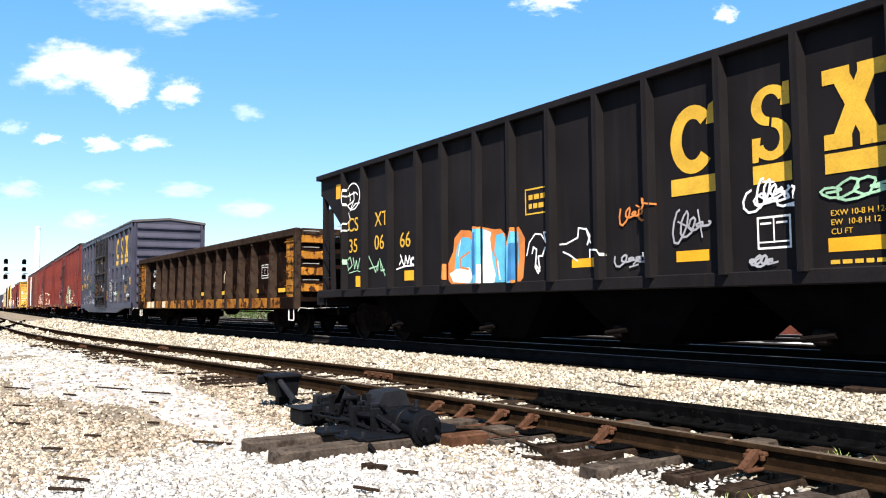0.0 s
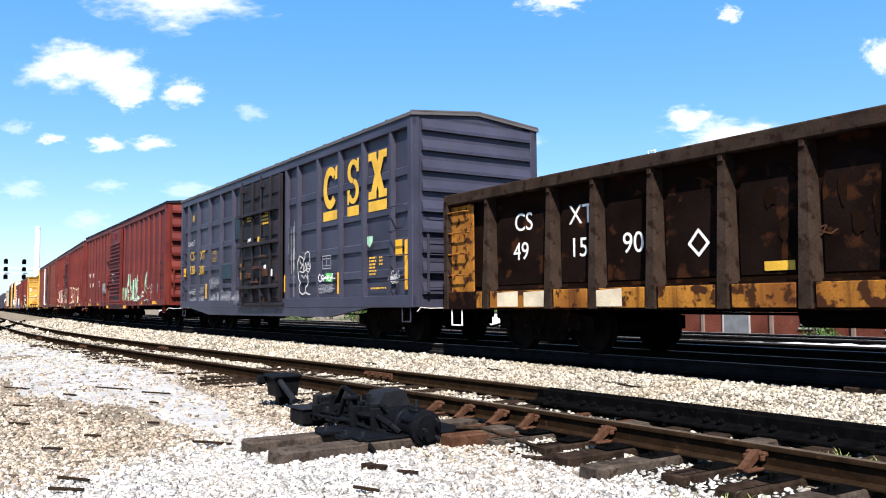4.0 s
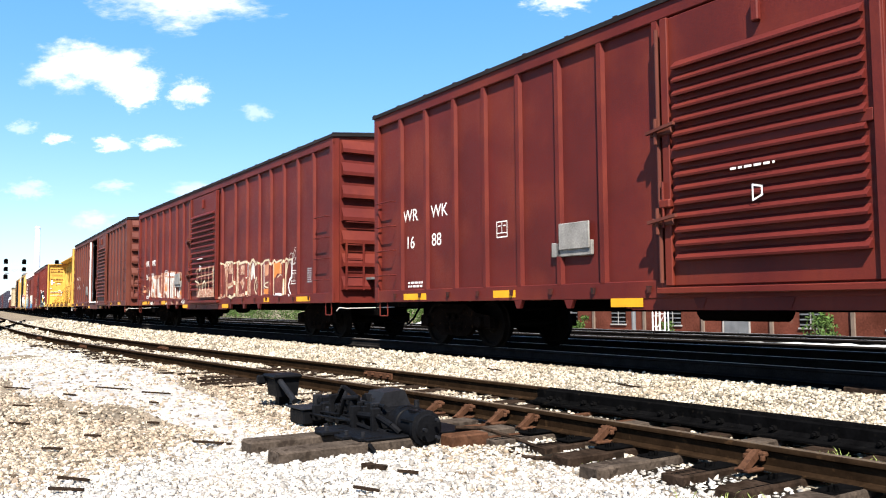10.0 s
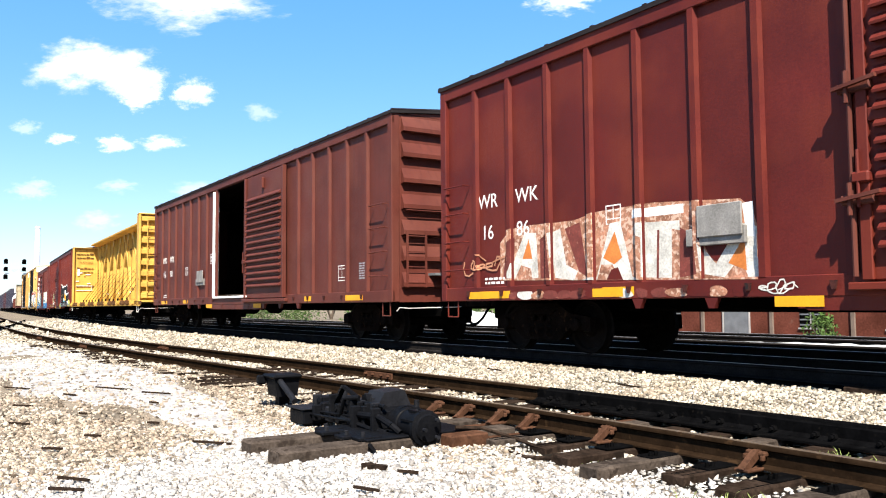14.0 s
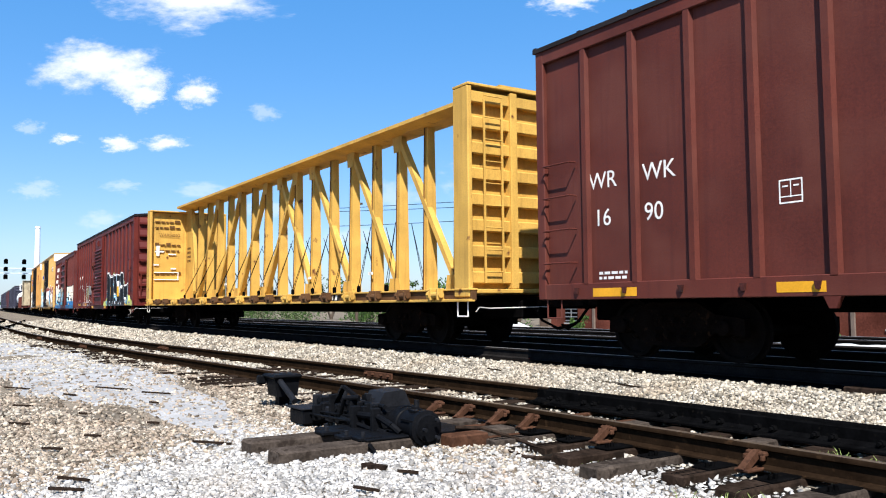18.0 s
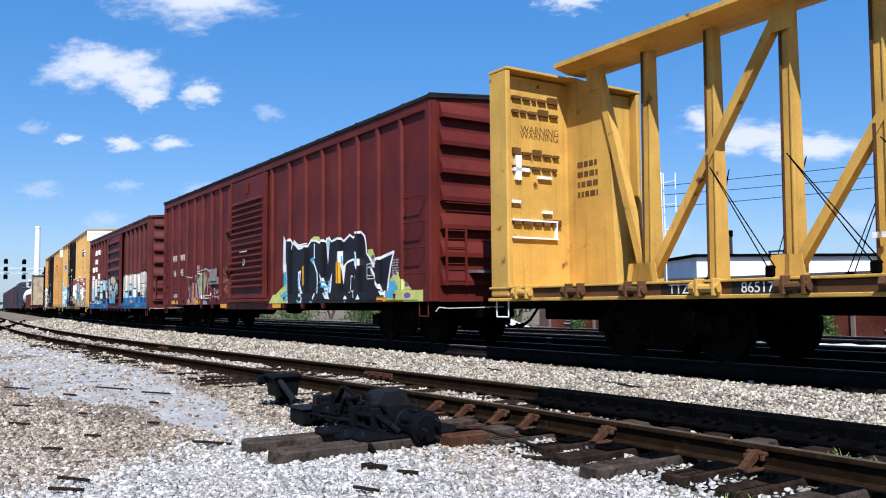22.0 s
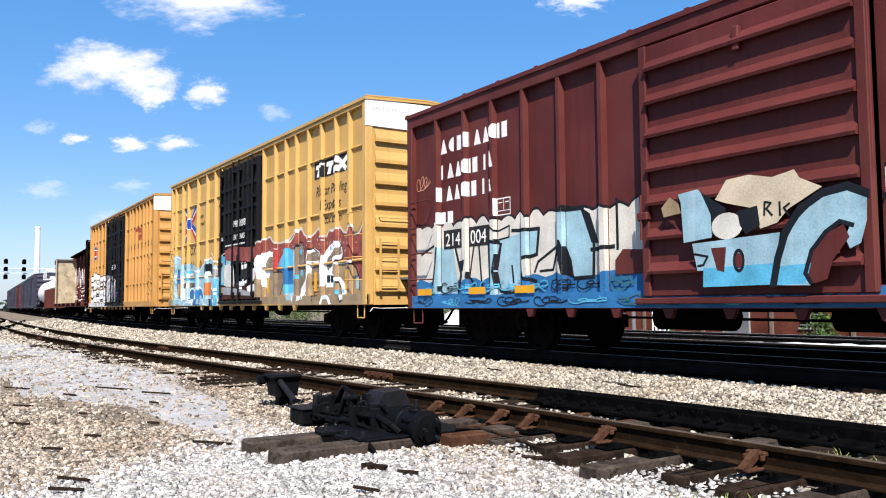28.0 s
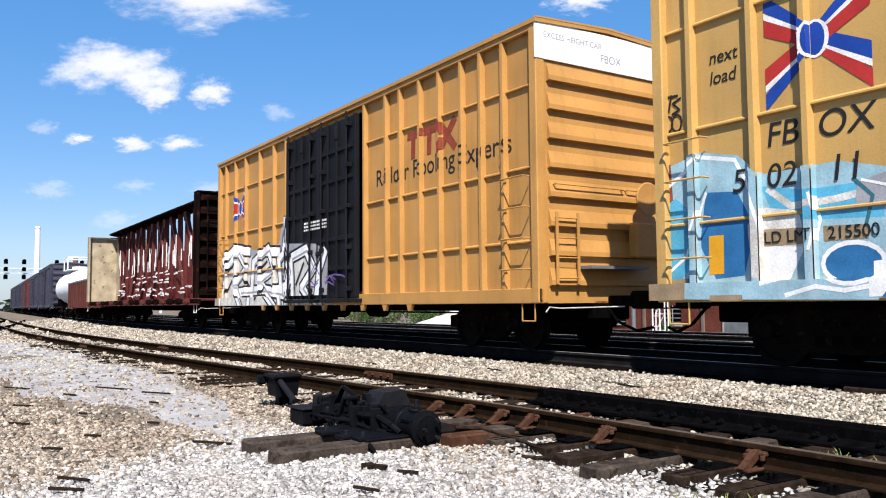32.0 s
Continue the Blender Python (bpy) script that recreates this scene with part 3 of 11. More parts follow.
def stirrup(parent, x, z, mat, y=-1.56):
    g = Geo().path([(x - 0.16, y, z + 0.05), (x - 0.16, y, z - 0.28), (x + 0.16, y, z - 0.28), (x + 0.16, y, z + 0.05)], 0.013, 6)
    return part("step_stirrup", g, mat, parent)


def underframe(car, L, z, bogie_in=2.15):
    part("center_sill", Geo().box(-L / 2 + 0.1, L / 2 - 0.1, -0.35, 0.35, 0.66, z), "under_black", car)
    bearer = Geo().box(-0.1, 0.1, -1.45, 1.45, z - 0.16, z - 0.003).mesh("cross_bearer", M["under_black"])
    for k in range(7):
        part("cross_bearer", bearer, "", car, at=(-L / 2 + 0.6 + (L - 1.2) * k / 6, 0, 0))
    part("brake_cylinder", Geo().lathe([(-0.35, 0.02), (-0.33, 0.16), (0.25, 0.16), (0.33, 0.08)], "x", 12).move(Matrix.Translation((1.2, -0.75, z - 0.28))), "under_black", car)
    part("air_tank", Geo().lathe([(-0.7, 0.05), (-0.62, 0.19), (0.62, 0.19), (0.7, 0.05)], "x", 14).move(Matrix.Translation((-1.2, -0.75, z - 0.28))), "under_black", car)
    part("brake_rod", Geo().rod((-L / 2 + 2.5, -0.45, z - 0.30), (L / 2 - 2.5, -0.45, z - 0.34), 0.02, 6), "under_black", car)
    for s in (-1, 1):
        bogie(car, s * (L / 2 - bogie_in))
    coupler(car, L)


# ---------------------------------------------------------------- box cars
def boxcar(label, front, L, sill, eave, mat, ribs, doors, roof="roof_grey", rib_w=0.11, rib_d=0.08, beads=(), bead_gap=0.12,
           end_mat=None, end_ribs=7, end_top=None, opening=None, sill_band=0.24, chord=0.22, bead_mat=None, roof_rise=0.20, end_step=0.075, ridge_posts=True):
    """ribs: upright posts, metres back from the front; doors: (from, to, kind, material), also metres back from the front;
    opening: (from, to) of the hole behind the doors."""
    car = car_root("boxcar", label, "boxcar", front, L)
    h = L / 2
    fx = lambda d: h - d
    yp = -1.6 + rib_d                      # face of the wall sheets
    op = opening or (min(d[0] for d in doors), max(d[1] for d in doors))
    wall = 0.05
    zt = eave
    part("near_wall", Geo().box(fx(op[0]), h - 0.02, yp, yp + wall, sill + 0.05, zt), mat, car)
    part("near_wall", Geo().box(-h + 0.02, fx(op[1]), yp, yp + wall, sill + 0.05, zt), mat, car)
    part("door_header", Geo().box(fx(op[1]), fx(op[0]), yp, yp + wall, zt - 0.22, zt), mat, car)
    part("far_wall", Geo().box(-h + 0.02, h - 0.02, -yp - wall, -yp, sill + 0.05, zt), mat, car)
    part("floor", Geo().box(-h + 0.03, h - 0.03, yp + wall, -yp - wall, sill + 0.18, sill + 0.30), "floor_wood", car)
    part("inner_lining", Geo().box(-h + 0.09, h - 0.09, 1.36, 1.40, sill + 0.30, zt - 0.1), "lining", car)
    # sill and top chord
    part("side_sill", Geo().cbox(-h, h, -1.60, yp - 0.001, sill, sill + sill_band, 0.01), mat, car)
    part("side_sill", Geo().cbox(-h, h, -yp + 0.001, 1.60, sill, sill + sill_band, 0.01), mat, car)
    part("top_chord", Geo().cbox(-h, h, -1.605, yp - 0.001, zt - chord, zt, 0.012), mat, car)
    part("top_chord", Geo().cbox(-h, h, -yp + 0.001, 1.605, zt - chord, zt, 0.012), mat, car)
    rg = Geo().prism([(-1.635, zt - 0.02), (-1.635, zt + 0.05), (0, zt + roof_rise), (1.635, zt + 0.05), (1.635, zt - 0.02), (0, zt + roof_rise - 0.06)], -h - 0.03, h + 0.03, "x")
    rf = part("roof", rg, roof, car)
    k = int(L / 1.0)
    rib_me = Geo().prism([(-1.62, zt + 0.05), (-1.62, zt + 0.075), (0, zt + roof_rise + 0.035), (1.62, zt + 0.075), (1.62, zt + 0.05), (0, zt + roof_rise)], -0.035, 0.035, "x").mesh("roof_rib", M[roof])
    for i in range(k + 1):
        part("roof_rib", rib_me, "", rf, at=(-h + L * i / k, 0, 0))
    # posts, tapered at the foot like pressed channels
    post = Geo().prism([(-rib_w / 2, 0), (-rib_w * 0.32, -rib_d), (rib_w * 0.32, -rib_d), (rib_w / 2, 0)], sill + sill_band - 0.02, zt - chord + 0.01, "z").mesh("side_post", M[mat])
    for d in ribs:
        part("side_post", post, "", car, at=(fx(d), yp, 0))
        part("side_post", post, "", car, at=pose(fx(d), -yp, 0, 0, 0, 180))
    tab = Geo().prism([(-0.10, 0), (0.10, 0), (0.04, -0.13), (-0.04, -0.13)], -1.60, -1.53, "y").mesh("sill_tab", M[mat])
    for i in range(9):
        part("sill_tab", tab, "", car, at=(-h * 0.5 + h * i / 8, 0, sill + 0.002))
    cp = Geo().cbox(-0.09, 0.09, -1.61, -1.42, sill, zt, 0.015).mesh("corner_post", M[mat])
    for s in (-1, 1):
        part("corner_post", cp, "", car, at=(s * (h - 0.09), 0, 0))
        part("corner_post", cp, "", car, at=pose(s * (h - 0.09), 0, 0, 0, 0, 180))
    # pressed beads between the posts
    if beads:
        edges = sorted([0.14] + list(ribs) + [L - 0.14])
        for a, b in zip(edges[:-1], edges[1:]):
            if b - a < 0.35 or (a + b) / 2 > op[0] and (a + b) / 2 < op[1]:
                continue
            for z, hh in beads:
                g = Geo().prism([(yp, z - hh / 2), (yp - 0.045, z - hh / 2 + 0.02), (yp - 0.045, z + hh / 2 - 0.03), (yp, z + hh / 2)], fx(b) + bead_gap, fx(a) - bead_gap, "x")
                part("panel_bead", g, bead_mat or mat, car)
    # ends with horizontal corrugations
    em = end_mat or mat
    z0, z1 = sill + 0.10, (end_top or zt) - 0.05
    for s in (-1, 1):
        end = part("end_wall", Geo().box(min(s * (h - 0.02), s * (h - 0.09)), max(s * (h - 0.02), s * (h - 0.09)), -1.42, 1.42, sill, zt), em, car)
        peak = Geo().prism([(-1.6, zt - 0.02), (1.6, zt - 0.02), (0, zt + roof_rise - 0.07)], s * (h - 0.09), s * (h - 0.02), "x")
        part("end_gable", peak, em, end)
        pitch = (z1 - z0) / end_ribs
        for i in range(end_ribs):
            zz = z0 + pitch * i
            prof = [(0, zz + pitch * 0.36), (end_step * s, zz + pitch * 0.40), (end_step * s, zz + pitch * 0.56), (0.02 * s, zz + pitch * 0.97)]
            v = []
            g = Geo().prism([(s * (h - 0.02) + a, b) for a, b in prof], -1.38, 1.38, "y")
            part("end_corrugation", g, em, end)
    underframe(car, L, sill + 0.16)
    # doors
    for a, b, kind, dm in doors:
        door(car, fx(b), fx(a), sill + 0.16, zt - 0.26, kind, dm)
    # ladders and steps
    for s in (-1, 1):
        x = s * (h - 0.55)
        for i in range(4):
            grab(car, x, sill + 0.55 + 0.5 * i, 0.6, mat)
        stirrup(car, s * (h - 0.32), sill, mat)
    lad = Geo()
    for y in (-1.3, -0.85):
        lad.bar((h + 0.10, y, sill + 0.30), (h + 0.10, y, sill + 1.45), 0.05, 0.02, (1, 0, 0))
    lad_ob = part("end_ladder", lad, em, car)
    for i in range(4):
        part("rung", Geo().rod((h + 0.10, -1.3, sill + 0.40 + 0.32 * i), (h + 0.10, -0.85, sill + 0.40 + 0.32 * i), 0.013, 6), em, lad_ob)
    end_grab(car, h, -0.55, sill + 1.9, 1.5, em)
    end_grab(car, h, 0.75, sill + 1.9, 0.9, em)
    part("brake_platform", Geo().box(h, h + 0.30, -0.75, 0.55, sill + 0.55, sill + 0.60), "steel_grey", car)
    part("brake_housing", Geo().cbox(h + 0.02, h + 0.24, 0.35, 0.85, sill + 0.75, sill + 1.35, 0.03), em, car)
    part("brake_wheel", Geo().lathe([(h + 0.25, 0.06), (h + 0.25, 0.27), (h + 0.28, 0.29), (h + 0.29, 0.27), (h + 0.27, 0.06)], "x", 20).move(Matrix.Translation((0, 0.6, sill + 1.75))), em, car)
    return car


def door(car, x0, x1, z0, z1, kind, mat):
    """A sliding door on the near side: louvre: many narrow pressed slats; bars: a few broad ridges; plug: ribbed panels and locking rods."""
    d = part("door", Geo().cbox(x0, x1, -1.64, -1.58, z0, z1, 0.012), mat, car)
    for x in (x0 + 0.06, x1 - 0.06):
        part("door_stile", Geo().cbox(x - 0.06, x + 0.06, -1.69, -1.641, z0, z1, 0.01), mat, d)
    w = x1 - x0
    if kind == "louvre":
        n = 15
        a, b = z0 + 0.32, z1 - 0.55
        p = (b - a) / n
        me = Geo().prism([(-1.641, 0.01), (-1.725, 0.0), (-1.73, p * 0.16), (-1.641, p * 0.66)], x0 + 0.20, x1 - 0.20, "x").mesh("slat", M[mat])
        for i in range(n):
            part("slat", me, "", d, at=(0, 0, a + p * i))
        part("door_rail", Geo().cbox(x0 + 0.12, x1 - 0.12, -1.685, -1.641, (a + b) / 2 - 0.10 + p * 0.5, (a + b) / 2 + 0.04 + p * 0.5, 0.01), mat, d)
    elif kind == "bars":
        n = 7
        p = (z1 - z0 - 0.2) / n
        for i in range(n):
            zz = z0 + 0.1 + p * (i + 0.5)
            part("slat", Geo().prism([(-1.641, zz - 0.03), (-1.735, zz - 0.04), (-1.745, zz + 0.0), (-1.641, zz + 0.12)], x0 + 0.12, x1 - 0.12, "x"), mat, d)
    elif kind == "plug":
        for i in range(1, 4):
            x = x0 + w * i / 4
            part("door_post", Geo().cbox(x - 0.04, x + 0.04, -1.69, -1.641, z0, z1, 0.008), mat, d)
        for i in range(1, 6):
            zz = z0 + (z1 - z0) * i / 6
            part("door_rail", Geo().cbox(x0 + 0.1, x1 - 0.1, -1.68, -1.641, zz - 0.05, zz + 0.05, 0.008), mat, d)
    if kind in ("plug", "rods"):
        for fr in ((0.16, 0.84) if kind == "plug" else (0.14, 0.62)):
            x = x0 + w * fr
            r = part("locking_rod", Geo().rod((x, -1.76, z0 - 0.10), (x, -1.76, z1 + 0.08), 0.026, 8), mat, d)
            for i in range(5):
                zz = z0 + 0.2 + (z1 - z0 - 0.4) * i / 4
                part("rod_bracket", Geo().cbox(x - 0.07, x + 0.07, -1.78, -1.641, zz - 0.05, zz + 0.05, 0.01), mat, r)
    if kind == "rods":
        for zz in (z0 + 0.42, z0 + 1.62, z0 + 2.50):
            part("door_rail", Geo().cbox(x0 + 0.05, x1 - 0.05, -1.80, -1.676, zz - 0.045, zz + 0.045, 0.012), mat, d)
        for fr in (0.36, 0.80):
            part("door_post", Geo().cbox(x0 + w * fr - 0.05, x0 + w * fr + 0.05, -1.73, -1.676, z0, z1, 0.01), mat, d)
        for xx, zz, ww, hh in ((0.30, 0.75, 0.30, 0.16), (0.50, 0.95, 0.42, 0.10), (0.72, 0.80, 0.26, 0.22), (0.45, 0.55, 0.5, 0.07), (0.66, 1.25, 0.3, 0.08)):
            part("lock_gear", Geo().cbox(x0 + w * xx - ww / 2, x0 + w * xx + ww / 2, -1.80, -1.70, z0 + zz - hh / 2, z0 + zz + hh / 2, 0.02), "rust_dark", d)
        n = 6
        for i in range(n):
            zz = z0 + (z1 - z0) * (i + 0.5) / n
            part("door_panel", Geo().cbox(x0 + 0.15, x0 + w * 0.55, -1.675, -1.641, zz - 0.20, zz + 0.22, 0.02), mat, d)
            part("door_panel", Geo().cbox(x0 + w * 0.60, x1 - 0.14, -1.675, -1.641, zz - 0.20, zz + 0.22, 0.02), mat, d)
    # hanger, latch and rollers
    part("latch", Geo().cbox(x0 - 0.05, x0 + 0.14, -1.74, -1.641, z0 + 1.0, z0 + 1.12, 0.02).rod((x0 + 0.02, -1.72, z0 + 0.75), (x0 + 0.02, -1.72, z0 + 1.35), 0.018, 6), mat, d)
    part("hanger", Geo().cbox((x0 + x1) / 2 - 0.05, (x0 + x1) / 2 + 0.05, -1.72, -1.641, z1 - 0.45, z1 - 0.15, 0.015), mat, d)
    part("door_track", Geo().cbox(x0 - 0.15, x1 + 0.15, -1.70, -1.601, z0 - 0.10, z0 - 0.02, 0.01), mat, d)
    return d


paint("floor_wood", (0.0414, 0.029, 0.0193), 0.9, grain=0.2, scale=2.0)
paint("lining", (0.031, 0.0276, 0.0235), 0.85, grain=0.2, scale=1.0)
paint("spray_cyan", (0.086, 0.3612, 0.516), 0.6, grain=0.14, scale=3.0)
paint("spray_blue", (0.0258, 0.1376, 0.3096), 0.6, grain=0.14, scale=3.0)
paint("spray_white", (0.74, 0.74, 0.72), 0.6, grain=0.12, scale=3.0)
paint("spray_cream", (0.5332, 0.4472, 0.3096), 0.6, grain=0.14, scale=3.0)
paint("spray_orange", (0.5332, 0.172, 0.043), 0.6, grain=0.14, scale=3.0)
paint("spray_mint", (0.2752, 0.473, 0.3096), 0.6, grain=0.16, scale=3.0)
paint("spray_black", (0.0103, 0.012, 0.0155), 0.5, grain=0.14, scale=3.0)
paint("spray_lime", (0.473, 0.4988, 0.1376), 0.6, grain=0.14, scale=3.0)
paint("spray_peach", (0.4472, 0.2064, 0.1204), 0.65, grain=0.2, scale=3.0)
paint("spray_red", (0.3612, 0.0516, 0.043), 0.6, grain=0.14, scale=3.0)
paint("spray_grey", (0.2924, 0.2924, 0.3096), 0.6, grain=0.14, scale=3.0)
paint("spray_rose", (0.15, 0.038, 0.030), 0.7, grain=0.2, scale=4.0, spots=(0.24, 0.09, 0.065), spot_at=0.62)
paint("spray_ice", (0.27, 0.43, 0.48), 0.6, grain=0.14, scale=3.0, streak=0.4, streak_colour=(0.50, 0.56, 0.57))
paint("spray_teal", (0.0344, 0.1204, 0.1462), 0.6, grain=0.14, scale=3.0)
paint("door_rust", (0.0517, 0.0152, 0.0124), 0.85, grain=0.25, scale=2.0, spots=(0.0138, 0.011, 0.011), spot_at=0.55)
paint("spray_chalk", (0.5676, 0.5332, 0.4558), 0.6, grain=0.14, scale=2.0, streak=0.3, streak_colour=(0.43, 0.387, 0.3268))
paint("spray_violet", (0.1376, 0.086, 0.2408), 0.6, grain=0.14, scale=3.0)

paint("spray_halo", (0.172, 0.0361, 0.0155), 0.7, grain=0.2, scale=4.0)
paint("spray_taupe", (0.20, 0.155, 0.11), 0.7, grain=0.18, scale=4.0)
paint("spray_moss", (0.258, 0.3096, 0.172), 0.7, grain=0.2, scale=4.0)
paint("spray_pale", (0.5332, 0.516, 0.4644), 0.7, grain=0.2, scale=5.0)
paint("spray_fade", (0.34, 0.16, 0.10), 0.7, grain=0.3, scale=6.0, spots=(0.52, 0.36, 0.27), spot_at=0.52, streak=0.4, streak_colour=(0.16, 0.04, 0.03))
paint("spray_green", (0.1032, 0.43, 0.1032), 0.6, grain=0.1, scale=3.0)
paint("spray_dust", (0.2322, 0.0645, 0.0516), 0.7, grain=0.2, scale=4.0)
paint("spray_tan", (0.2838, 0.2064, 0.1204), 0.7, grain=0.15, scale=4.0)
paint("teal_patch", (0.0131, 0.0276, 0.0345), 0.6, grain=0.2, scale=3.0)
paint("rust_dark", (0.0379, 0.0172, 0.011), 0.85, grain=0.25, scale=5.0)
paint("navy_rust", (0.0131, 0.011, 0.0131), 0.6, spec=0.15, spots=(0.031, 0.0145, 0.0103), spot_at=0.63, grain=0.25, scale=1.6, streak=0.6, streak_colour=(0.0276, 0.0138, 0.011))
paint("door_black", (0.0083, 0.0083, 0.0097), 0.6, spec=0.1, grain=0.2, scale=1.0, streak=0.3, streak_colour=(0.0207, 0.0138, 0.0124))
paint("gondola_rib", (0.029, 0.02, 0.0152), 0.9, spots=(0.0152, 0.009, 0.0069), spot_at=0.55, grain=0.25, scale=3.0, streak=0.5, streak_colour=(0.0414, 0.0221, 0.0138), spec=0.0)
paint("gondola_dark", (0.0083, 0.005, 0.0041), 0.9, spots=(0.031, 0.0124, 0.0062), spot_at=0.58, grain=0.25, scale=1.6, spec=0.0)
paint("steel_pale", (0.207, 0.2001, 0.1863), 0.7, grain=0.2, scale=3.0, streak=0.3)
paint("bulkhead_pale", (0.345, 0.2898, 0.1932), 0.75, grain=0.2, scale=2.0, spots=(0.1725, 0.1035, 0.0552), spot_at=0.62)
paint("letter_brown", (0.1118, 0.0559, 0.0172), 0.8, grain=0.2, scale=4.0)
paint("mark_blue", (0.0129, 0.0516, 0.2752), 0.6, grain=0.1, scale=3.0)
paint("mark_red", (0.387, 0.0301, 0.0258), 0.6, grain=0.1, scale=3.0)
paint("mark_rust", (0.2236, 0.0473, 0.0258), 0.7, grain=0.15, scale=4.0)

WRWK_RIBS = (1.17, 2.14, 3.08, 4.02, 4.92, 5.93, 6.97, 8.18, 11.52, 12.58, 13.51, 14.48, 15.43, 16.36, 17.34, 18.29)


def make_train():
    # rib-sided coal hopper
    hopper_car()
    gondola_car()
    navy_boxcar()
    red_boxcars()
    centerbeam("beam_yellow", "beam_brown", -119.5, 23.4, "yellow centerbeam flatcar with bulkheads, empty, rust-stained")
    cp_boxcar()
    ttx_boxcars()
    tail()


def hopper_car():
    L, front = 17.4, -0.95
    car = car_root("hopper_car", "black rib-sided coal hopper with yellow lettering and graffiti", "hopper car", front, L)
    h = L / 2
    sill, top = 1.08, 3.87
    yp = -1.50
    g = Geo().box(-h + 1.6, h - 1.6, yp, yp + 0.04, sill, top)
    part("near_wall", g, "hopper_black", car)
    part("far_wall", Geo().box(-h + 1.6, h - 1.6, -yp - 0.04, -yp, sill, top), "hopper_black", car)
    for s in (-1, 1):
        e = Geo()
        e.prism([(s * (h - 0.25), top - 0.30), (s * (h - 0.31), top - 0.30), (s * (h - 2.9), sill + 0.2), (s * (h - 2.84), sill + 0.2)], -1.46, 1.46, "y")
        part("slope_sheet", e, "hopper_black", car)
        for y in (yp, -yp - 0.03):
            part("end_cheek", Geo().prism([(s * (h - 1.62), top), (s * (h - 0.25), top), (s * (h - 0.25), top - 0.42), (s * (h - 0.5), top - 0.52), (s * (h - 1.62), top - 1.45)], y, y + 0.03, "y"), "hopper_black", car)
            part("end_strut", Geo().bar((s * (h - 0.95), y, 1.10), (s * (h - 0.80), y, top - 0.80), 0.10, 0.09, (0, 1, 0)), "hopper_black", car)
            part("end_brace", Geo().bar((s * (h - 1.05), y * 0.6, 1.10), (s * (h - 1.70), y * 0.6, 2.3), 0.10, 0.10, (0, 1, 0)), "hopper_black", car)
        part("end_bulkhead", Geo().cbox(min(s * (h - 1.85), s * (h - 1.65)), max(s * (h - 1.85), s * (h - 1.65)), -1.2, 1.2, 1.10, 2.25, 0.02), "under_black", car)
        part("air_reservoir", Geo().lathe([(-0.75, 0.05), (-0.68, 0.22), (0.68, 0.22), (0.75, 0.05)], "y", 14).move(Matrix.Translation((s * (h - 1.2), 0, 1.36))), "under_black", car)
        part("end_platform", Geo().cbox(min(s * (h - 0.1), s * (h - 1.7)), max(s * (h - 0.1), s * (h - 1.7)), -1.5, 1.5, 1.03, 1.11, 0.01), "hopper_black", car)
        for y in (-1.42, -0.5, 0.5, 1.42):
            part("end_post", Geo().cbox(s * (h - 0.35) - 0.06, s * (h - 0.35) + 0.06, y - 0.06, y + 0.06, 1.05, top - 0.02, 0.01), "hopper_black", car)
        part("end_sill", Geo().cbox(s * (h - 0.2) - 0.2, s * (h - 0.2) + 0.2, -1.5, 1.5, 0.80, 1.10, 0.02), "hopper_black", car)
        for i in range(3):
            grab(car, s * (h - 0.62), 1.45 + 0.45 * i, 0.5, "hopper_black", -1.45, 0.06)
        stirrup(car, s * (h - 0.4), 1.0, "hopper_black", -1.5)
    part("top_chord", Geo().cbox(-h + 0.2, h - 0.2, -1.62, -1.44, top - 0.06, top + 0.06, 0.015), "hopper_black", car)
    part("top_chord", Geo().cbox(-h + 0.2, h - 0.2, 1.44, 1.62, top - 0.06, top + 0.06, 0.015), "hopper_black", car)
    part("side_sill", Geo().cbox(-h + 0.2, h - 0.2, -1.56, -1.40, sill - 0.10, sill + 0.08, 0.015), "hopper_black", car)
    part("side_sill", Geo().cbox(-h + 0.2, h - 0.2, 1.40, 1.56, sill - 0.10, sill + 0.08, 0.015), "hopper_black", car)
    ribs = [1.62, 2.59, 3.72, 4.84, 5.75, 6.83, 7.79, 8.78, 9.83, 10.79, 11.97, 13.02, 14.1, 15.2]
    post = Geo().prism([(-0.07, 0), (-0.045, -0.13), (0.045, -0.13), (0.07, 0)], sill + 0.05, top - 0.04, "z").mesh("side_post", M["hopper_black"])
    xs = [-18.35 + d - (front - h) for d in ribs]
    for x in xs:
        part("side_post", post, "", car, at=(x, yp, 0))
        part("side_post", post, "", car, at=pose(x, -yp, 0, 0, 0, 180))
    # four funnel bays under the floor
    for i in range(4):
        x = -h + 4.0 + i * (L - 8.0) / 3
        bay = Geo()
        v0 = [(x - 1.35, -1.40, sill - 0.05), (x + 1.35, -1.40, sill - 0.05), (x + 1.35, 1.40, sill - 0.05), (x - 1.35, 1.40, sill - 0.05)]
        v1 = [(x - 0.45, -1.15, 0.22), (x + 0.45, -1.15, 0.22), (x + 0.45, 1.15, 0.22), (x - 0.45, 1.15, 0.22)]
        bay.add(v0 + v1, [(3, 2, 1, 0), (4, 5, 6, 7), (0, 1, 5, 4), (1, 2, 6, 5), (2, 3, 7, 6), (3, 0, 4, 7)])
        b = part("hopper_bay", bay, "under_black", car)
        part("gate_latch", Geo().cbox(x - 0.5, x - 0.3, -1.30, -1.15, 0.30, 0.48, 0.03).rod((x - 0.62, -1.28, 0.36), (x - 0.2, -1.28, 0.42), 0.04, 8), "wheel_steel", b)
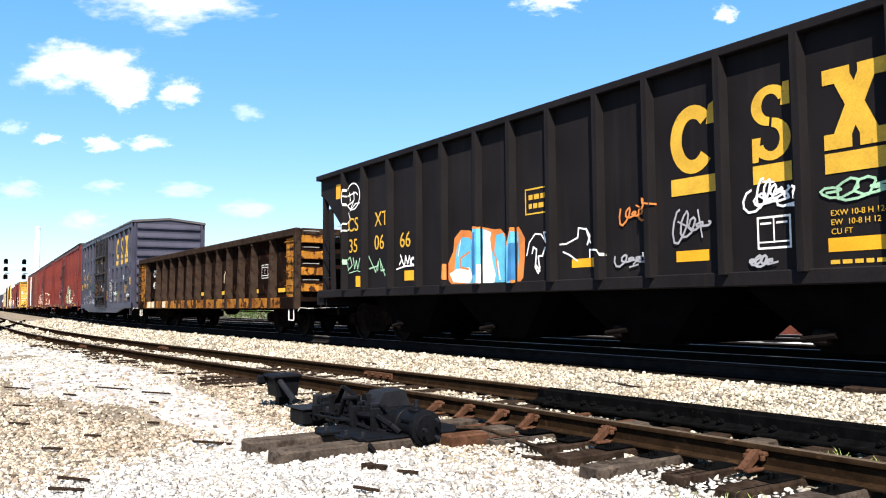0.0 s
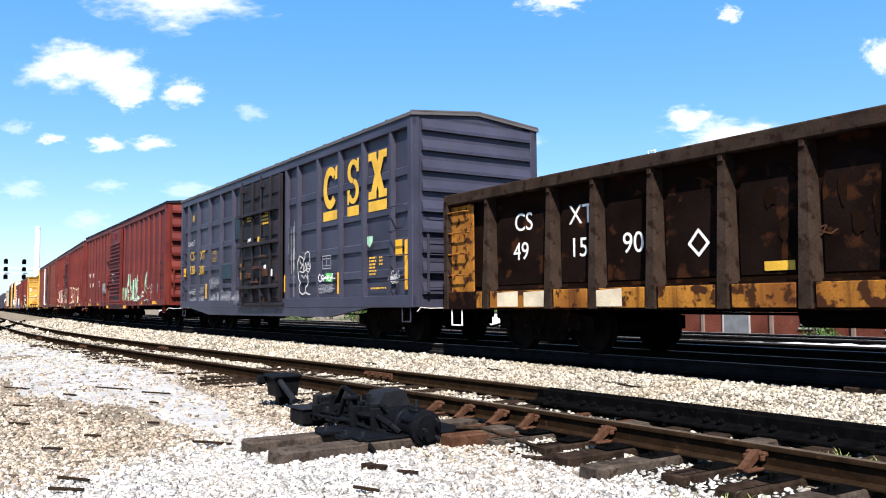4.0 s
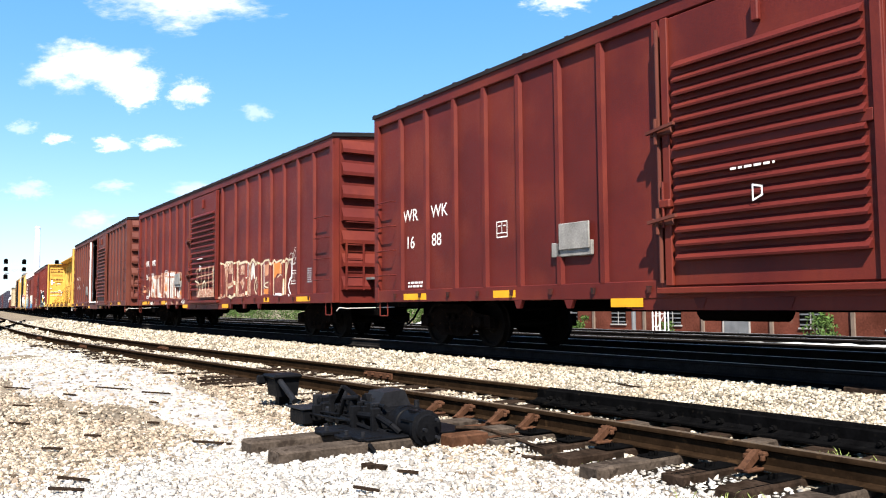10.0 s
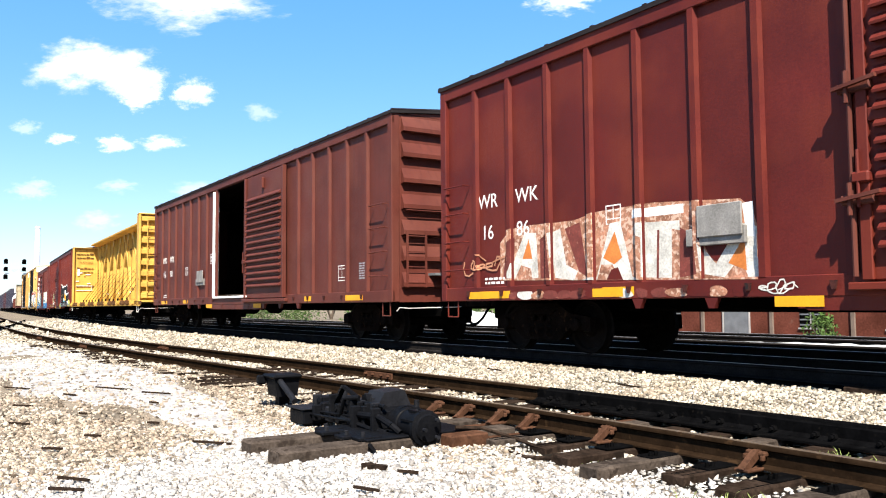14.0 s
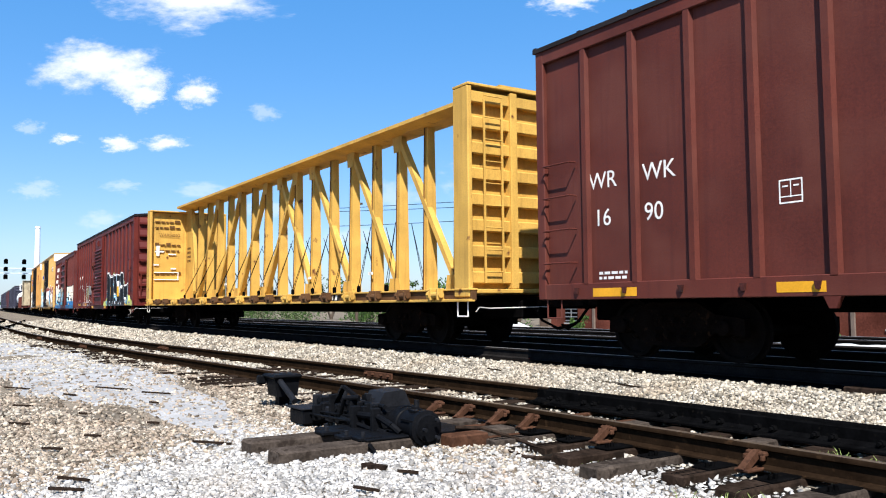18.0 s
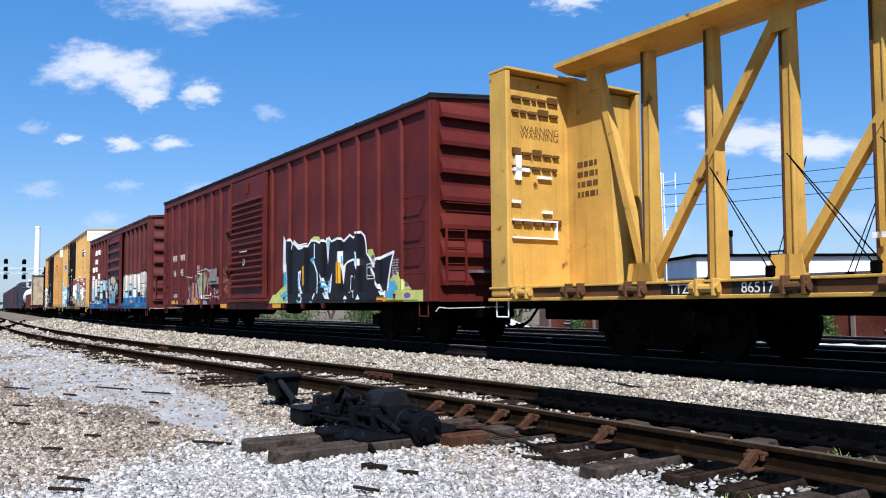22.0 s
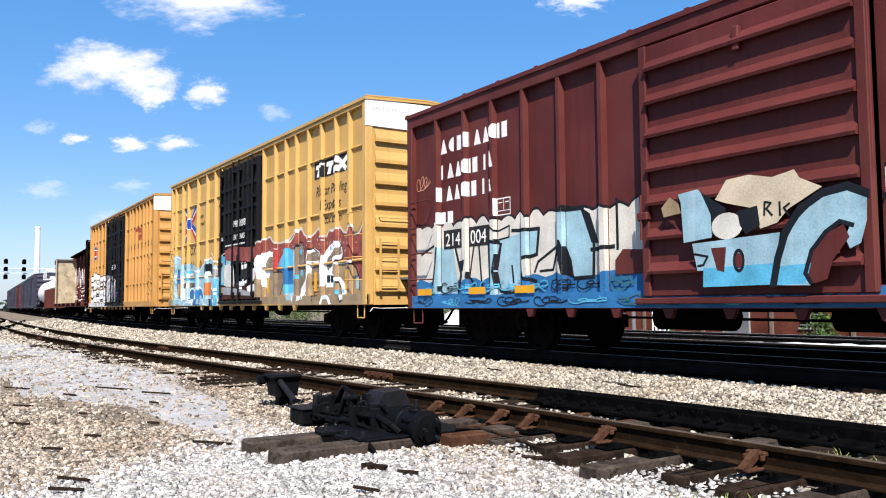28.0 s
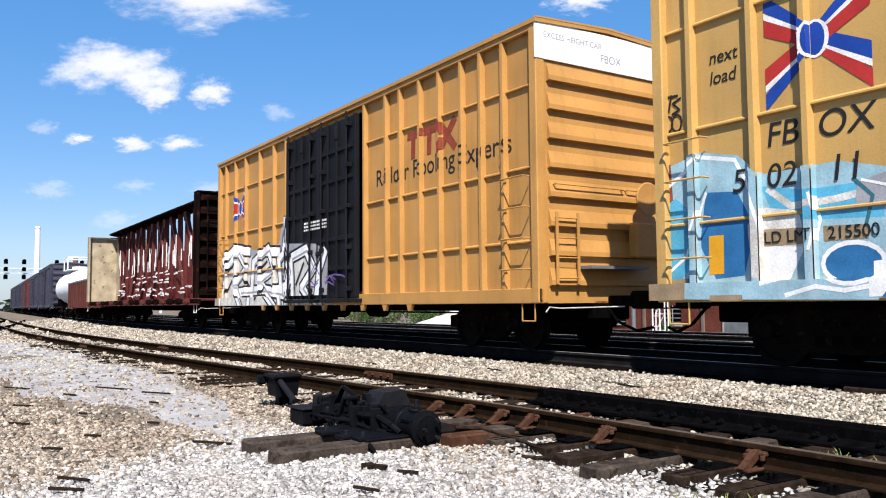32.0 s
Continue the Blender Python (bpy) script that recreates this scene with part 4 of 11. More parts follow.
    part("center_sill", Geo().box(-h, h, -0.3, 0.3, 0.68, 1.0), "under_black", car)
    for s in (-1, 1):
        bogie(car, s * (h - 2.05))
    coupler(car, L)
    hopper_paint(car, strips_of(-h, h, xs, 0.12, yp, yp - 0.13))


def gondola_car():
    L, front = 17.05, -19.45
    car = car_root("gondola_car", "rusty brown gondola with peeling yellow ends and sill", "gondola", front, L)
    h = L / 2
    sill, top = 0.70, 2.70
    yp = -1.40
    part("near_wall", Geo().box(-h + 0.05, h - 0.05, yp, yp + 0.04, sill + 0.4, top), "gondola_brown", car)
    part("far_wall", Geo().box(-h + 0.05, h - 0.05, -yp - 0.04, -yp, sill + 0.4, top), "gondola_brown", car)
    part("floor", Geo().box(-h + 0.05, h - 0.05, -1.43, 1.43, sill + 0.25, sill + 0.35), "gondola_brown", car)
    for y in (-1.52, 1.52):
        part("side_sill", Geo().cbox(-h, h, y - 0.06, y + 0.06, sill, sill + 0.32, 0.015), "gondola_dark", car)
        part("top_chord", Geo().cbox(-h, h, y - 0.08, y + 0.08, top - 0.10, top + 0.10, 0.02), "gondola_rib", car)
    ribs = [-36.51, -35.21, -33.58, -32.6, -31.5, -30.35, -29.26, -28.19, -27.04, -25.94, -24.91, -23.81, -22.71, -21.26]
    # posts deeper at the foot, with a small hook at the head
    z0, z1 = sill + 0.02, top - 0.08
    post = Geo()
    post.v = [(-0.11, 0, z0), (0.11, 0, z0), (0.075, -0.23, z0), (-0.075, -0.23, z0), (-0.07, 0, z1), (0.07, 0, z1), (0.05, -0.16, z1), (-0.05, -0.16, z1)]
    post.f = [(0, 1, 2, 3), (7, 6, 5, 4), (0, 4, 5, 1), (1, 5, 6, 2), (2, 6, 7, 3), (3, 7, 4, 0)]
    post.cbox(-0.035, 0.035, -0.19, -0.16, z1 - 0.10, z1 + 0.06, 0.008)
    post = post.mesh("side_post", M["gondola_rib"])
    for X in ribs[1:]:
        x = X - (front - h)
        part("side_post", post, "", car, at=(x, yp, 0))
        part("side_post", post, "", car, at=pose(x, -yp, 0, 0, 0, 180))
    for s in (-1, 1):
        part("end_wall", Geo().box(s * (h - 0.06) - 0.03, s * (h - 0.06) + 0.03, -1.47, 1.47, sill + 0.2, top - 0.1), "gondola_dark", car)
        part("end_panel", Geo().cbox(s * (h - 0.42) - 0.40, s * (h - 0.42) + 0.40, -1.505, -1.475, sill + 0.3, top - 0.12, 0.01), "gondola_ochre", car, "peeling yellow end panel with ladder")
        part("corner_post", Geo().cbox(s * (h - 0.06) - 0.07, s * (h - 0.06) + 0.07, -1.60, -1.44, sill, top, 0.015), "gondola_rib", car)
        part("end_chord", Geo().cbox(s * (h - 0.02) - 0.09, s * (h - 0.02) + 0.09, -1.44, 1.44, top - 0.09, top + 0.09, 0.02), "gondola_rib", car)
        for i in range(4):
            grab(car, s * (h - 0.42), sill + 0.62 + 0.38 * i, 0.55, "gondola_ochre", -1.5, 0.09)
            # ribs past the yellow plates: dark paint with the next car's shadow put in
            part("end_rib", Geo().cbox(s * (h + 0.02) - 0.06, s * (h + 0.02) + 0.06, -0.72, 1.4, sill + 0.45 + 0.42 * i, sill + 0.62 + 0.42 * i, 0.02), "under_black", car)
            part("ladder_plate", Geo().cbox(s * (h + 0.02) - 0.07, s * (h + 0.02) + 0.06, -1.43, -0.73, sill + 0.45 + 0.42 * i, sill + 0.66 + 0.42 * i, 0.012), "gondola_ochre", car, "peeling yellow plate behind the end ladder")
            end_grab(car, s * (h + 0.06), -1.2, sill + 0.75 + 0.42 * i, 0.4, "steel_pale", 0.08 * s)
        stirrup(car, s * (h - 0.35), sill, "letter_white", -1.55)
    underframe(car, L, sill + 0.25)
    # pressed arch-topped panels, one a bay
    edges = [X - (front - h) for X in ribs[1:]] + [h - 0.95]
    for x0, x1 in zip(edges[:-1], edges[1:]):
        w = (x1 - x0) / 2 - 0.14
        c = (x0 + x1) / 2
        pts = [(c - w, sill + 0.42)] + [(c - w * math.cos(math.pi * k / 10), top - 0.62 + 0.34 * math.sin(math.pi * k / 10)) for k in range(11)] + [(c + w, sill + 0.42)]
        part("panel", Geo().prism(pts, yp - 0.028, yp - 0.001, "y"), "gondola_dark", car)
    lettering("CS", 0.30, -6.62, 2.0, "letter_white", car, yp - 0.032)
    lettering("XT", 0.30, -5.28, 2.0, "letter_white", car, yp - 0.032)
    lettering("49", 0.30, -6.66, 1.52, "letter_white", car, yp - 0.032)
    lettering("15", 0.30, -5.28, 1.50, "letter_white", car, yp - 0.032)
    lettering("90", 0.30, -4.18, 1.50, "letter_white", car, yp - 0.032)
    P = Paint([(-h, h, yp - 0.03)])
    rnd = random.Random(2)
    frame_box(P, 5.74, 6.21, 1.58, 1.95, "letter_white")
    P.stroke([(2.40, 1.55), (2.42, 1.78), (2.55, 1.88), (2.68, 1.78), (2.70, 1.55)], 0.05, "spray_cream")
    P.stroke([(-3.0, 1.55), (-2.85, 1.72), (-2.70, 1.55), (-2.85, 1.40), (-3.0, 1.55)], 0.04, "letter_white")
    for x in (-1.4, -0.4, 0.9, 4.6):
        P.scrawl(x, x + 0.35, 1.45, 1.75, "rust", rnd, 0.02, 2)
    for x0, x1 in zip(edges[:-1], edges[1:]):
        for k in range(3 if x0 > -2.6 else 0):
            P.blob(rnd.uniform(x0 + 0.3, x1 - 0.3), rnd.uniform(1.15, 2.1), rnd.uniform(0.03, 0.08), rnd.uniform(0.05, 0.22), "gondola_brown", rnd, 12, 0.35)
    for x0, x1 in ((7.0, 7.5), (0.0, 0.45), (-1.9, -1.5), (2.2, 2.6), (3.6, 4.1), (5.0, 5.5)):
        P.shape([(x0, 1.16), (x1, 1.16), (x1, 1.27), (x0, 1.27)], "letter_yellow")
    P.put(car, "faded white marks and yellow tabs", "marking")
    bays = [-h + 0.9] + edges
    for x0, x1 in zip(bays[:-1], bays[1:]):
        part("sill_plate", Geo().cbox(x0 + 0.12, x1 - 0.12, -1.598, -1.581, sill + 0.03, sill + 0.31, 0.006), "gondola_ochre", car, "rust-stained yellow sill plate")
    Q = Paint([(-h, h, -1.600)])
    for x in (-6.9, -6.2, -4.6):
        Q.shape([(x, sill + 0.05), (x + 0.55, sill + 0.05), (x + 0.55, sill + 0.30), (x, sill + 0.28)], "spray_cream")
    Q.put(car, "rust patches on the yellow sill", "rust_patch")


def navy_boxcar():
    front, L = -37.6, 16.27
    h = L / 2
    loc = [7.24, 6.0, 4.84, 3.63, 2.43, 1.66, -2.57, -3.74, -4.94, -6.18, -7.29]
    rb = [h - x for x in loc]
    car = boxcar("dark navy boxcar with rusty double doors, yellow wordmark and white tags", front, L, 0.74, 4.58, "navy_black", rb,
                 [(h - 1.46, h + 1.65, "rods", "navy_rust")], roof="roof_grey", beads=[(z, 0.20) for z in (1.45, 2.05, 2.75, 3.5)], end_ribs=9, rib_d=0.10, rib_w=0.14)
    yp = -1.50
    part("side_sill", Geo().prism([(-7.0, 0.741), (-4.8, 0.52), (4.3, 0.52), (6.3, 0.741)], -1.595, -1.50, "y"), "navy_black", car, "deep belly of the side sill")
    st = strips_of(-h, h, loc, 0.14, yp - 0.048, -1.6)
    rnd = random.Random(21)
    P = Paint(st)
    wordmark(P, ((3.91, 4.67), (5.20, 5.76), (6.22, 7.03)), 3.07, 4.08, 2.80, 3.02, "letter_yellow")
    P.put(car, "large yellow block wordmark", "wordmark")
    for word, x, z in (("CS", -7.14, 2.40), ("XT", -5.98, 2.38), ("138", -7.22, 1.92), ("301", -6.10, 1.88)):
        lettering(word, 0.31, x, z, "letter_yellow", car, yp - 0.053)
    T = Paint(st)
    for x0, x1, z0, z1, k in ((-7.1, -6.4, 0.92, 1.12, 5), (-7.1, -6.5, 1.2, 1.4, 4), (-6.0, -5.5, 0.92, 1.15, 5), (-5.9, -5.5, 1.2, 1.45, 3), (-4.8, -3.9, 1.35, 1.75, 6), (-4.8, -4.2, 0.86, 1.2, 5), (-4.1, -3.8, 0.9, 1.25, 3),
                              (-3.6, -2.7, 0.85, 1.3, 7), (-3.5, -2.8, 0.95, 1.2, 4), (-2.5, -1.8, 0.85, 1.25, 5), (-7.1, -6.5, 2.85, 3.1, 3), (3.84, 4.58, 1.08, 1.30, 6), (7.35, 7.6, 1.2, 1.5, 2)):
        T.scrawl(x0, x1, z0, z1, rnd.choice(("spray_grey", "spray_pale", "spray_grey")), rnd, 0.012, k)
        T.scrawl(x0, x1, z0, z1, "spray_grey", rnd, 0.010, k + 2)
    T.stroke([(2.82, 2.00), (2.67, 2.04), (2.56, 1.90), (2.57, 1.66), (2.63, 1.45), (2.73, 1.37)], 0.03, "spray_pale")
    T.stroke([(2.73, 1.37), (2.64, 1.27), (2.69, 1.13), (2.86, 1.07), (3.04, 1.12), (3.22, 1.07), (3.32, 1.07)], 0.03, "spray_pale")
    T.stroke([(2.82, 2.00), (2.93, 1.95), (2.88, 1.81), (2.75, 1.85), (2.69, 1.93)], 0.025, "spray_pale")
    T.stroke([(2.99, 1.94), (3.02, 2.08), (3.18, 2.13), (3.28, 2.06), (3.30, 1.88), (3.34, 1.72), (3.23, 1.61), (3.09, 1.66)], 0.03, "spray_pale")
    T.stroke([(2.74, 1.73), (2.90, 1.83), (2.93, 1.67), (3.06, 1.86), (3.09, 1.70), (3.20, 1.86), (3.27, 1.75)], 0.025, "spray_pale")
    T.stroke([(2.68, 1.65), (2.90, 1.62), (3.11, 1.70), (3.32, 1.70)], 0.025, "spray_pale")
    T.stroke([(2.79, 1.56), (2.95, 1.47), (3.05, 1.55), (3.21, 1.42), (3.16, 1.58)], 0.025, "spray_pale")
    T.stroke([(3.21, 1.42), (3.18, 1.31), (3.04, 1.23), (3.07, 1.12)], 0.03, "spray_pale")
    frame_box(T, 4.04, 4.49, 1.66, 1.96, "spray_grey")
    T.shape([(4.22, 1.36), (4.58, 1.34), (4.58, 1.54), (4.22, 1.56)], "spray_green")
    T.scrawl(3.84, 4.5, 1.36, 1.54, "spray_white", rnd, 0.025, 4)
    T.shape([(6.30, 2.10), (6.42, 2.02), (6.55, 2.14), (6.55, 2.26), (6.30, 2.26)], "spray_mint")
    T.put(car, "white and green spray tags")
    R = Paint(st)
    for x0, x1, z0, z1 in ((7.37, 7.65, 1.79, 2.12), (7.74, 7.86, 1.10, 2.10), (4.76, 4.86, 1.06, 1.55), (1.56, 1.67, 1.15, 1.60), (-5.36, -5.22, 1.05, 1.54), (-7.95, -7.68, 1.85, 2.15), (-8.10, -8.02, 1.10, 1.98), (-1.72, -1.62, 1.1, 1.6)):
        R.begin()
        R.shape([(x0, z0), (x1, z0), (x1, z1), (x0, z1)], "reflector")
    small_lines(R, 6.24, 6.55, 1.42, 1.84, 6, "letter_yellow")
    small_lines(R, 6.68, 6.84, 1.62, 1.84, 3, "letter_yellow")
    small_lines(R, 6.3, 7.0, 1.12, 1.18, 1, "letter_yellow")
    small_lines(R, -6.9, -6.65, 3.75, 3.98, 4, "letter_yellow")
    frame_box(R, -4.60, -4.26, 2.26, 2.58, "letter_yellow")
    R.put(car, "yellow reflector strips and small stencils", "marking")
    D = Paint([(-1.65, 1.46, -1.69)])
    small_lines(D, 0.11, 0.67, 3.02, 3.42, 4, "letter_yellow")
    small_lines(D, -1.0, -0.45, 3.20, 3.36, 2, "letter_yellow")
    D.shape([(-1.42, 3.15), (-1.30, 3.15), (-1.30, 3.28), (-1.42, 3.28)], "letter_yellow")
    D.shape([(-1.5, 1.55), (-1.40, 1.55), (-1.40, 2.05), (-1.5, 2.05)], "reflector")
    D.shape([(-0.95, 2.62), (-0.6, 2.66), (-0.65, 2.74), (-0.9, 2.72)], "spray_pale")
    D.blob(-0.05, 2.62, 0.09, 0.12, "letter_yellow", rnd)
    D.shape([(0.35, 1.62), (0.52, 1.62), (0.52, 1.92), (0.35, 1.92)], "spray_white")
    D.shape([(0.85, 1.60), (1.0, 1.60), (1.0, 1.78), (0.85, 1.78)], "spray_white")
    for i in range(22):
        D.blob(rnd.uniform(-1.4, 1.3), rnd.uniform(0.95, 1.6), rnd.uniform(0.02, 0.09), rnd.uniform(0.03, 0.12), "rust_dark", rnd, 12, 0.35)
    D.put(car, "rust stains and stencils on the door", "marking")
    W = Paint([(-3.0, 2.3, yp - 0.05)])
    W.shape([(-2.46, 2.82), (-1.96, 2.82), (-1.96, 3.5), (-2.46, 3.5)], "teal_patch")
    for k in range(9):
        x = rnd.uniform(1.72, 2.15)
        W.stroke([(x, rnd.uniform(1.2, 3.4)), (x + 0.02, rnd.uniform(1.0, 3.8))], rnd.uniform(0.008, 0.02), rnd.choice(("spray_grey", "teal_patch", "spray_pale", "navy_rust")))
    W.put(car, "repainted teal patches", "patch")
    part("placard_box", Geo().cbox(-3.55, -2.75, -1.60, yp - 0.04, 1.62, 2.1, 0.02), "teal_patch", car, "dark teal placard box")
    return car


def red_boxcars():
    for kind, front, mat, label in (("A", -55.75, "boxcar_red", "red boxcar with louvred door and faded green graffiti"),
                                    ("B", -77.12, "boxcar_red", "red boxcar with louvred door and orange outlined graffiti"),
                                    ("C", -98.3, "boxcar_rust", "faded red boxcar with its louvred door slid open"),
                                    ("D", -144.76, "boxcar_red", "dark red boxcar with black and white block graffiti")):
        opened = kind == "C"
        doors = [(8.45, 11.35, "louvre", mat)] if not opened else [(5.65, 8.62, "louvre", mat)]
        car = boxcar(label, front, 19.35, 0.85, 4.78, mat, WRWK_RIBS, doors, opening=(8.6, 11.6) if opened else (8.6, 11.2), rib_d=0.065, rib_w=0.14, end_step=0.12, roof="roof_dark")
        part("side_sill", Geo().prism([(-2.6, 0.86), (2.3, 0.86), (2.1, 0.70), (-2.35, 0.70)], -1.59, -1.50, "y"), mat, car)
        red_paint(car, kind)


def red_paint(car, kind):
    h, yp = 9.675, -1.535
    ribs = [h - d for d in WRWK_RIBS]
    st = strips_of(-h, -1.75, [r for r in ribs if r < -1.8], 0.10, yp, -1.60) + [(-1.7, 1.25, -1.735)] + strips_of(1.3, h, [r for r in ribs if r > 1.3], 0.10, yp, -1.60)
    low = [(-h, h, -1.601)]
    rnd = random.Random(ord(kind))
    number = {"A": "88", "B": "86", "C": "90", "D": "95"}[kind]
    for word, x, z in (("WR", -8.58, 2.45), ("WK", -7.54, 2.45), ("16", -8.48, 1.91), (number, -7.52, 1.91)):
        lettering(word, 0.25, x, z, "letter_white", car, yp - 0.004)
    P = Paint(st)
    frame_box(P, -5.46, -5.18, 1.92, 2.18, "letter_white")
    small_lines(P, -8.40, -7.85, 1.12, 1.26, 2, "letter_white")
    small_lines(P, 8.08, 8.36, 1.36, 1.74, 7, "spray_grey")
    frame_box(P, 7.05, 7.42, 1.36, 1.70, "letter_white")
    if kind != "C":
        P.stroke([(-0.30, 2.15), (-0.30, 1.97), (-0.18, 2.02), (-0.18, 2.12), (-0.30, 2.15)], 0.022, "letter_white")
        small_lines(P, -0.6, 0.0, 2.35, 2.40, 1, "letter_white")
    P.put(car, "white stencilled car data", "marking")
    for x, z, w in ((-8.05, 0.89, 0.42), (-5.2, 0.90, 0.30), (-2.45, 0.74, 0.30), (1.95, 0.74, 0.30), (5.45, 0.90, 0.20), (7.95, 0.90, 0.42)):
        part("reflector_strip", Geo().box(x - w, x + w, -1.6035, -1.6005, z, z + 0.12), "reflector", car, "yellow reflector strip")
    for r in ribs:
        part("sill_lug", Geo().prism([(r - 0.22, 1.02), (r - 0.14, 1.02), (r - 0.16, 0.93), (r - 0.20, 0.93)], -1.635, -1.6005, "y"), "door_rust", car)
    if kind != "C":
        for z in (1.84, 3.02):
            lk = part("cam_lock", Geo().cbox(-1.86, -1.50, -1.72, -1.56, z - 0.05, z + 0.06, 0.015).rod((-1.74, -1.74, z - 0.16), (-1.74, -1.74, z + 0.18), 0.026, 8), "boxcar_rust", car, "rusty cam lock on the door edge")
            part("handle", Geo().bar((-1.88, -1.76, z), (-1.40, -1.78, z + 0.06), 0.05, 0.04), "boxcar_rust", lk)
        part("locking_bar", Geo().rod((-1.74, -1.68, 1.05), (-1.74, -1.68, 4.4), 0.028, 8), "boxcar_rust", car)
    bx = part("placard_board", Geo().cbox(-4.0, -3.12, -1.60, yp - 0.006, 1.50, 1.72, 0.01).cbox(-3.80, -3.14, -1.63, -1.601, 1.60, 2.0, 0.01), "steel_pale", car, "weathered grey placard board")
    G = Paint(st, (1.09, -1.601, 0.86))
    if kind == "A":
        G.shape([(4.99, 1.93), (5.22, 2.27), (5.43, 2.25), (5.68, 1.99), (5.72, 1.60), (5.04, 1.57)], "spray_halo")
        G.shape([(3.12, 2.19), (3.35, 2.34), (3.54, 2.19), (3.54, 2.00), (3.16, 2.03)], "spray_halo")
        G.shape([(1.27, 1.11), (1.32, 1.59), (1.53, 1.70), (1.70, 1.65), (1.66, 1.10)], "spray_moss")
        G.shape([(1.66, 1.48), (1.80, 1.69), (1.97, 1.68), (2.10, 1.46), (2.03, 1.25), (1.82, 1.10), (1.71, 1.10)], "spray_mint")
        G.stroke([(1.71, 1.10), (1.83, 1.29), (2.03, 1.34), (2.31, 1.16)], 0.03, "spray_pale")
        G.shape([(2.32, 1.24), (2.70, 1.29), (3.00, 1.19), (3.42, 1.22), (3.46, 1.09), (2.31, 1.07)], "spray_moss")
        G.stroke([(2.16, 1.26), (2.48, 1.37), (2.85, 1.33), (3.00, 1.14)], 0.025, "spray_pale")
        G.oval(2.56, 1.72, 0.39, 0.30, "spray_mint")
        G.oval(2.56, 1.72, 0.39, 0.30, "spray_pale", 0.045)
        G.oval(2.64, 1.66, 0.15, 0.12, "boxcar_red")
        G.oval(2.64, 1.66, 0.16, 0.13, "spray_pale", 0.02)
        G.shape([(2.69, 1.90), (2.72, 2.23), (2.80, 2.29), (2.86, 2.21), (2.88, 1.84), (3.14, 1.68), (3.14, 1.58), (2.90, 1.53)], "spray_mint")
        G.stroke([(2.69, 1.90), (2.72, 2.23), (2.80, 2.29), (2.86, 2.21), (2.88, 1.84), (3.11, 1.69)], 0.03, "spray_pale")
        G.oval(3.26, 1.32, 0.18, 0.21, "spray_mint")
        G.oval(3.26, 1.32, 0.19, 0.21, "spray_pale", 0.035)
        G.oval(3.19, 1.34, 0.08, 0.11, "boxcar_red")
        G.shape([(3.63, 1.32), (3.58, 1.66), (3.71, 1.91), (3.91, 2.03), (4.08, 2.03), (4.24, 1.83), (4.28, 1.53), (4.21, 1.30), (4.04, 1.20), (4.06, 1.54), (3.97, 1.70), (3.88, 1.68), (3.83, 1.12), (3.73, 1.12)], "spray_mint")
        G.stroke([(3.63, 1.32), (3.58, 1.66), (3.71, 1.91), (3.91, 2.03), (4.08, 2.03), (4.24, 1.83), (4.28, 1.53), (4.17, 1.28)], 0.04, "spray_pale")
        G.stroke([(3.84, 1.21), (3.88, 1.68), (3.97, 1.70), (4.06, 1.54), (4.04, 1.22)], 0.02, "spray_pale")
        G.shape([(3.84, 1.21), (4.14, 1.15), (4.39, 1.23), (4.77, 1.18), (4.76, 1.05), (3.86, 1.08)], "spray_mint")
        G.stroke([(3.84, 1.21), (4.14, 1.15), (4.39, 1.23), (4.77, 1.18), (4.76, 1.05), (3.86, 1.08), (3.84, 1.21)], 0.03, "spray_pale")
        G.shape([(4.29, 2.08), (4.42, 2.19), (4.49, 2.12), (4.41, 1.98), (4.40, 1.69), (4.52, 1.47), (4.75, 1.30), (4.99, 1.17), (4.74, 1.11), (4.51, 1.27), (4.35, 1.57)], "spray_mint")
        G.stroke([(4.42, 2.21), (4.32, 2.08), (4.35, 1.57), (4.51, 1.27), (4.76, 1.13), (5.01, 1.15)], 0.04, "spray_pale")
        G.stroke([(4.42, 2.21), (4.59, 2.05), (4.79, 1.93), (4.62, 1.92), (4.59, 1.55)], 0.045, "spray_pale")
        G.shape([(5.82, 1.48), (5.86, 1.82), (5.98, 2.07), (6.23, 2.27), (6.27, 2.15), (6.12, 1.98), (6.07, 1.76), (5.94, 1.62), (6.01, 1.45)], "spray_mint")
        G.shape([(5.79, 1.45), (5.85, 1.78), (5.92, 1.66), (6.01, 1.43)], "spray_moss")
        G.stroke([(5.82, 1.75), (5.98, 2.07), (6.23, 2.27), (6.36, 2.16), (6.25, 2.14), (6.14, 1.94), (6.25, 1.79), (6.22, 1.68), (6.06, 1.64)], 0.03, "spray_pale")
        G.stroke([(6.27, 2.15), (6.35, 1.96), (6.45, 1.77), (6.41, 1.66), (6.28, 1.65)], 0.03, "spray_pale")
        G.stroke([(6.20, 1.64), (6.34, 1.52), (6.48, 1.39)], 0.02, "spray_pale")
        G.stroke([(6.09, 1.49), (6.29, 1.34), (6.44, 1.23)], 0.02, "spray_pale")
        G.shape([(6.09, 1.12), (6.32, 1.14), (6.32, 1.04), (6.09, 1.04)], "spray_mint")
        G.stroke([(6.63, 1.54), (6.72, 1.64), (6.82, 1.60), (6.97, 1.53), (7.02, 1.34), (6.96, 1.04)], 0.02, "spray_pale")
        G.stroke([(6.59, 1.12), (6.76, 1.01)], 0.02, "spray_pale")
        G.stroke([(6.79, 1.39), (6.98, 1.38)], 0.02, "spray_pale")
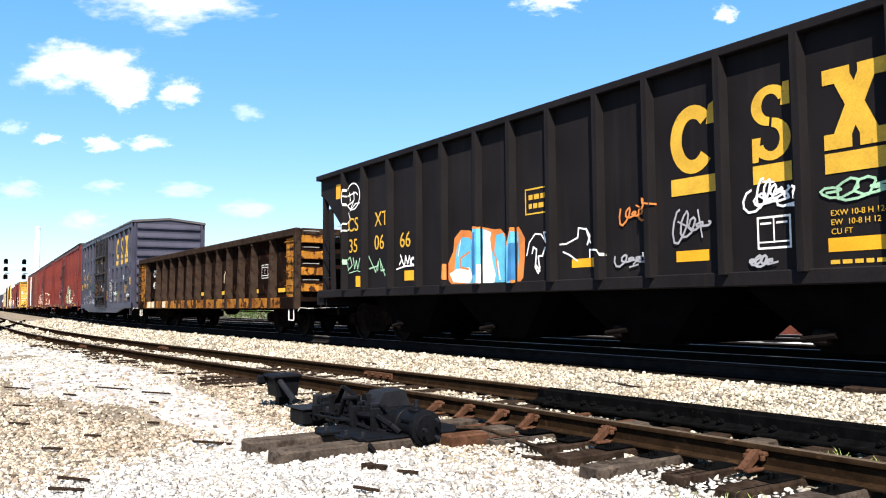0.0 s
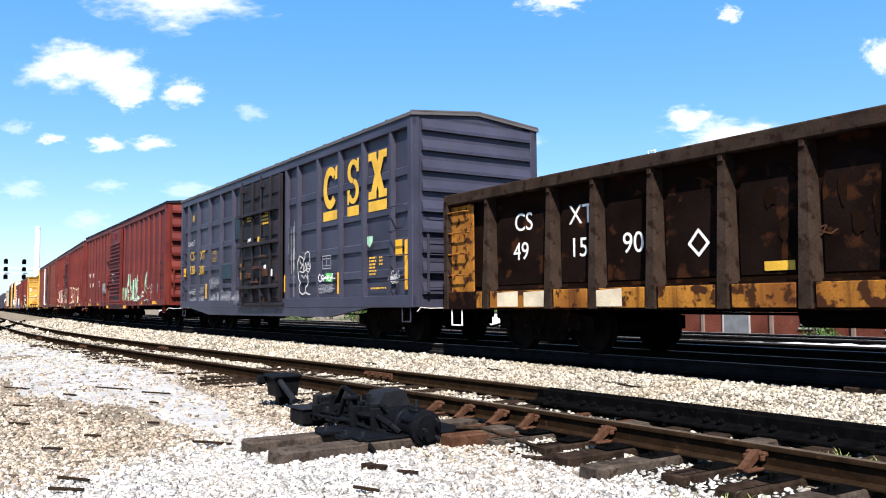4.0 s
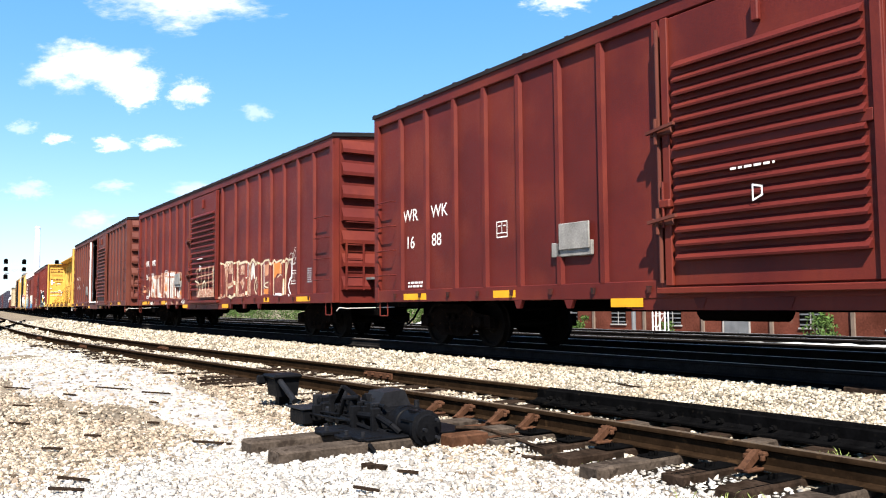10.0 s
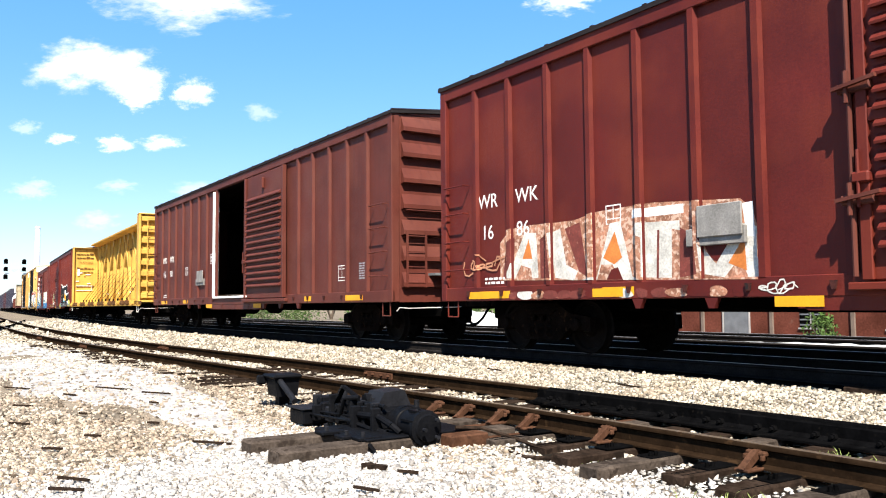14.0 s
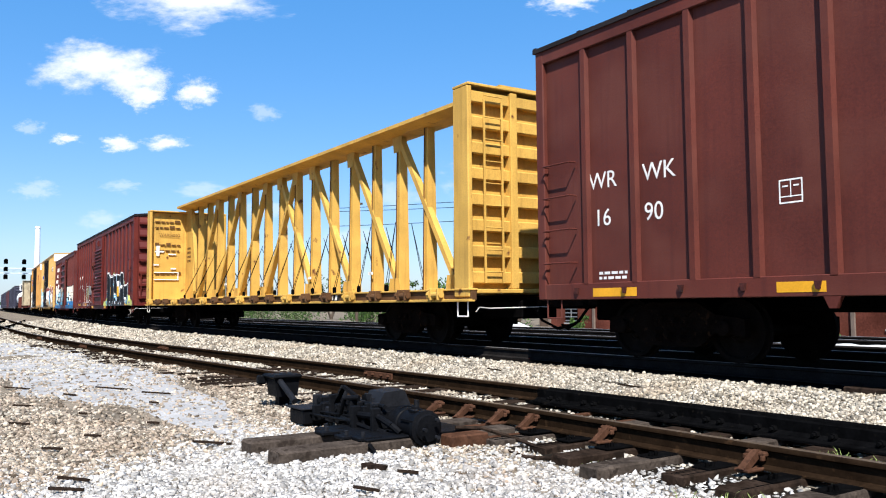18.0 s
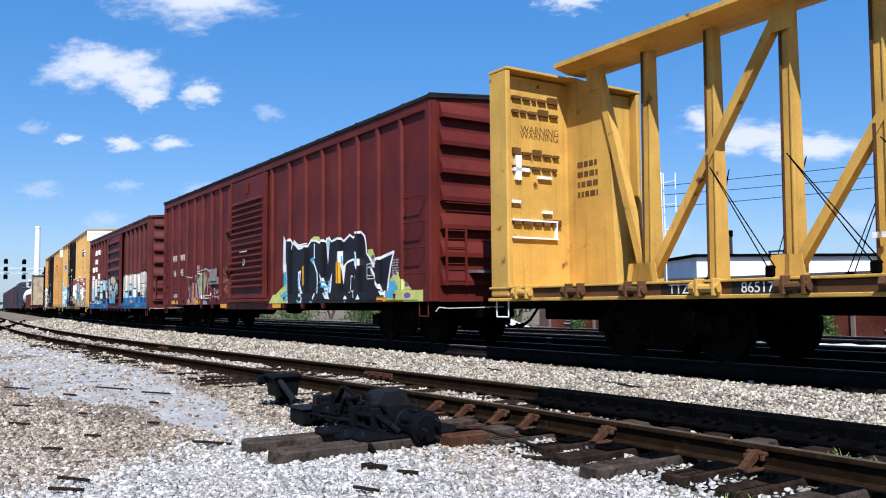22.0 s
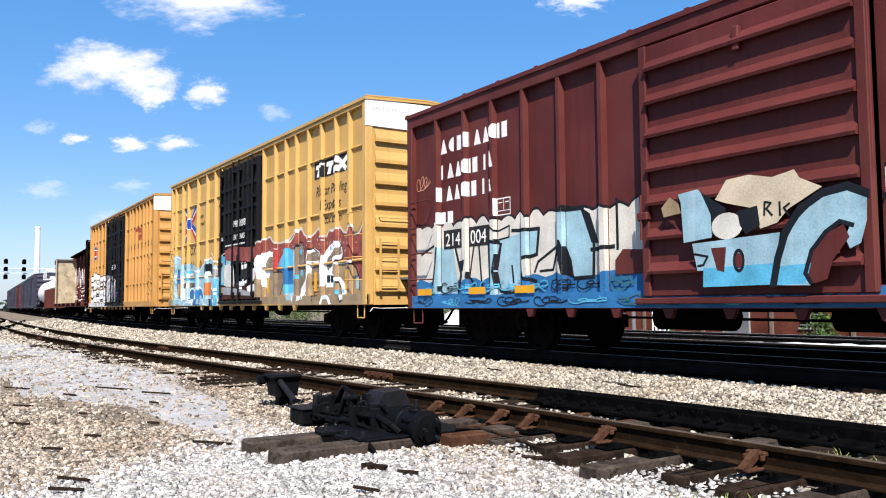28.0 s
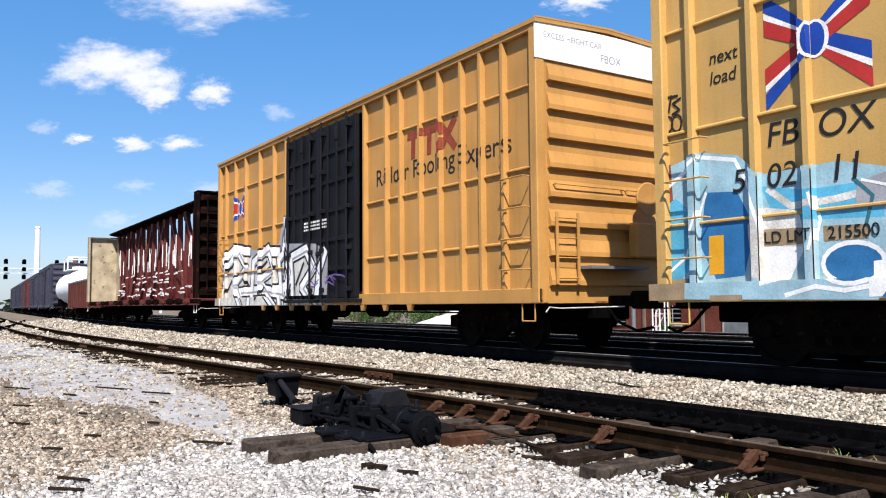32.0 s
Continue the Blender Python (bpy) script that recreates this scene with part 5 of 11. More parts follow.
        G.oval(5.17, 1.28, 0.07, 0.06, "spray_pale")
        G.oval(5.24, 1.20, 0.06, 0.04, "spray_pale")
        G.oval(5.60, 1.34, 0.05, 0.05, "spray_pale")
        G.oval(5.70, 1.41, 0.05, 0.05, "spray_pale")
        G.oval(5.67, 1.25, 0.05, 0.04, "spray_pale")
        G.oval(6.45, 1.42, 0.04, 0.04, "spray_pale")
        G.oval(6.42, 1.30, 0.05, 0.05, "spray_pale")
        G.put(car, "faded mint green graffiti")
    elif kind == "B":
        G.shape([(-7.97, 1.19), (-7.96, 1.82), (-7.70, 2.02), (-7.40, 2.06), (-6.48, 2.04), (-6.14, 2.04), (-5.65, 2.12), (-5.26, 2.13), (-4.61, 2.14), (-3.21, 2.04), (-3.05, 1.90), (-2.95, 1.57), (-2.96, 1.06)], "spray_fade")
        G.shape([(-7.89, 1.22), (-7.80, 1.76), (-7.56, 1.90), (-7.61, 1.21)], "spray_rose")
        G.shape([(-6.93, 1.81), (-6.73, 1.90), (-6.64, 1.19), (-6.93, 1.19)], "spray_rose")
        G.shape([(-6.34, 1.93), (-6.01, 2.00), (-5.86, 1.17), (-6.05, 1.27)], "spray_rose")
        G.shape([(-7.77, 1.22), (-7.31, 1.94), (-7.02, 1.92), (-6.98, 1.20), (-7.13, 1.20), (-7.16, 1.36), (-7.41, 1.42), (-7.57, 1.21)], "spray_pale")
        G.shape([(-7.37, 1.52), (-7.21, 1.83), (-7.12, 1.51)], "spray_orange")
        G.shape([(-6.70, 1.88), (-6.45, 1.94), (-6.32, 1.38), (-6.07, 1.27), (-6.16, 1.14), (-6.58, 1.19)], "spray_pale")
        G.shape([(-5.99, 1.14), (-5.67, 1.18), (-5.39, 1.93), (-5.19, 1.94), (-4.98, 1.16), (-4.84, 1.11), (-5.21, 1.12), (-5.35, 1.34), (-5.58, 1.35), (-5.67, 1.13)], "spray_pale")
        G.shape([(-5.54, 1.44), (-5.30, 1.81), (-5.17, 1.43), (-5.32, 1.34)], "spray_orange")
        G.shape([(-5.38, 1.27), (-5.25, 1.30), (-5.16, 1.12), (-5.48, 1.13)], "boxcar_red")
        G.shape([(-4.96, 2.08), (-4.07, 2.07), (-4.07, 1.95), (-4.97, 1.96)], "spray_white")
        G.shape([(-4.92, 1.89), (-4.14, 1.86), (-4.14, 1.73), (-4.27, 1.76), (-4.29, 1.12), (-4.77, 1.14), (-4.76, 1.68), (-4.93, 1.74)], "spray_pale")
        G.stroke([(-4.50, 1.75), (-4.53, 1.13)], 0.04, "spray_rose")
        G.shape([(-4.14, 1.77), (-3.89, 1.63), (-3.84, 1.15), (-4.16, 1.12)], "spray_rose")
        G.shape([(-3.83, 1.62), (-3.22, 1.67), (-3.47, 1.27), (-3.65, 1.32)], "boxcar_red")
        G.shape([(-3.83, 1.54), (-3.59, 1.27), (-3.22, 1.75), (-3.00, 1.69), (-2.96, 1.09), (-3.13, 1.09), (-3.23, 1.34), (-3.47, 1.10), (-3.78, 1.15)], "spray_pale")
        G.shape([(-3.41, 1.27), (-3.17, 1.58), (-3.15, 1.17)], "spray_orange")
        G.shape([(-3.19, 1.98), (-3.04, 1.99), (-3.02, 1.57), (-3.14, 1.58)], "spray_white")
        E = Paint(low)
        for i in range(15):
            x = -7.55 + 0.31 * i
            E.blob(x, 0.93, rnd.uniform(0.1, 0.22), 0.06, rnd.choice(("spray_pale", "spray_fade", "boxcar_red", "spray_rose")), rnd, 14, 0.2)
        E.scrawl(-2.95, -2.5, 0.88, 1.05, "spray_pale", rnd, 0.016, 4)
        for x in (-8.5, -5.4):
            E.shape([(x - 0.3, 0.885), (x + 0.3, 0.885), (x + 0.3, 1.005), (x - 0.3, 1.005)], "reflector")
        E.put(car, "faded pink paint on the sill")
        G.begin()
        G.shape([(-0.64, 1.02), (-0.33, 1.37), (1.41, 1.35), (1.62, 1.10), (1.61, 1.02)], "spray_fade")
        G.stroke([(-0.57, 1.98), (-0.55, 1.08)], 0.06, "spray_fade")
        G.stroke([(-0.12, 2.00), (-0.10, 1.06)], 0.06, "spray_fade")
        G.stroke([(0.30, 2.01), (0.32, 1.05)], 0.06, "spray_fade")
        G.stroke([(0.70, 2.03), (0.71, 1.05)], 0.06, "spray_fade")
        G.stroke([(1.08, 2.04), (1.09, 1.04)], 0.06, "spray_fade")
        G.stroke([(1.43, 2.05), (1.44, 1.03)], 0.06, "spray_fade")
        G.stroke([(-0.64, 2.03), (-0.12, 2.04), (0.47, 2.05), (1.02, 2.06), (1.48, 2.07)], 0.04, "spray_fade")
        G.stroke([(-0.65, 1.77), (-0.13, 1.79), (0.47, 1.81), (1.02, 1.83), (1.48, 1.85)], 0.04, "spray_fade")
        G.stroke([(-0.65, 1.51), (-0.14, 1.53), (0.46, 1.57), (1.01, 1.59), (1.47, 1.62)], 0.04, "spray_fade")
        G.stroke([(-0.71, 1.95), (-0.53, 2.05), (-0.12, 2.07)], 0.04, "spray_fade")
        G.stroke([(-0.78, 1.65), (-0.39, 1.57), (-0.29, 1.37), (-0.47, 1.07)], 0.05, "spray_cream")
        G.stroke([(0.05, 1.31), (0.11, 1.58), (0.28, 1.62), (0.41, 1.50), (0.39, 1.16)], 0.05, "spray_cream")
        G.stroke([(1.41, 1.45), (1.58, 1.28), (1.74, 1.06)], 0.05, "spray_cream")
        G.stroke([(1.61, 2.08), (1.59, 1.56)], 0.06, "spray_cream")
        G.stroke([(1.59, 1.56), (1.72, 1.50), (1.88, 1.27), (1.86, 1.09)], 0.05, "spray_cream")
        G.begin()
        G.shape([(1.32, 1.18), (1.26, 2.01), (1.58, 2.15), (2.56, 2.11), (3.78, 2.08), (4.09, 2.12), (4.91, 2.05), (5.64, 2.08), (6.60, 2.01), (6.82, 2.03), (6.87, 1.87), (6.73, 1.09), (6.51, 1.07)], "spray_rose")
        G.stroke([(4.62, 2.01), (4.58, 1.60)], 0.07, "spray_cream")
        G.oval(4.57, 1.58, 0.13, 0.05, "spray_cream")
        G.oval(4.55, 1.35, 0.18, 0.20, "spray_cream", 0.05)
        G.oval(4.54, 1.33, 0.14, 0.14, "boxcar_red")
        G.stroke([(4.91, 1.99), (4.93, 1.11)], 0.06, "spray_cream")
        G.stroke([(5.11, 2.02), (5.12, 1.13)], 0.05, "spray_pale")
        G.shape([(5.14, 1.93), (5.64, 1.97), (5.63, 1.63), (5.17, 1.57)], "spray_peach")
        G.shape([(5.17, 1.61), (5.63, 1.67), (5.63, 1.42), (5.17, 1.39)], "spray_rose")
        G.oval(5.38, 1.37, 0.22, 0.07, "spray_cream", 0.04)
        G.shape([(5.12, 1.26), (5.62, 1.27), (5.62, 1.12), (5.12, 1.13)], "spray_orange")
        G.shape([(5.83, 1.96), (6.19, 1.97), (6.54, 1.90), (6.56, 1.65), (6.30, 1.65), (6.13, 1.67), (5.88, 1.53)], "spray_orange")
        G.shape([(6.12, 1.64), (6.53, 1.61), (6.55, 1.25), (6.11, 1.27)], "spray_rose")
        G.stroke([(5.83, 1.96), (5.84, 1.11)], 0.05, "spray_cream")
        G.stroke([(6.31, 1.92), (6.30, 1.63)], 0.025, "spray_cream")
        G.stroke([(6.12, 1.56), (6.30, 1.63), (6.49, 1.58)], 0.03, "spray_cream")
        G.stroke([(5.99, 1.11), (6.55, 1.09)], 0.06, "spray_white")
        G.stroke([(6.71, 1.92), (6.66, 1.09)], 0.08, "spray_cream")
        G.stroke([(6.87, 1.99), (6.72, 1.64)], 0.05, "spray_cream")
        G.stroke([(7.11, 2.00), (7.10, 1.54), (6.96, 1.47)], 0.06, "spray_white")
        G.stroke([(6.96, 1.45), (6.87, 1.32), (6.95, 1.17), (7.08, 1.05)], 0.05, "spray_white")
        G.stroke([(1.26, 1.18), (1.22, 2.01), (1.48, 2.16), (1.68, 2.09), (1.89, 2.16), (2.18, 2.16), (2.37, 1.99), (2.65, 2.07), (2.89, 2.13), (3.02, 2.05), (3.70, 2.09), (4.01, 2.02), (4.17, 2.12), (4.37, 2.06), (4.47, 1.98), (4.76, 2.03), (4.90, 1.93), (5.18, 2.06), (5.64, 2.06)], 0.05, "spray_cream")
        G.stroke([(5.64, 2.06), (5.70, 1.93), (5.89, 2.04), (6.01, 1.96), (6.25, 2.00), (6.43, 2.01), (6.59, 1.91), (6.71, 2.04), (6.87, 1.99), (7.11, 2.00)], 0.05, "spray_cream")
        G.shape([(1.71, 2.02), (1.88, 2.14), (2.03, 2.03), (1.98, 1.05), (1.84, 1.06), (1.82, 1.64)], "spray_fade")
        G.shape([(2.10, 2.05), (2.45, 2.09), (2.61, 1.86), (2.60, 1.59), (2.43, 1.42), (2.03, 1.37), (2.04, 1.48), (2.39, 1.53), (2.46, 1.77), (2.09, 1.80)], "spray_fade")
        G.stroke([(1.71, 2.01), (1.83, 2.16), (1.95, 2.17), (2.06, 2.06), (2.20, 2.15), (2.39, 2.16), (2.58, 2.07), (2.65, 1.94), (2.67, 1.65), (2.51, 1.42), (2.08, 1.36)], 0.06, "spray_cream")
        G.stroke([(2.68, 1.58), (2.77, 1.50), (2.83, 1.30), (2.76, 1.10), (2.54, 1.04), (2.16, 1.12)], 0.06, "spray_cream")
        G.shape([(2.90, 2.10), (3.05, 2.12), (3.05, 1.09), (2.88, 1.09)], "spray_fade")
        G.shape([(3.20, 2.00), (3.66, 2.01), (3.68, 1.73), (3.19, 1.73)], "spray_fade")
        G.shape([(3.13, 1.51), (3.33, 1.58), (3.44, 1.68), (3.50, 1.55), (3.70, 1.47), (3.49, 1.39), (3.38, 1.27), (3.28, 1.40)], "spray_fade")
        G.shape([(3.05, 1.15), (3.66, 1.19), (3.69, 1.08), (3.05, 1.06)], "spray_fade")
        G.stroke([(2.88, 1.09), (2.90, 2.10), (3.05, 2.15), (3.16, 2.07), (3.45, 2.10), (3.80, 2.09)], 0.06, "spray_cream")
        G.stroke([(3.83, 2.08), (3.82, 1.62)], 0.05, "spray_white")
        G.stroke([(3.82, 1.62), (3.85, 1.49), (3.81, 1.13)], 0.05, "spray_cream")
        G.shape([(3.88, 1.06), (3.95, 1.98), (4.06, 1.99), (4.05, 1.06)], "spray_fade")
        G.shape([(4.09, 1.54), (4.12, 1.92), (4.25, 2.07), (4.37, 1.96), (4.41, 1.57), (4.34, 1.57), (4.26, 1.75), (4.17, 1.53)], "spray_pale")
        G.stroke([(3.92, 2.01), (4.05, 2.01), (4.15, 2.12), (4.29, 2.14), (4.41, 2.05), (4.45, 1.97)], 0.06, "spray_cream")
        G.scrawl(7.0, 7.4, 1.8, 2.3, "spray_pale", rnd, 0.015, 2)
        G.scrawl(-8.9, -8.0, 1.2, 1.7, "spray_peach", rnd, 0.03, 4)
        G.put(car, "cream and orange bubble graffiti")
    elif kind == "C":
        frame_box(G, -2.56, -1.84, 2.20, 2.50, "letter_white", 0.02)
        small_lines(G, -2.48, -1.92, 2.26, 2.44, 2, "letter_white")
        small_lines(G, -2.30, -1.85, 3.02, 3.10, 1, "letter_white")
        small_lines(G, -2.35, -1.85, 1.86, 1.92, 1, "letter_white")
        G.put(car, "white door warnings", "marking")
        part("door_frame", Geo().cbox(-1.97, -1.92, -1.66, -1.46, 1.08, 4.5, 0.01), "white_paint", car, "white-painted door post")
        part("door_sill", Geo().cbox(-1.92, 1.2, -1.66, -1.46, 1.04, 1.10, 0.01), "white_paint", car)
        part("load_panel", Geo().cbox(-1.2, -0.5, 1.30, 1.34, 2.6, 3.0, 0.01), "steel_pale", car)
        for i in range(6):
            part("lining_strip", Geo().box(-4.0 + 1.1 * i, -3.93 + 1.1 * i, 1.31, 1.359, 1.2, 4.4), "tie_wood", car)
    else:
        G.shape([(-5.86, 1.55), (-5.67, 1.55), (-5.49, 1.27), (-5.47, 1.01), (-5.81, 1.01)], "spray_fade")
        G.shape([(-5.40, 1.69), (-5.18, 1.84), (-4.89, 1.90), (-4.61, 1.95), (-4.49, 1.71), (-4.49, 1.47), (-4.64, 1.24), (-4.59, 1.08), (-5.20, 1.06), (-5.31, 1.43)], "spray_moss")
        G.shape([(-5.31, 1.39), (-5.08, 1.34), (-4.74, 1.25), (-4.69, 1.09), (-5.20, 1.06)], "spray_grey")
        G.shape([(-4.48, 1.96), (-3.99, 1.91), (-3.95, 1.67), (-4.20, 1.65), (-4.27, 1.30), (-4.43, 1.55)], "spray_halo")
        G.shape([(-6.48, 1.03), (-5.09, 1.00), (-5.09, 0.82), (-6.41, 0.83)], "spray_fade")
        G.shape([(-4.54, 0.99), (-4.18, 0.96), (-4.03, 0.81), (-4.60, 0.82)], "spray_grey")
        G.shape([(-4.80, 1.17), (-4.64, 1.16), (-4.64, 1.04), (-4.81, 1.05)], "spray_white")
        G.stroke([(-6.64, 1.86), (-6.46, 1.83), (-6.18, 1.79), (-5.88, 1.88), (-5.92, 1.64), (-5.90, 1.03)], 0.028, "spray_pale")
        G.stroke([(-6.60, 1.84), (-6.50, 1.40), (-6.34, 1.13), (-6.20, 1.02)], 0.028, "spray_pale")
        G.stroke([(-6.40, 1.49), (-6.31, 1.13)], 0.02, "spray_pale")
        G.stroke([(-6.22, 1.52), (-6.13, 1.12)], 0.02, "spray_pale")
        G.stroke([(-6.03, 1.56), (-6.00, 1.12)], 0.02, "spray_pale")
        G.stroke([(-5.86, 1.59), (-5.65, 1.58), (-5.49, 1.27), (-5.44, 1.02)], 0.03, "spray_pale")
        G.stroke([(-5.66, 1.86), (-5.48, 1.86), (-5.42, 1.61), (-5.25, 1.35), (-5.20, 1.02)], 0.03, "spray_pale")
        G.stroke([(-5.66, 1.86), (-5.55, 1.53), (-5.44, 1.19)], 0.03, "spray_pale")
        G.stroke([(-5.38, 1.94), (-5.12, 1.88), (-4.89, 1.98), (-4.70, 2.03), (-4.56, 2.01), (-4.52, 2.06), (-4.29, 2.00), (-3.99, 1.94), (-3.69, 1.94), (-3.57, 1.90)], 0.035, "spray_pale")
        G.stroke([(-4.50, 1.98), (-4.41, 1.70), (-4.31, 1.46), (-4.27, 1.23)], 0.03, "spray_pale")
        G.stroke([(-4.22, 1.73), (-4.28, 1.50)], 0.03, "spray_pale")
        G.stroke([(-4.58, 1.16), (-3.92, 1.15)], 0.035, "spray_pale")
        G.stroke([(-4.53, 1.06), (-3.91, 1.06), (-3.92, 1.21), (-4.11, 1.45)], 0.03, "spray_pale")
        G.stroke([(-3.81, 1.51), (-3.69, 1.68), (-3.69, 1.94)], 0.028, "spray_pale")
        G.stroke([(-3.82, 1.28), (-3.74, 1.06), (-3.68, 0.97)], 0.028, "spray_pale")
        G.stroke([(-4.78, 1.93), (-4.81, 1.21)], 0.03, "spray_pale")
        G.stroke([(-5.18, 1.76), (-5.01, 1.58), (-5.14, 1.34)], 0.02, "spray_pale")
        G.stroke([(-4.62, 1.87), (-4.52, 1.55), (-4.65, 1.32)], 0.02, "spray_pale")
        G.stroke([(-3.61, 1.35), (-3.49, 1.38), (-3.56, 1.29), (-3.47, 1.21), (-3.59, 1.19)], 0.02, "spray_pale")
        G.stroke([(-3.40, 1.35), (-3.36, 1.21), (-3.27, 1.33), (-3.23, 1.20), (-3.12, 1.32), (-3.07, 1.20), (-2.98, 1.28)], 0.02, "spray_pale")
        G.stroke([(-3.62, 1.13), (-3.28, 1.09), (-3.02, 1.14), (-2.87, 1.11), (-2.94, 1.02), (-3.02, 1.08)], 0.02, "spray_pale")
        G.begin()
        for k in range(3):
            G.scrawl(-2.6, -1.95, 1.2 + 0.3 * k, 1.45 + 0.28 * k, "spray_peach", rnd, 0.018, 5)
        G.begin()
        G.shape([(2.30, 2.66), (2.53, 2.43), (2.78, 2.55), (2.99, 2.34), (2.98, 2.50), (3.27, 2.36), (4.06, 2.35), (4.06, 1.83), (3.58, 0.81), (2.65, 0.81), (2.26, 1.76)], "spray_white")
        G.shape([(2.45, 2.48), (2.78, 2.47), (2.99, 2.28), (3.96, 2.27), (3.96, 1.91), (3.48, 0.81), (2.75, 0.83), (2.67, 1.70), (2.45, 1.92)], "spray_black")
        G.shape([(2.31, 1.67), (2.64, 1.70), (2.68, 1.27), (2.32, 1.24)], "spray_cyan")
        G.shape([(1.36, 0.82), (1.71, 1.08), (2.27, 1.29), (2.67, 1.36), (2.71, 0.81), (2.06, 0.69)], "spray_lime")
        G.oval(2.46, 1.07, 0.22, 0.10, "spray_cyan")
        G.shape([(3.99, 2.41), (4.23, 2.49), (4.52, 2.47), (4.75, 2.33), (4.44, 2.22)], "spray_lime")
        G.shape([(7.03, 1.99), (7.27, 2.00), (7.37, 1.84), (7.36, 1.70), (7.16, 1.68)], "spray_lime")
        G.oval(7.28, 1.82, 0.07, 0.05, "spray_violet")
        G.shape([(7.96, 0.90), (8.01, 1.31), (8.22, 1.46), (8.41, 1.47), (8.58, 1.28), (8.83, 1.14), (9.22, 0.89), (7.96, 0.90)], "spray_lime")
        G.oval(8.25, 1.43, 0.06, 0.03, "spray_violet")
        G.oval(8.69, 1.20, 0.08, 0.05, "spray_violet")
        G.oval(8.82, 0.98, 0.13, 0.06, "spray_violet")
        G.shape([(7.97, 1.27), (8.21, 1.30), (8.32, 1.16), (8.31, 0.93), (7.96, 0.93)], "spray_cyan")
        G.shape([(2.86, 2.18), (2.86, 2.40), (3.39, 2.21), (3.94, 2.37), (4.66, 2.34), (4.93, 2.31), (5.04, 1.73), (5.12, 2.38), (5.74, 2.34), (5.76, 0.93), (2.85, 0.98)], "spray_black")
        G.shape([(5.74, 2.30), (5.95, 2.25), (6.24, 2.40), (6.42, 2.29), (6.56, 2.41), (6.74, 2.40), (6.91, 2.30), (6.99, 2.03), (7.07, 1.83), (7.25, 1.64), (7.28, 1.27), (7.50, 1.05), (7.54, 0.90), (5.76, 0.93)], "spray_black")
        G.shape([(7.30, 1.63), (7.52, 1.72), (8.15, 1.87), (8.02, 1.58), (7.88, 0.97), (7.50, 0.98)], "spray_black")
        G.stroke([(2.84, 2.27), (2.91, 2.43), (3.31, 2.24), (3.87, 2.28), (4.10, 2.41), (4.38, 2.37), (4.66, 2.28), (4.79, 2.35), (4.97, 2.30)], 0.05, "spray_white")
        G.stroke([(5.10, 2.41), (5.23, 2.30), (5.47, 2.33), (5.74, 2.33), (5.89, 2.26), (6.19, 2.38), (6.38, 2.30), (6.52, 2.40), (6.74, 2.40), (6.91, 2.30), (6.97, 2.14), (7.00, 1.92), (7.17, 1.79), (7.30, 1.65)], 0.05, "spray_white")
        G.shape([(4.94, 2.40), (5.16, 2.40), (5.05, 1.76)], "spray_white")
        G.shape([(5.01, 2.35), (5.10, 2.35), (5.05, 1.99)], "spray_cyan")
        G.stroke([(4.27, 2.29), (4.27, 1.95)], 0.05, "spray_white")
        G.shape([(4.01, 1.94), (4.22, 1.97), (4.22, 1.78)], "spray_cyan")
        G.stroke([(4.22, 1.88), (4.43, 1.59), (4.46, 1.32), (4.42, 1.09), (4.30, 0.96)], 0.055, "spray_white")
        G.shape([(3.28, 1.65), (3.48, 1.69), (3.39, 1.36), (3.55, 1.08), (3.68, 0.97), (3.50, 0.97), (3.30, 1.26)], "spray_white")
        G.shape([(3.33, 1.60), (3.43, 1.63), (3.39, 1.41)], "spray_cyan")
        G.shape([(4.68, 1.58), (5.03, 1.21), (5.28, 1.56), (5.22, 1.20), (5.15, 1.01), (5.02, 0.95), (4.90, 1.05)], "spray_white")
        G.shape([(4.78, 1.41), (5.03, 1.12), (5.21, 1.39), (5.09, 1.08)], "spray_cyan")
        G.shape([(5.68, 2.03), (5.84, 2.04), (5.86, 1.67), (6.00, 1.72), (5.88, 1.26), (5.78, 1.59), (5.67, 1.77)], "spray_white")
        G.shape([(5.71, 1.93), (5.82, 1.92), (5.84, 1.75), (5.73, 1.76)], "spray_cyan")
        G.stroke([(5.88, 1.67), (6.08, 1.77), (6.32, 1.81), (6.50, 1.81)], 0.045, "spray_white")
        G.shape([(6.46, 1.97), (6.60, 1.98), (6.66, 1.76), (6.63, 1.57), (6.50, 1.74)], "spray_white")
        G.shape([(6.49, 1.91), (6.59, 1.92), (6.61, 1.75), (6.52, 1.79)], "spray_cyan")
        G.stroke([(6.34, 1.43), (6.26, 1.46), (6.23, 1.16), (6.29, 1.07), (6.36, 1.12)], 0.025, "spray_white")
        G.stroke([(6.42, 1.45), (6.46, 1.23), (6.48, 0.96)], 0.025, "spray_white")
        G.stroke([(6.43, 1.23), (6.52, 1.25), (6.52, 1.45)], 0.025, "spray_white")
        G.stroke([(7.28, 1.63), (7.48, 1.76), (8.19, 1.88), (8.07, 1.64), (7.97, 1.31), (7.90, 0.97)], 0.06, "spray_white")
        G.stroke([(7.20, 1.57), (7.51, 1.26), (7.74, 1.03), (7.92, 1.04)], 0.07, "spray_white")
        G.shape([(5.98, 0.93), (6.09, 1.02), (6.18, 0.93)], "spray_white")
        G.shape([(6.59, 0.92), (6.70, 1.03), (6.80, 0.92)], "spray_white")
        G.shape([(5.02, 0.95), (5.15, 1.12), (5.26, 0.94)], "spray_white")
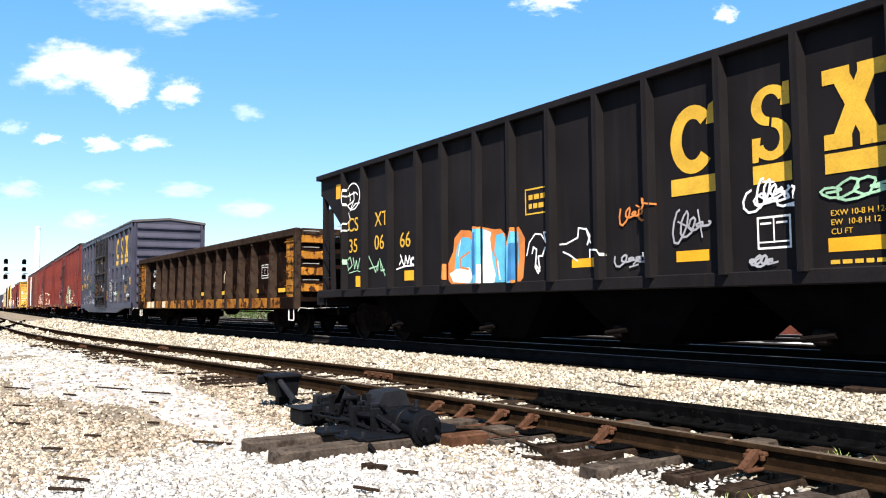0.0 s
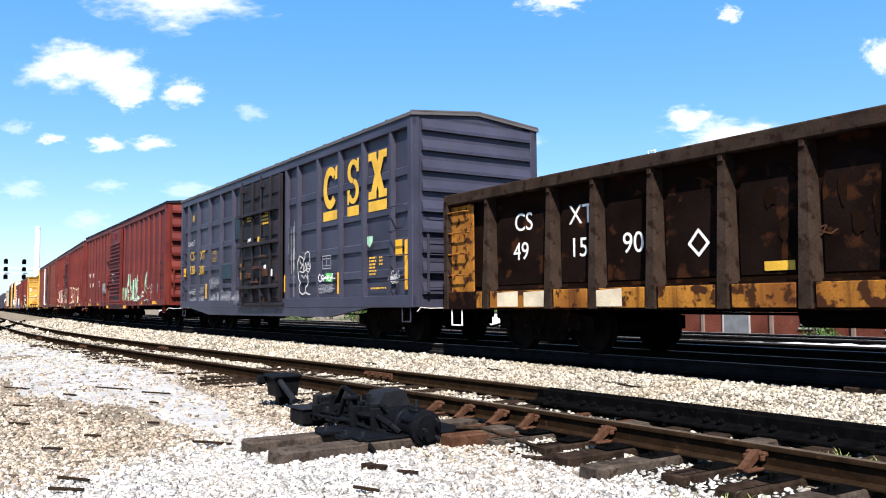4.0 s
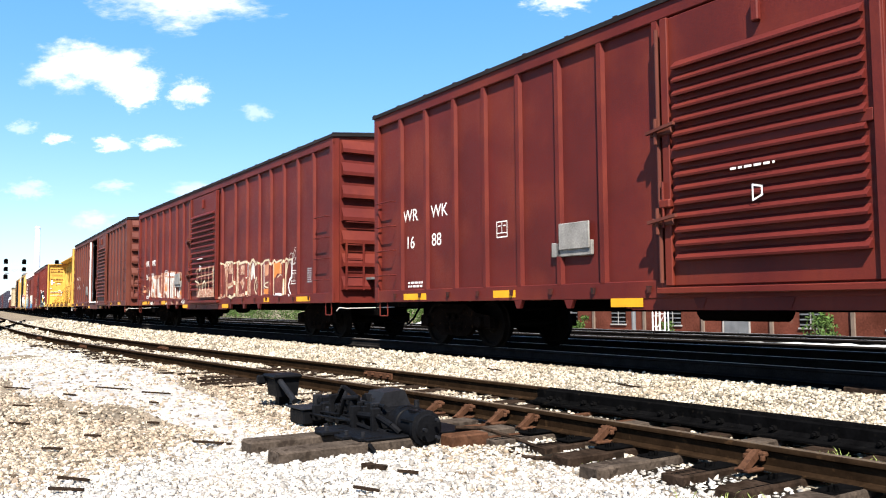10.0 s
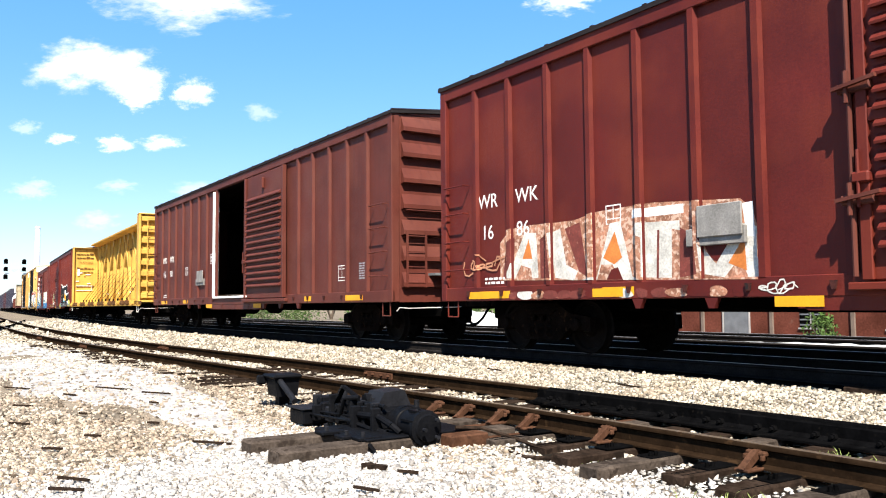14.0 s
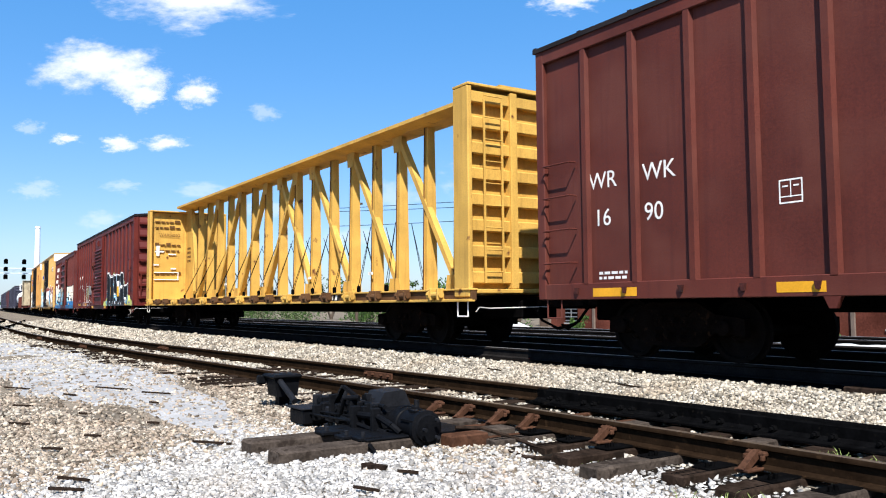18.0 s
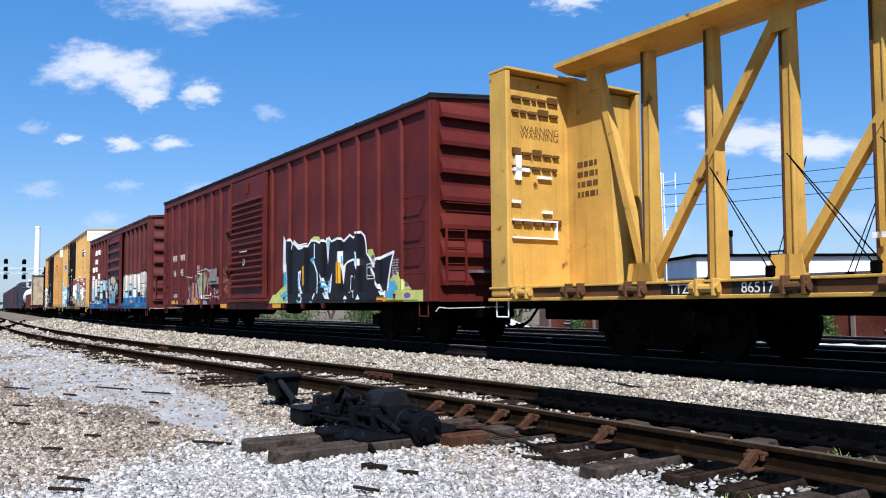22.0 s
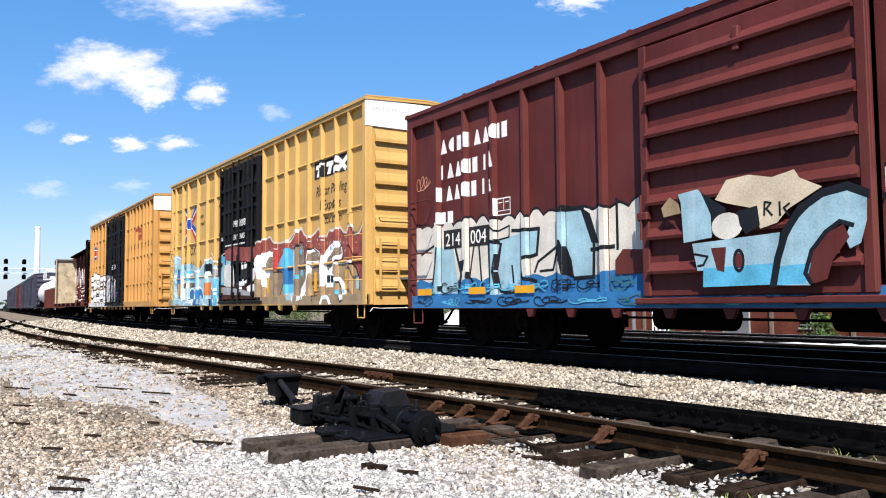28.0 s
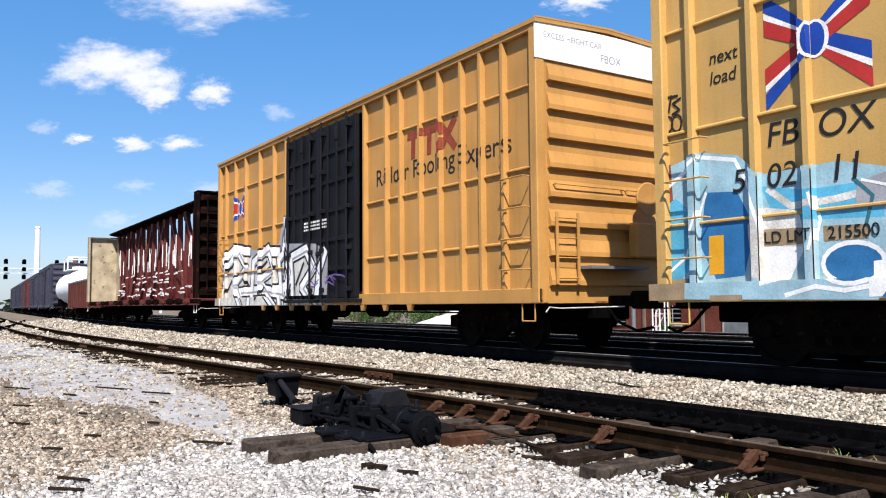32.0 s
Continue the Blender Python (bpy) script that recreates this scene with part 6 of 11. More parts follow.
        for x in (3.66, 5.60):
            G.shape([(x, 1.30), (x + 0.12, 1.30), (x + 0.12, 1.78), (x, 1.78)], "reflector")
        frame_box(G, 7.02, 7.42, 1.36, 1.68, "letter_white")
        G.stroke([(2.53, 1.52), (2.73, 1.48)], 0.05, "spray_cyan")
        G.stroke([(2.53, 1.41), (2.73, 1.38)], 0.05, "spray_cyan")
        G.stroke([(2.52, 1.30), (2.72, 1.27)], 0.05, "spray_cyan")
        G.stroke([(2.52, 1.19), (2.72, 1.16)], 0.05, "spray_cyan")
        G.stroke([(2.52, 1.08), (2.72, 1.05)], 0.05, "spray_cyan")
        G.stroke([(2.51, 0.97), (2.71, 0.94)], 0.05, "spray_cyan")
        G.stroke([(2.51, 0.86), (2.71, 0.83)], 0.05, "spray_cyan")
        G.stroke([(3.24, 1.45), (3.31, 1.43)], 0.05, "spray_cyan")
        G.stroke([(3.27, 1.33), (3.36, 1.30)], 0.05, "spray_cyan")
        G.stroke([(3.32, 1.20), (3.42, 1.17)], 0.05, "spray_cyan")
        G.stroke([(3.35, 0.92), (3.57, 0.83)], 0.05, "spray_cyan")
        G.stroke([(4.42, 1.30), (4.47, 1.28)], 0.05, "spray_cyan")
        G.stroke([(4.38, 1.19), (4.44, 1.17)], 0.05, "spray_cyan")
        G.stroke([(4.74, 1.36), (4.88, 1.34)], 0.05, "spray_cyan")
        G.stroke([(4.79, 1.25), (4.94, 1.23)], 0.05, "spray_cyan")
        G.stroke([(4.85, 1.15), (4.99, 1.13)], 0.05, "spray_cyan")
        G.stroke([(5.07, 1.34), (5.19, 1.35)], 0.05, "spray_cyan")
        G.stroke([(5.01, 1.24), (5.13, 1.25)], 0.05, "spray_cyan")
        G.stroke([(4.96, 1.05), (5.05, 1.07)], 0.05, "spray_cyan")
        G.stroke([(4.16, 0.89), (4.27, 0.87)], 0.05, "spray_cyan")
        G.stroke([(6.06, 0.88), (6.09, 0.81)], 0.05, "spray_cyan")
        G.put(car, "black block graffiti with white and cyan edges")
        E = Paint([(-h, h, -1.602)])
        E.shape([(7.8, 0.87), (8.6, 0.87), (8.6, 1.03), (7.8, 1.03)], "reflector")
        for x0, x1, m in ((3.3, 7.45, "spray_black"), (8.62, 9.4, "spray_lime")):
            E.shape([(x0, 0.86), (x1, 0.86), (x1, 1.08), (x0, 1.08)], m)
        E.put(car)


def scallops(P, x0, x1, z0, za, zb, mat, rnd, step=0.24, bulge=0.09):
    """A sprayed ground coat whose top runs in uneven bumps from height za to zb."""
    n = max(2, int((x1 - x0) / step))
    top = []
    for i in range(n):
        k = rnd.uniform(0.4, 1.3)
        for q in range(6):
            t = (i + q / 6) / n
            top.append((x0 + (x1 - x0) * t, za + (zb - za) * t + bulge * k * math.sin(math.pi * q / 6) + rnd.uniform(-0.008, 0.008)))
    P.shape([(x1, z0), (x0, z0)] + top + [(x1, zb)], mat)
    return top


def frame_box(P, x0, x1, z0, z1, mat, w=0.018):
    """A stencilled frame with bars for the small print in it."""
    P.begin()
    P.stroke([(x0, z0), (x1, z0), (x1, z1), (x0, z1), (x0, z0)], w, mat)
    m = (x0 + x1) / 2
    P.stroke([(m, z0 + 0.06), (m, z1)], w * 0.7, mat)
    P.stroke([(x0, z0 + 0.07), (x1, z0 + 0.07)], w * 0.7, mat)
    for a, b in ((x0, m), (m, x1)):
        P.stroke([(a + 0.04, z1 - 0.07), (b - 0.04, z1 - 0.07)], w, mat)


def small_lines(P, x0, x1, z0, z1, n, mat):
    """Lines of small print as plain bars."""
    P.begin()
    rnd = random.Random(int(1000 * (x0 + z0)))
    step = (z1 - z0) / n
    for i in range(n):
        x = x0
        while x < x1 - 0.02:
            w = min(rnd.uniform(0.05, 0.14), x1 - x)
            z = z0 + step * (i + 0.5)
            P.shape([(x, z - step * 0.28), (x + w, z - step * 0.28), (x + w, z + step * 0.28), (x, z + step * 0.28)], mat)
            x += w + 0.03


def wordmark(P, spans, z0, z1, b0, b1, mat):
    """Three heavy slab shapes over bars: an open ring, a double bend and a cross."""
    def ring(cx, cz, rx, rz, a0, a1, t):
        n = 20
        out = [(cx + rx * math.cos(radians(a0 + (a1 - a0) * i / n)), cz + rz * math.sin(radians(a0 + (a1 - a0) * i / n))) for i in range(n + 1)]
        inn = [(cx + rx * t * math.cos(radians(a0 + (a1 - a0) * i / n)), cz + rz * (t + 0.12) * math.sin(radians(a0 + (a1 - a0) * i / n))) for i in range(n, -1, -1)]
        for i in range(n):
            P.shape([out[i], out[i + 1], inn[n - i - 1], inn[n - i]], mat)
    zm, hz = (z0 + z1) / 2, (z1 - z0) / 2
    (a, b), (c, d), (e, f) = spans
    P.begin()
    ring((a + b) / 2, zm, (b - a) / 2, hz, 40, 320, 0.48)
    P.shape([(b - 0.14, zm + hz * 0.35), (b, zm + hz * 0.35), (b, z1), (b - 0.10, z1 - 0.05)], mat)
    P.begin()
    m = (c + d) / 2
    ring(m, zm + hz * 0.46, (d - c) / 2, hz * 0.54, 20, 265, 0.45)
    ring(m, zm - hz * 0.44, (d - c) / 2, hz * 0.56, -160, 85, 0.45)
    P.shape([(d - 0.12, zm + hz * 0.4), (d, zm + hz * 0.4), (d, z1), (d - 0.08, z1)], mat)
    P.shape([(c, z0), (c + 0.08, z0), (c + 0.12, zm - hz * 0.35), (c, zm - hz * 0.35)], mat)
    P.begin()
    w = (f - e) * 0.30
    P.shape([(e + 0.06, z1), (e + 0.06 + w, z1), (f - 0.04, z0), (f - 0.04 - w, z0)], mat)
    P.shape([(f - 0.06 - w, z1), (f - 0.06, z1), (e + 0.04 + w, z0), (e + 0.04, z0)], mat)
    for z, s in ((z1, -1), (z0, 1)):
        P.shape([(e, z), (e + (f - e) * 0.44, z), (e + (f - e) * 0.44, z + s * 0.17), (e, z + s * 0.17)], mat)
        P.shape([(f - (f - e) * 0.44, z), (f, z), (f, z + s * 0.17), (f - (f - e) * 0.44, z + s * 0.17)], mat)
    for x0, x1 in spans:
        P.begin()
        P.shape([(x0, b0), (x1, b0), (x1, b1), (x0, b1)], mat)


def hopper_paint(car, st):
    rnd = random.Random(13)
    yp = -1.50
    P = Paint(st)
    wordmark(P, ((2.43, 3.15), (3.67, 4.18), (4.58, 5.30)), 2.44, 3.33, 2.18, 2.40, "letter_yellow")
    P.put(car, "large yellow block wordmark", "wordmark")
    for word, x, z in (("CS", -6.99, 2.46), ("XT", -5.72, 2.48), ("35", -6.95, 1.98), ("06", -5.74, 1.98), ("66", -4.66, 1.96)):
        lettering(word, 0.32, x, z, "letter_yellow", car, yp - 0.008)
    for word, x, z in (("EXW 10-8 H 12-", 4.62, 1.72), ("EW  10-8 H 12", 4.62, 1.62), ("CU FT", 4.62, 1.52)):
        lettering(word, 0.065, x, z, "letter_yellow", car, yp - 0.008)
    R = Paint(st)
    for x0, x1, z0, z1 in ((-7.62, -7.34, 3.28, 3.62), (-6.62, -6.20, 1.20, 1.44), (-4.48, -3.98, 1.28, 1.48), (0.48, 0.97, 1.33, 1.46), (2.48, 3.00, 1.32, 1.46), (4.58, 5.30, 1.33, 1.48)):
        R.begin()
        R.shape([(x0, z0), (x1, z0), (x1, z1), (x0, z1)], "reflector")
    R.stroke([(-0.60, 2.24), (0.0, 2.24), (0.0, 2.64), (-0.60, 2.64), (-0.60, 2.24)], 0.025, "letter_yellow")
    small_lines(R, -0.52, -0.06, 2.29, 2.58, 2, "letter_yellow")
    frame_box(R, 3.71, 4.13, 1.42, 1.78, "letter_white", 0.025)
    small_lines(R, 4.6, 5.3, 1.18, 1.26, 1, "letter_yellow")
    R.put(car, "yellow reflectors and stencilled frames", "marking")
    G = Paint(st)
    G.shape([(-2.93, 1.28), (-2.90, 1.53), (-2.71, 1.77), (-2.67, 2.01), (-2.46, 2.14), (-2.18, 2.11), (-2.05, 2.04), (-1.91, 2.16), (-1.70, 2.12), (-1.45, 2.07), (-1.28, 2.07), (-1.07, 1.90), (-0.94, 1.82), (-0.87, 2.05), (-0.78, 2.06), (-0.63, 1.86), (-0.64, 1.54), (-0.69, 1.22), (-0.78, 1.14), (-2.79, 1.17)], "spray_orange")
    G.shape([(-2.66, 1.51), (-2.59, 1.84), (-2.43, 2.01), (-2.19, 1.98), (-2.08, 1.88), (-2.05, 2.12), (-1.75, 2.10), (-1.55, 2.03), (-1.61, 1.84), (-1.47, 1.64), (-1.41, 1.97), (-1.21, 1.99), (-1.08, 1.79), (-1.10, 1.57), (-0.97, 1.71), (-0.87, 1.99), (-0.80, 1.97), (-0.79, 1.55), (-0.87, 1.14), (-2.32, 1.17), (-2.72, 1.23)], "spray_cyan")
    G.shape([(-2.84, 1.36), (-2.60, 1.44), (-2.20, 1.45), (-2.10, 1.28), (-2.21, 1.17), (-2.72, 1.20)], "spray_white")
    G.shape([(-1.76, 2.09), (-1.55, 2.03), (-1.56, 1.83), (-1.52, 1.53), (-1.43, 1.29), (-1.48, 1.14), (-1.84, 1.17), (-1.79, 1.70)], "spray_white")
    G.stroke([(-2.19, 1.73), (-2.48, 1.63), (-2.48, 1.46), (-2.23, 1.42)], 0.035, "spray_orange")
    G.stroke([(-1.56, 1.95), (-1.54, 1.76), (-1.42, 1.59), (-1.36, 1.29)], 0.035, "spray_orange")
    G.shape([(-1.99, 2.03), (-1.86, 2.06), (-1.86, 1.31), (-1.99, 1.28)], "spray_blue")
    G.shape([(-0.91, 1.78), (-0.80, 1.81), (-0.84, 1.19), (-0.95, 1.16)], "spray_blue")
    G.stroke([(-1.08, 1.79), (-1.14, 1.43), (-1.05, 1.17)], 0.03, "spray_orange")
    G.stroke([(-1.37, 1.52), (-1.31, 1.21)], 0.03, "spray_white")
    G.stroke([(-2.47, 1.95), (-2.56, 1.67)], 0.02, "spray_white")
    G.stroke([(-0.59, 1.57), (-0.52, 1.78), (-0.37, 1.91), (-0.22, 1.89), (-0.11, 1.75), (-0.16, 1.92), (-0.06, 1.91)], 0.025, "spray_white")
    G.stroke([(-0.45, 1.60), (-0.42, 1.70), (-0.34, 1.66), (-0.37, 1.42), (-0.27, 1.31), (-0.30, 1.55), (-0.20, 1.55), (-0.13, 1.68)], 0.03, "spray_white")
    G.stroke([(-0.39, 1.39), (-0.31, 1.28), (-0.26, 1.38)], 0.03, "spray_white")
    G.stroke([(0.22, 1.70), (0.37, 1.70), (0.62, 1.78), (0.64, 1.92), (0.80, 1.89), (0.89, 1.68)], 0.025, "spray_white")
    G.stroke([(0.29, 1.58), (0.43, 1.53), (0.60, 1.43)], 0.025, "spray_white")
    G.stroke([(0.87, 1.47), (0.87, 1.58), (1.14, 1.56), (1.20, 1.48)], 0.025, "spray_white")
    G.stroke([(0.80, 1.90), (0.88, 1.78), (0.82, 1.66)], 0.03, "spray_white")
    G.oval(-6.75, 3.25, 0.33, 0.30, "spray_white", 0.03)
    G.stroke([(-7.07, 3.27), (-6.61, 3.33), (-6.52, 3.27)], 0.03, "spray_white")
    G.stroke([(-7.01, 3.06), (-6.71, 3.15), (-6.88, 2.94), (-6.62, 3.07), (-6.43, 3.07)], 0.03, "spray_white")
    G.stroke([(-6.96, 2.89), (-6.88, 2.74), (-7.08, 2.61), (-7.08, 2.47), (-6.92, 2.53)], 0.03, "spray_white")
    G.stroke([(-6.91, 3.35), (-6.87, 3.17)], 0.03, "spray_white")
    G.stroke([(-6.71, 3.35), (-6.68, 3.17)], 0.03, "spray_white")
    G.stroke([(-7.03, 1.81), (-6.97, 1.59), (-6.78, 1.69), (-6.89, 1.88), (-7.03, 1.81)], 0.03, "spray_mint")
    G.stroke([(-6.73, 1.85), (-6.66, 1.61), (-6.58, 1.79), (-6.51, 1.60), (-6.41, 1.83)], 0.03, "spray_mint")
    G.stroke([(-6.21, 1.73), (-6.35, 1.77), (-6.36, 1.59), (-6.21, 1.61)], 0.03, "spray_mint")
    G.stroke([(-6.94, 1.52), (-6.55, 1.56), (-6.27, 1.51)], 0.02, "spray_mint")
    G.stroke([(-5.99, 1.85), (-5.68, 1.50), (-5.55, 1.72), (-5.59, 1.53)], 0.03, "spray_mint")
    G.stroke([(-5.47, 1.72), (-5.44, 1.52), (-5.30, 1.53)], 0.03, "spray_mint")
    G.stroke([(-5.50, 1.77), (-5.27, 1.41)], 0.03, "spray_mint")
    G.stroke([(-5.96, 1.58), (-5.64, 1.62)], 0.03, "spray_mint")
    G.stroke([(-4.63, 1.81), (-4.49, 1.57), (-4.57, 1.71), (-4.67, 1.61)], 0.03, "spray_white")
    G.stroke([(-4.46, 1.59), (-4.42, 1.78), (-4.34, 1.61), (-4.27, 1.77), (-4.22, 1.58)], 0.03, "spray_white")
    G.oval(-4.13, 1.65, 0.08, 0.07, "spray_white", 0.05)
    G.stroke([(-4.05, 1.96), (-4.05, 1.68), (-4.01, 1.54)], 0.03, "spray_white")
    G.stroke([(-4.78, 1.52), (-4.44, 1.57), (-4.05, 1.57)], 0.03, "spray_white")
    for x0, x1, z0, z1, m in ((3.60, 4.2, 1.84, 2.12, "spray_white"), (3.75, 4.1, 1.9, 2.25, "spray_white"), (4.55, 5.3, 1.86, 2.12, "spray_mint"),
                              (1.55, 2.02, 1.80, 2.25, "spray_orange"), (1.45, 2.0, 1.25, 1.55, "spray_grey"), (2.5, 3.0, 1.55, 2.0, "spray_grey"), (3.6, 3.9, 1.2, 1.35, "spray_grey")):
        G.scrawl(x0, x1, z0, z1, m, rnd, 0.028, 4)
    G.put(car, "cyan and orange graffiti with white tags")


def centerbeam(mat, dark, front, L, label, pale=None):
    car = car_root("centerbeam_flatcar", label, "flatcar", front, L)
    h = L / 2
    d0, d1, top, btop = 0.86, 1.07, 4.98, 4.70
    part("deck", Geo().cbox(-h, h, -1.45, 1.45, d1 - 0.08, d1 - 0.005, 0.01), mat, car)
    for s in (-1, 1):
        part("side_sill", Geo().cbox(-h, h, s * 1.52 - 0.06, s * 1.52 + 0.06, d0, d1 - 0.03, 0.015), dark, car)
        part("sill_flange", Geo().cbox(-h, h, s * 1.53 - 0.09, s * 1.53 + 0.09, d1 - 0.029, d1 + 0.006, 0.008), mat, car)
        part("sill_lip", Geo().cbox(-h, h, s * 1.57 - 0.07, s * 1.57 + 0.07, d0 - 0.02, d0 + 0.03, 0.008), mat, car)
    part("center_sill", Geo().box(-h, h, -0.32, 0.32, 0.62, d0 + 0.05), "under_black", car)
    part("top_chord", Geo().prism([(-0.52, top - 0.08), (-0.52, top), (0.52, top), (0.52, top - 0.08), (0.19, top - 0.15), (-0.19, top - 0.15)], -h + 0.5, h - 0.5, "x"), dark if pale else mat, car)
    n = 16
    fit = L / 23.2 if pale else 1.0
    xs = [(-9.5 + 1.24 * i) * fit for i in range(n)]
    zb, zt = d1, top - 0.15
    for x in xs:
        # one rolled H section, deeper at the foot
        g = Geo()
        ring = lambda d, z: [(x + a, d * b, z) for a, b in ((-.08, -1), (-.06, -1), (-.06, -.8), (.06, -.8), (.06, -1), (.08, -1), (.08, 1), (.06, 1), (.06, .8), (-.06, .8), (-.06, 1), (-.08, 1))]
        g.v = ring(0.15, zb) + ring(0.09, zt)
        g.f = [tuple(range(11, -1, -1)), tuple(range(12, 24))] + [(q, (q + 1) % 12, 12 + (q + 1) % 12, 12 + q) for q in range(12)]
        up = part("upright", g, mat, car)
        if not pale:
            part("rust_edge", Geo().bar((x - 0.062, -0.153, zb), (x - 0.062, -0.093, zt), 0.045, 0.004, (0, 1, 0)), dark, up, "rust-stained flange edge")
    pairs = [((xs[i], d1 + 0.1), (xs[i + 2], zt)) for i in (0, 2, 4, 6)] + [((xs[i], zt), (xs[i + 2], d1 + 0.1)) for i in (7, 9, 11, 13)]
    pairs += [((-h + 1.1, zt), (xs[0] - 0.1, d1 + 0.1)), ((xs[-1] + 0.1, d1 + 0.1), (h - 1.1, zt))]
    for (xa, za), (xb, zb2) in pairs:
        br = part("diagonal_brace", Geo().bar((xa, -0.05, za), (xb, -0.05, zb2), 0.15, 0.13), mat, car)
        lo = (xa, za) if za < zb2 else (xb, zb2)
        hi = (xb, zb2) if za < zb2 else (xa, za)
        part("gusset", Geo().prism([(lo[0] - 0.28, d1), (lo[0] + 0.28, d1), (lo[0] + 0.22, d1 + 0.35), (lo[0] - 0.22, d1 + 0.35)], -0.225, -0.21, "y"), mat, br)
        part("gusset", Geo().prism([(hi[0] - 0.22, zt), (hi[0] + 0.22, zt), (hi[0] + 0.16, zt - 0.38), (hi[0] - 0.16, zt - 0.38)], -0.135, -0.12, "y"), mat, br)
    if not pale:
        for i in range(1, n - 2):
            for side, run in ((-1, 1.85), (1, -1.42)):
                for gap in (0.0, 0.10):
                    part("tie_cable", Geo().rod((xs[i] + 0.06, side * 0.22, 2.75), (xs[i] + run + gap, side * 1.5, d1 + 0.12), 0.008, 5), "under_black", car)
                part("cable_hook", Geo().cbox(xs[i] + run - 0.03, xs[i] + run + 0.09, side * 1.5 - 0.03, side * 1.5 + 0.03, d1 + 0.01, d1 + 0.15, 0.02), "under_black", car)
            part("label", Geo().box(xs[i] - 0.10, xs[i] + 0.10, -0.205, -0.19, 1.55 + 0.02 * (i % 3), 1.62), "letter_white", car) if i % 3 == 0 else None
    for s in (-1, 1):
        # with pale set, the front bulkhead's dark holds rust and the next car's shadow
        bm = mat if not pale else (pale if s < 0 else dark)
        x = s * (h - 0.28)
        bk = part("bulkhead", Geo().cbox(x - 0.05, x + 0.05, -1.5, 1.5, d1, btop, 0.01), bm, car)
        for y in (-1.55, 1.55):
            part("bulkhead_post", Geo().cbox(x - 0.24, x + 0.24, y - 0.05, y + 0.05, d1 - 0.15, btop + 0.03, 0.02), bm, bk)
        part("bulkhead_cap", Geo().cbox(x - 0.25, x + 0.25, -1.6, 1.6, btop + 0.03, btop + 0.08, 0.01), bm, bk)
        for y in (-0.55, 0.55):
            part("bulkhead_post", Geo().cbox(x + s * 0.051 if s > 0 else x - 0.24, x + 0.24 if s > 0 else x - 0.051, y - 0.08, y + 0.08, d1, btop, 0.01), bm, bk)
        for i in range(8):
            z = d1 + 0.20 + i * (btop - d1 - 0.35) / 7
            part("bulkhead_rib", Geo().cbox(min(x + s * 0.051, x + s * 0.19), max(x + s * 0.051, x + s * 0.19), -1.49, 1.49, z - 0.11, z + 0.11, 0.02), bm, bk)
        for yl in (-1.25, -0.85):
            part("ladder_rail", Geo().bar((x + s * 0.26, yl, d1 + 0.1), (x + s * 0.26, yl, btop - 0.2), 0.04, 0.02, (1, 0, 0)), bm, bk)
        for i in range(9):
            part("rung", Geo().rod((x + s * 0.26, -1.25, d1 + 0.3 + 0.4 * i), (x + s * 0.26, -0.85, d1 + 0.3 + 0.4 * i), 0.013, 6), bm, bk)
        xi = x - s * 0.05
        part("wing_plate", Geo().prism([(xi, d1), (xi, top - 0.1), (xi - s * 0.75, top - 0.45), (xi - s * 1.0, top - 0.9), (xi - s * 1.15, d1)], -0.08, 0.08, "y"), bm, car)
        Q = Paint([(-99, 99, -0.081)])
        if not pale:
            small_lines(Q, min(xi - s * 0.25, xi - s * 0.75), max(xi - s * 0.25, xi - s * 0.75), 2.6, 3.3, 4, "letter_brown")
            Q.put(car, "rows of faded brown stencil lines", "stencil")
        if s < 0 and not pale:
            # warnings on the inner face of the rear bulkhead
            T = Geo()
            rnd = random.Random(6)
            for i in (0, 1, 4, 5, 9):
                z = 4.3 - 0.24 * i
                y = -1.35
                while y < -0.35:
                    w = rnd.uniform(0.08, 0.22)
                    T.box(xi, xi + 0.056, y, min(y + w, -0.3), z, z + rnd.choice((0.05, 0.05, 0.11)))
                    y += w + 0.05
            st = part("stencil", T, "letter_brown", bk)
            lettering("WARNING", 0.13, xi + 0.062, 3.72, "letter_brown", car, -1.2, facing=90)
            for y, z, a, b in ((-1.3, 2.9, 0.12, 0.42), (-1.35, 3.05, 0.35, 0.06), (-0.8, 2.95, 0.3, 0.05), (-1.4, 2.5, 0.2, 0.05), (-0.7, 2.35, 0.2, 0.05), (-1.38, 2.2, 1.0, 0.03), (-1.38, 1.9, 1.0, 0.03), (-0.42, 1.93, 0.03, 0.28)):
                part("label", Geo().box(xi, xi + 0.058, y, y + a, z, z + b), "letter_white", bk)
    for i in range(19):
        x = -h + 1.0 + (L - 2.0) * i / 18
        w = Geo().rod((x - 0.17, -1.68, d1 - 0.10), (x + 0.17, -1.68, d1 - 0.10), 0.055, 10)
        w.cbox(x - 0.16, x - 0.11, -1.74, -1.585, d1 - 0.20, d1 + 0.02, 0.01).cbox(x + 0.09, x + 0.14, -1.74, -1.585, d1 - 0.20, d1 + 0.02, 0.01).rod((x - 0.24, -1.68, d1 - 0.1), (x - 0.16, -1.68, d1 - 0.1), 0.08, 8)
        part("winch", w, dark if i % 3 else mat, car)
    for s in (-1, 1):
        bogie(car, s * (h - 3.2))
        stirrup(car, s * (h - 0.3), d0, "letter_white")
    coupler(car, L)
    if not pale:
        part("number_board", Geo().box(-7.95, -7.05, -1.585, -1.581, d0 + 0.03, d1 - 0.02), "letter_black", car)
